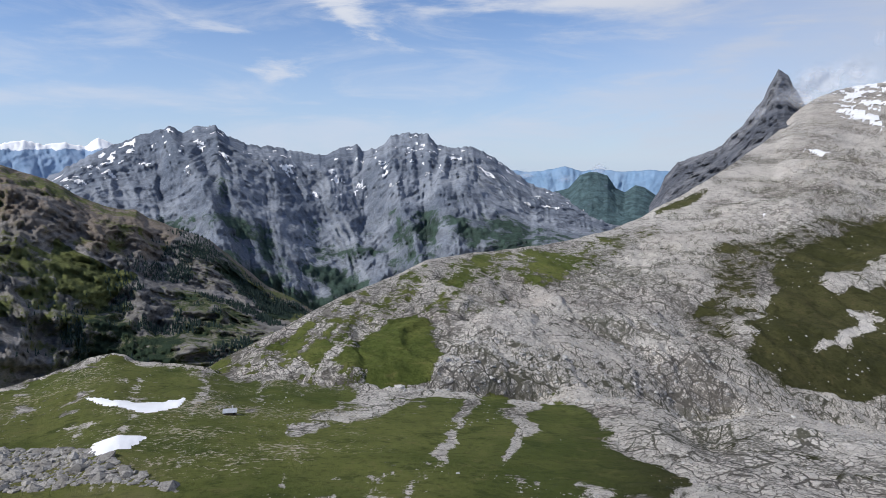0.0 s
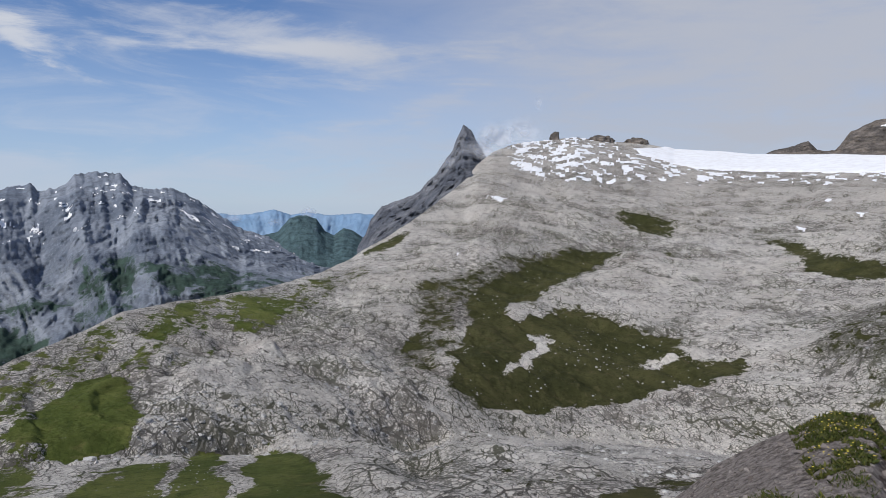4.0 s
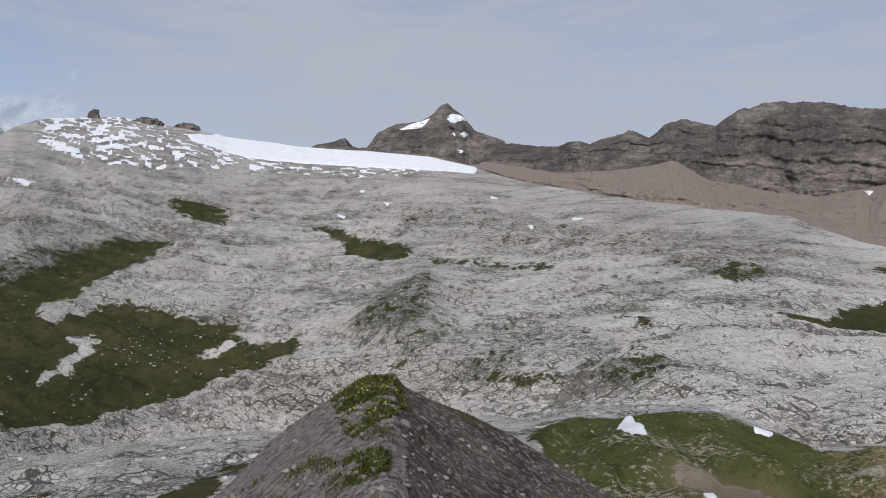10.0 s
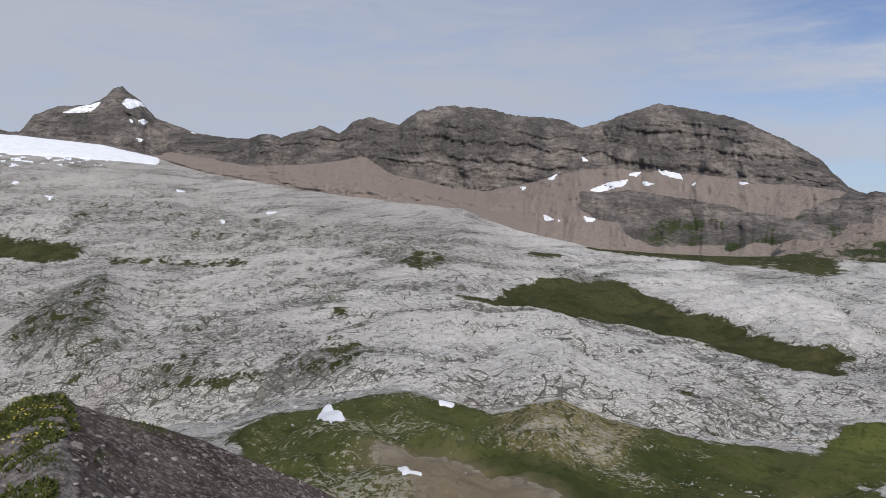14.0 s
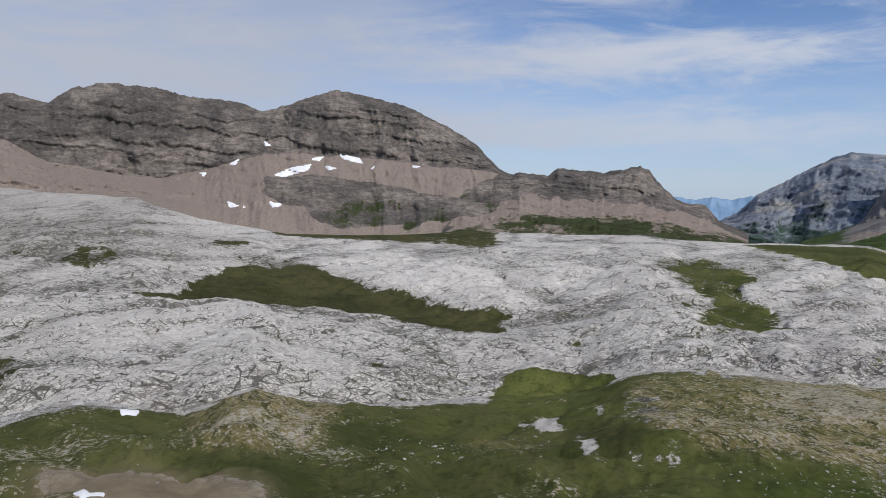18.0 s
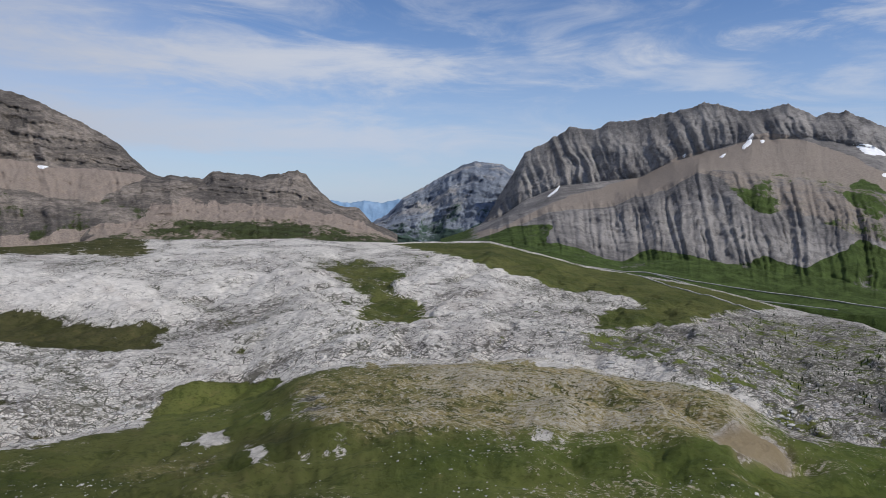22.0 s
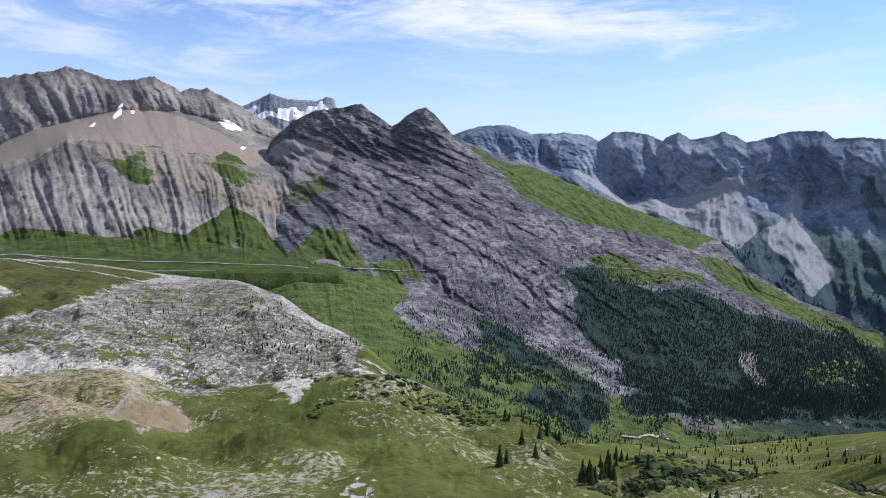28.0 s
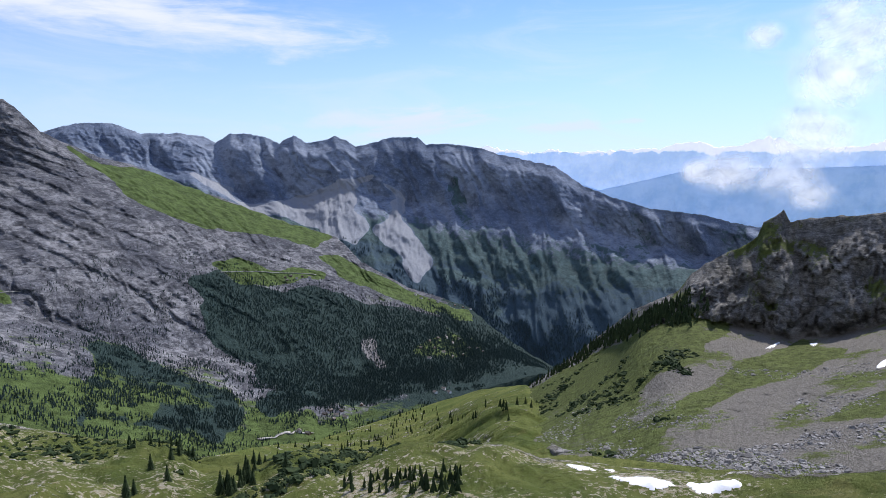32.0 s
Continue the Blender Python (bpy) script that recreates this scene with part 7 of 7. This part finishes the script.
KARST_NEAR = [(-8.0, 4.2), (66.0, 3.6), (130.0, 4.3), (175.0, 4.6), (175.0, 7.6), (60.0, 7.6), (-8.0, 6.5)]


def bare(p):
    b = np.degrees(np.arctan2(p[:, 0], p[:, 1]))
    b = np.where(b < -60, b + 360, b)
    j = np.clip(np.searchsorted(G.az, b), 0, len(G.az) - 1)
    rr = np.hypot(p[:, 0], p[:, 1])
    out = np.zeros(len(p), bool)
    for k in range(len(p)):
        i = np.searchsorted(gr[:, j[k]], rr[k])
        out[k] = G.grass[min(i, len(gr) - 1), j[k]] < 0.45
    return out


spots = scatter(G, KARST_NEAR, 6000, rng, bare)
many("limestone_blocks", "loose pale limestone blocks on the pavement", "rocks", ROCK_V, ROCK_F, spots, rng.gamma(2.0, 0.42, len(spots)) + 0.4, PALE_BLOCK, rng, 0.1, (0.5, 1.1), 0.16)
spots = scatter(G, [(-42.0, 3.0), (60.0, 3.0), (215.0, 3.0), (215.0, 3.95), (100.0, 3.95), (-42.0, 3.98)], 2600, rng, clumpy(0.16, 60.0, 31))
many("meadow_stones", "pale stones scattered in the meadow", "rocks", ROCK_V, ROCK_F, spots, rng.gamma(1.2, 0.16, len(spots)) + 0.12, PALE_BLOCK, rng, 0.1, (0.5, 1.0), 0.16)
spots = scatter(G, G_MEADOW_BOWL, 260, rng, clumpy(0.05, 60.0, 38))
many("bowl_stones", "pale stones lying in the bowl meadow", "rocks", ROCK_V, ROCK_F, spots, rng.gamma(1.5, 0.55, len(spots)) + 0.5, PALE_BLOCK, rng, 0.1, (0.5, 1.0), 0.16)
spots = scatter(G, AREA_STONES, 900, rng)
many("stream_stones", "grey stones along the stream bed", "rocks", ROCK_V, ROCK_F, spots, rng.gamma(1.5, 0.5, len(spots)) + 0.3, GREY_BLOCK, rng, 0.1, (0.5, 1.0), 0.16)
spots = scatter(NEAR, AREA_BOULDERS, 3500, rng, clumpy(-0.05, 30.0, 33))
many("scree_boulders", "grey boulders on the scree slope", "rocks", ROCK_V, ROCK_F, spots, rng.gamma(1.3, 0.32, len(spots)) + 0.15, GREY_BLOCK, rng, 0.1, (0.5, 1.0), 0.16)
spots = scatter(NEAR, [(226.0, 0.05), (252.0, 0.05), (252.0, 1.2), (240.0, 1.3), (230.0, 0.8)], 2600, rng, clumpy(0.02, 45.0, 34))
many("slope_stones", "grey stones strewn over turf and scree", "rocks", ROCK_V, ROCK_F, spots, rng.gamma(1.2, 0.22, len(spots)) + 0.15, GREY_BLOCK, rng, 0.1, (0.5, 1.0), 0.16)
spots = scatter(MOUND, [(30.0, 0.6), (85.0, 0.6), (85.0, 1.98), (30.0, 1.98)], 3200, rng)
many("mound_stones", "small stones lying on the brown mound", "rocks", ROCK_V, ROCK_F, spots, rng.gamma(1.1, 0.035, len(spots)) + 0.015, MOUND_STONE, rng, 0.1, (0.5, 1.0), 0.16)

# ---- plants on the mound ----
LEAF_V = [(-0.12, 0.0, 0.0), (0.12, 0.0, 0.0), (0.16, 0.25, 0.55), (-0.16, 0.25, 0.55), (0.0, 0.6, 0.9)]
LEAF_F = [(0, 1, 2), (0, 2, 3), (3, 2, 4)]
for outline, count in ((M_PLANTS_TOP, 15000), (M_PLANTS_LOW, 4000)):
    spots = scatter(MOUND, outline, count, rng, clumpy(-0.06, 1.1, 35))
    spots[:, 2] += 0.09 * fbm(spots[:, 0], spots[:, 1], 0 * spots[:, 0], 0.7, 3, 37) - 0.02
    many("cushion_plants", "low green plants growing on the mound", "plants", LEAF_V, LEAF_F, spots, rng.gamma(3.0, 0.020, len(spots)) + 0.03, CUSHION, rng, 0.5, (0.6, 1.2), 0.03)
tufts = []
for b, v, wide_by, count in ((47.9, 1.0, 0.5, 260), (50.3, 0.98, 0.6, 420), (49.2, 1.04, 0.4, 240), (62.3, 1.93, 1.0, 500), (51.2, 0.82, 0.5, 260), (58.6, 1.35, 0.3, 120), (46.4, 0.8, 0.4, 160), (54.8, 1.12, 0.7, 420), (44.6, 1.2, 0.3, 120)):
    tufts.append(np.stack(MOUND.at(rng.normal(b, wide_by, count), rng.normal(v, 0.045, count)), -1))
tufts = np.concatenate(tufts)
many("plant_tufts", "small green tufts rooted in the bare gravel", "plants", LEAF_V, LEAF_F, tufts, rng.gamma(3.0, 0.016, len(tufts)) + 0.025, CUSHION, rng, 0.5, (0.6, 1.2), 0.03)
spots = scatter(MOUND, M_PLANTS_TOP, 90, rng, clumpy(0.05, 1.5, 36))
spots[:, 2] += 0.16
many("yellow_flowers", "small yellow flowers among the plants", "flowers", ROCK_V, ROCK_F, spots, np.full(len(spots), 0.035), PETAL, rng, 0.0, (0.4, 0.6))

# ---- trees ----
wood("spruce_forest", "dense dark spruce forest on the slope", SLAB, S_FOREST, 14000, 11, (6, 10.5), clumpy(-0.22, 90.0, 81))
wood("lower_forest", "spruces filling the valley below the pasture", SLAB, S_FOREST_EAST, 4500, 19, (6, 10), clumpy(-0.4, 120.0, 88))
wood("gorge_trees", "spruces scattered over the gorge slopes", SLAB, [(186.0, 0.02), (212.0, 0.02), (212.0, 0.5), (200.0, 0.9), (190.0, 0.95), (184.0, 0.7)], 1800, 20, (4, 8), clumpy(0.08, 70.0, 89))
wood("forest_edge", "spruces thinning out above the valley forest", SLAB, [(184.0, 0.02), (226.0, 0.02), (226.0, 1.6), (208.0, 1.7), (198.0, 1.25), (190.0, 1.05), (184.0, 0.6)], 5000, 23, (5, 9), clumpy(0.10, 110.0, 94))
wood("valley_head_forest", "spruces covering the slope above the gorge", SLAB, [(214.0, 1.4), (227.0, 1.2), (227.0, 2.7), (218.0, 2.2)], 4000, 27, (6, 10), clumpy(-0.3, 110.0, 98))
wood("upper_spruces", "spruces straggling up the rocky slope", SLAB, [(188.0, 0.8), (208.0, 1.4), (206.0, 2.0), (196.0, 1.75), (186.0, 1.1)], 1500, 28, (4.5, 8), clumpy(0.10, 70.0, 99))
wood("gully_forest", "spruces growing between pale gullies", SLAB, S_FOREST_LOW, 3000, 12, (4.5, 8.5), clumpy(-0.02, 60.0, 82))
wood("ridge_forest", "dark spruces on the shaded ridge", DARK, D_SHADE_FOREST, 4000, 13, (4.5, 8), clumpy(0.0, 90.0, 83))
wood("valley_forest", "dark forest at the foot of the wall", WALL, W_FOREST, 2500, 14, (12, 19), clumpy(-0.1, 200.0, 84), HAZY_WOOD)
wood("slope_wood", "spruces on the slope below the crest", NEAR, AREA_SLOPE_WOOD, 700, 15, (5, 9), clumpy(-0.2, 60.0, 85), SPRUCE)
wood("valley_trees", "spruces scattered over the lower meadow", G, AREA_VALLEY_TREES, 260, 16, (5, 9), clumpy(0.12, 50.0, 86), SPRUCE)
wood("gully_trees", "spruces along the edge of the meadow", G, AREA_GULLY_TREES, 160, 17, (5, 10), None, SPRUCE)
wood("dwarf_pines", "dwarf pines in limestone cracks", G, AREA_BUSHES, 260, 18, (2.5, 5), clumpy(-0.05, 40.0, 87), SPRUCE)

rng = np.random.default_rng(25)
BUSH_V = np.concatenate([ROCK_V * 0.55, ROCK_V * 0.42 + (0.5, 0.1, 0.05), ROCK_V * 0.38 + (-0.4, 0.3, 0.0), ROCK_V * 0.35 + (0.1, -0.45, 0.12)])
BUSH_F = np.concatenate([ROCK_F + len(ROCK_V) * k for k in range(4)])
spots = scatter(G, [(176.0, 3.35), (222.0, 3.3), (222.0, 4.0), (176.0, 4.0)], 650, rng, clumpy(0.12, 70.0, 95))
many("green_shrubs", "low dark green shrubs scattered over the meadow", "shrubs", BUSH_V, BUSH_F, spots, rng.gamma(2.0, 0.7, len(spots)) + 0.6, SPRUCE, rng, 0.1, (0.6, 1.2), 0.10)
spots = scatter(NEAR, [(223.0, 0.1), (236.0, 0.1), (242.0, 1.2), (236.0, 1.8), (223.0, 1.9)], 700, rng, clumpy(0.10, 60.0, 96))
many("green_shrubs", "low dark green shrubs on the scree slope", "shrubs", BUSH_V, BUSH_F, spots, rng.gamma(2.0, 0.7, len(spots)) + 0.6, SPRUCE, rng, 0.1, (0.6, 1.2), 0.10)
wood("valley_spruces", "spruces in loose groups on the valley meadow", G, [(186.0, 3.5), (220.0, 3.3), (222.0, 4.4), (186.0, 4.6)], 140, 26, (3, 6), clumpy(0.22, 60.0, 97), SPRUCE)


def conifer():
    rng = np.random.default_rng(21)
    base = new("spruce_tree")
    bm = bmesh.new()
    bmesh.ops.create_cone(bm, cap_ends=True, segments=7, radius1=0.022, radius2=0.004, depth=0.95, matrix=Matrix.Translation((0, 0, 0.475)))
    part("trunk", bm, BARK, base)
    verts, faces = cone_tiers(11, 16, rng)
    part("crown", mesh_of("crown", verts, faces, SPRUCE), SPRUCE, base)
    return tagged(base, "dark green spruce standing in the meadow", "tree", group="spruces in the meadow")


tree = conifer()
rng = np.random.default_rng(22)
first = True
for land, spot_list, low, high in ((G, TREES_A, 5.5, 9.5), (G, TREES_B, 5, 9), (SLAB, TREES_C, 8, 14)):
    for b, v in spot_list:
        x, y, z = land.at(b, v)
        m = Matrix.LocRotScale((x, y, z - 0.3), Euler((0, 0, rng.uniform(0, 6.28))), None)
        size = rng.uniform(low, high)
        ob = tree if first else copy_thing(tree, m)
        first = False
        ob.matrix_basis = m @ Matrix.Diagonal((size, size, size, 1))


# ---- houses and tracks ----
def box(bm, sx, sy, sz, x=0, y=0, z=0):
    bmesh.ops.create_cube(bm, size=1.0, matrix=Matrix.LocRotScale((x, y, z + sz / 2), None, (sx, sy, sz)))


def house(label, wall_mat, roof_mat, w, d, h, group=""):
    base = new("house")
    bm = bmesh.new()
    box(bm, w, d, h)
    gable = [bm.verts.new((sx * w / 2, sy * d / 2, h)) for sx, sy in ((-1, -1), (1, -1), (1, 1), (-1, 1))]
    ends = [bm.verts.new((sx * w / 2, 0, h + d * 0.32)) for sx in (-1, 1)]
    bm.faces.new((gable[0], gable[3], ends[0]))
    bm.faces.new((gable[1], ends[1], gable[2]))
    bm.faces.new((gable[0], ends[0], ends[1], gable[1]))
    bm.faces.new((gable[2], ends[1], ends[0], gable[3]))
    part("wall", bm, wall_mat, base)
    bm = bmesh.new()
    for s in (-1, 1):
        slope = math.atan2(d * 0.32, d / 2)
        bmesh.ops.create_cube(bm, size=1.0, matrix=Matrix.Translation((0, s * d * 0.27, h + d * 0.155)) @ Matrix.Rotation(-s * slope, 4, "X") @ Matrix.Diagonal((w + 0.9, d * 0.66, 0.22, 1)))
    part("roof", bm, roof_mat, base)
    bm = bmesh.new()
    box(bm, 0.7, 0.7, 1.6, w * 0.2, d * 0.12, h + d * 0.24)
    part("chimney", bm, LIME_WALL, base)
    bm = bmesh.new()
    box(bm, 1.0, 0.12, min(2.0, h * 0.8), -w * 0.2, -d / 2 - 0.03, 0)
    part("door", bm, LOG_WALL, base)
    for k in (-1, 1):
        bm = bmesh.new()
        box(bm, 1.0, 0.1, 0.9, k * w * 0.28 + 0.4, -d / 2 - 0.03, h * 0.5)
        part("window", bm, DARK_GLASS, base)
    return tagged(base, label, "house", group)


rng = np.random.default_rng(24)
kinds = [house("small timber chalet with a slate roof", LOG_WALL, SLATE_ROOF, 10, 8, 5.0, "chalets in the valley"), house("whitewashed chalet with a brown roof", LIME_WALL, SLATE_ROOF, 11, 9, 5.5, "chalets in the valley")]
used = [False, False]
for land, spot_list in ((SLAB, HAMLET_PASTURE), (SLAB, HAMLET_TERRACE), (SLAB, HAMLET_CREST), (SLAB, HAMLET_VALLEY), (SLAB, ROADHOUSE)):
    for b, v in spot_list:
        k = int(rng.integers(0, 2))
        x, y, z = land.at(b, v)
        m = Matrix.LocRotScale((x, y, z - 1.2), Euler((0, 0, rng.uniform(0, 6.28))), None)
        ob = copy_thing(kinds[k], m) if used[k] else kinds[k]
        used[k] = True
        ob.matrix_basis = m
hut = house("small stone hut with a grey sheet roof", LOG_WALL, TIN_ROOF, 5.6, 4.0, 2.0)
x, y, z = G.at(*HUT_SPOT[0])
hut.matrix_basis = Matrix.LocRotScale((x, y, z - 0.3), Euler((0, 0, radians(12))), None)


def track(label, land, points, width, lift=1.0):
    """A gravel ribbon laid on the land along a line of (bearing, ring)."""
    p = np.array(points)
    k = np.linspace(0, len(p) - 1, len(p) * 14)
    b, v = np.interp(k, np.arange(len(p)), p[:, 0]), np.interp(k, np.arange(len(p)), p[:, 1])
    x, y, z = land.at(b, v)
    d = np.gradient(np.stack([x, y], -1), axis=0)
    d /= np.linalg.norm(d, axis=1)[:, None] + 1e-9
    wob = width * (1 + 0.3 * np.sin(k * 5.1) + 0.2 * np.sin(k * 11.7))
    a = np.stack([x - d[:, 1] * wob / 2, y + d[:, 0] * wob / 2, z + lift], -1)
    c = np.stack([x + d[:, 1] * wob / 2, y - d[:, 0] * wob / 2, z + lift], -1)
    low = (a + c) / 2 - (0, 0, lift + 1.5)
    n = len(k)
    verts = np.concatenate([a, c, low])
    faces = [(i, i + 1, n + i + 1, n + i) for i in range(n - 1)] + [(n + i, n + i + 1, 2 * n + i + 1, 2 * n + i) for i in range(n - 1)] + [(2 * n + i, 2 * n + i + 1, i + 1, i) for i in range(n - 1)]
    return tagged(new("gravel_track", mesh_of("gravel_track", verts, faces, GRAVEL, True)), label, "road", kind="structure")


track("pale gravel road crossing the slope", SHALE, TRACK_ROAD, 9.0, 2.0)
track("pale gravel road under the slabs", SLAB, TRACK_SLAB, 8.0, 2.0)
track("narrow gravel path over the plain", G, TRACK_PLAIN, 5.0, 1.5)
track("gravel stream bank beside the road", SHALE, TRACK_BANK, 5.0, 2.0)
track("pale road between the valley houses", SLAB, TRACK_VALLEY, 8.0, 2.0)
track("gravel road along the green terrace", SLAB, TRACK_TERRACE, 8.0, 2.0)


# ---- clouds that hang before the mountains ----
def cloud_material():
    m, t = material("cloud_vapour")
    p = place(t)
    n = grain(t, p, 0.0045, 9.0, 0.62, 0.5)
    thick = maths(t, "MULTIPLY_ADD", maths(t, "SUBTRACT", n, 0.5), 3.4, mask(t, "vapour"))
    fac = maths(t, "MULTIPLY", ramp(t, thick, 0.05, 1.4, 0.0, 0.46), ramp(t, mask(t, "vapour"), 0.0, 0.5))
    body = node(t, "ShaderNodeMixShader", {0: 0.5, 1: node(t, "ShaderNodeBsdfDiffuse", {"Color": (0.96, 0.97, 1.0, 1)}).outputs[0], 2: node(t, "ShaderNodeBsdfTranslucent", {"Color": (0.96, 0.97, 1.0, 1)}).outputs[0]})
    mix = node(t, "ShaderNodeMixShader", {0: fac, 1: node(t, "ShaderNodeBsdfTransparent").outputs[0], 2: body.outputs[0]})
    node(t, "ShaderNodeOutputMaterial", {"Surface": mix.outputs[0]})
    return m


VAPOUR = cloud_material()


def cloud(label, lobes, distance, seed, strength=1.0):
    """Layers of thin vapour; lobes are (bearing, slope, half width, half height)."""
    q = np.array(lobes)
    az = np.arange((q[:, 0] - q[:, 2]).min() - 1, (q[:, 0] + q[:, 2]).max() + 1, 0.25)
    el = np.arange((q[:, 1] - q[:, 3]).min() - 1, (q[:, 1] + q[:, 3]).max() + 1, 0.25)
    base = new("cloud")
    for layer in range(3):
        aa, ee = np.meshgrid(az, el)
        d = np.zeros(aa.shape)
        for b, e, w, h in lobes:
            d = np.maximum(d, 1 - np.sqrt(((aa - b) / w) ** 2 + ((ee - e) / h) ** 2))
        r = distance + 90 * layer + 80 * fbm(aa * 30, ee * 30, 0 * aa, 60.0, 4, seed + layer)
        x, y = polar(az, r)
        z = r * np.tan(np.radians(ee))
        ob = sheet("vapour", x, y, z, {"vapour": np.clip(d * strength, 0, 1)}, VAPOUR, None, base)
        ob.visible_shadow = False
    return tagged(base, label, "cloud")


cloud("thin white cloud wisp drifting round the horn", [(26.6, 4.2, 2.5, 1.7), (25.0, 3.2, 1.9, 0.9), (28.5, 5.4, 2.9, 1.5), (30.3, 5.6, 2.5, 1.7), (31.6, 8.0, 0.5, 1.0)], 3000.0, 91, 0.85)
cloud("tall white cloud rising over the far valley", [(245.3, -0.3, 3.8, 2.5), (241.4, 0.0, 3.8, 2.1), (238.9, -0.0, 1.7, 1.3), (246.9, 3.0, 4.6, 3.8), (247.7, 6.9, 4.6, 4.2), (249.2, 9.9, 4.6, 3.8), (243.1, 9.9, 2.1, 1.5), (246.8, -1.5, 2.5, 1.7)], 2600.0, 92)
cloud("small white cloud above the distant hills", [(12.5, -0.9, 0.9, 0.6), (9.8, -1.7, 1.7, 0.5), (6.4, -1.4, 1.7, 0.6)], 4700.0, 93)


# ---- crags on the edge of the plateau ----
def crag(width, height, seed):
    bm = bmesh.new()
    bmesh.ops.create_icosphere(bm, subdivisions=4, radius=1.0)
    for v in bm.verts:
        p = v.co.copy()
        k = 1 + 0.35 * noise.fractal(p * 1.6 + Vector((seed, 0, 0)), 1.0, 2.0, 5)
        v.co = Vector((p.x * width * k, p.y * width * 0.7 * k, p.z * height * k))
    for f in bm.faces:
        f.smooth = True
    me = bpy.data.meshes.new("crag")
    bm.to_mesh(me)
    bm.free()
    for key in ("grass", "scree", "wood"):
        me.attributes.new(key, "FLOAT", "POINT")
    me.materials.append(BANDED_ROCK)
    return tagged(new("crag", me), "dark rock tower on the snowy plateau edge", "rock", "crags on the plateau")


for (b, v), w, h, k in zip(CRAGS, (26, 62, 55, 40), (42, 26, 24, 30), range(4)):
    x, y, z = G.at(b, 9.95)
    crag(w, h, 3.7 * k).matrix_basis = Matrix.LocRotScale((x, y, z - h * 0.05), Euler((0, 0, radians(-b))), None)
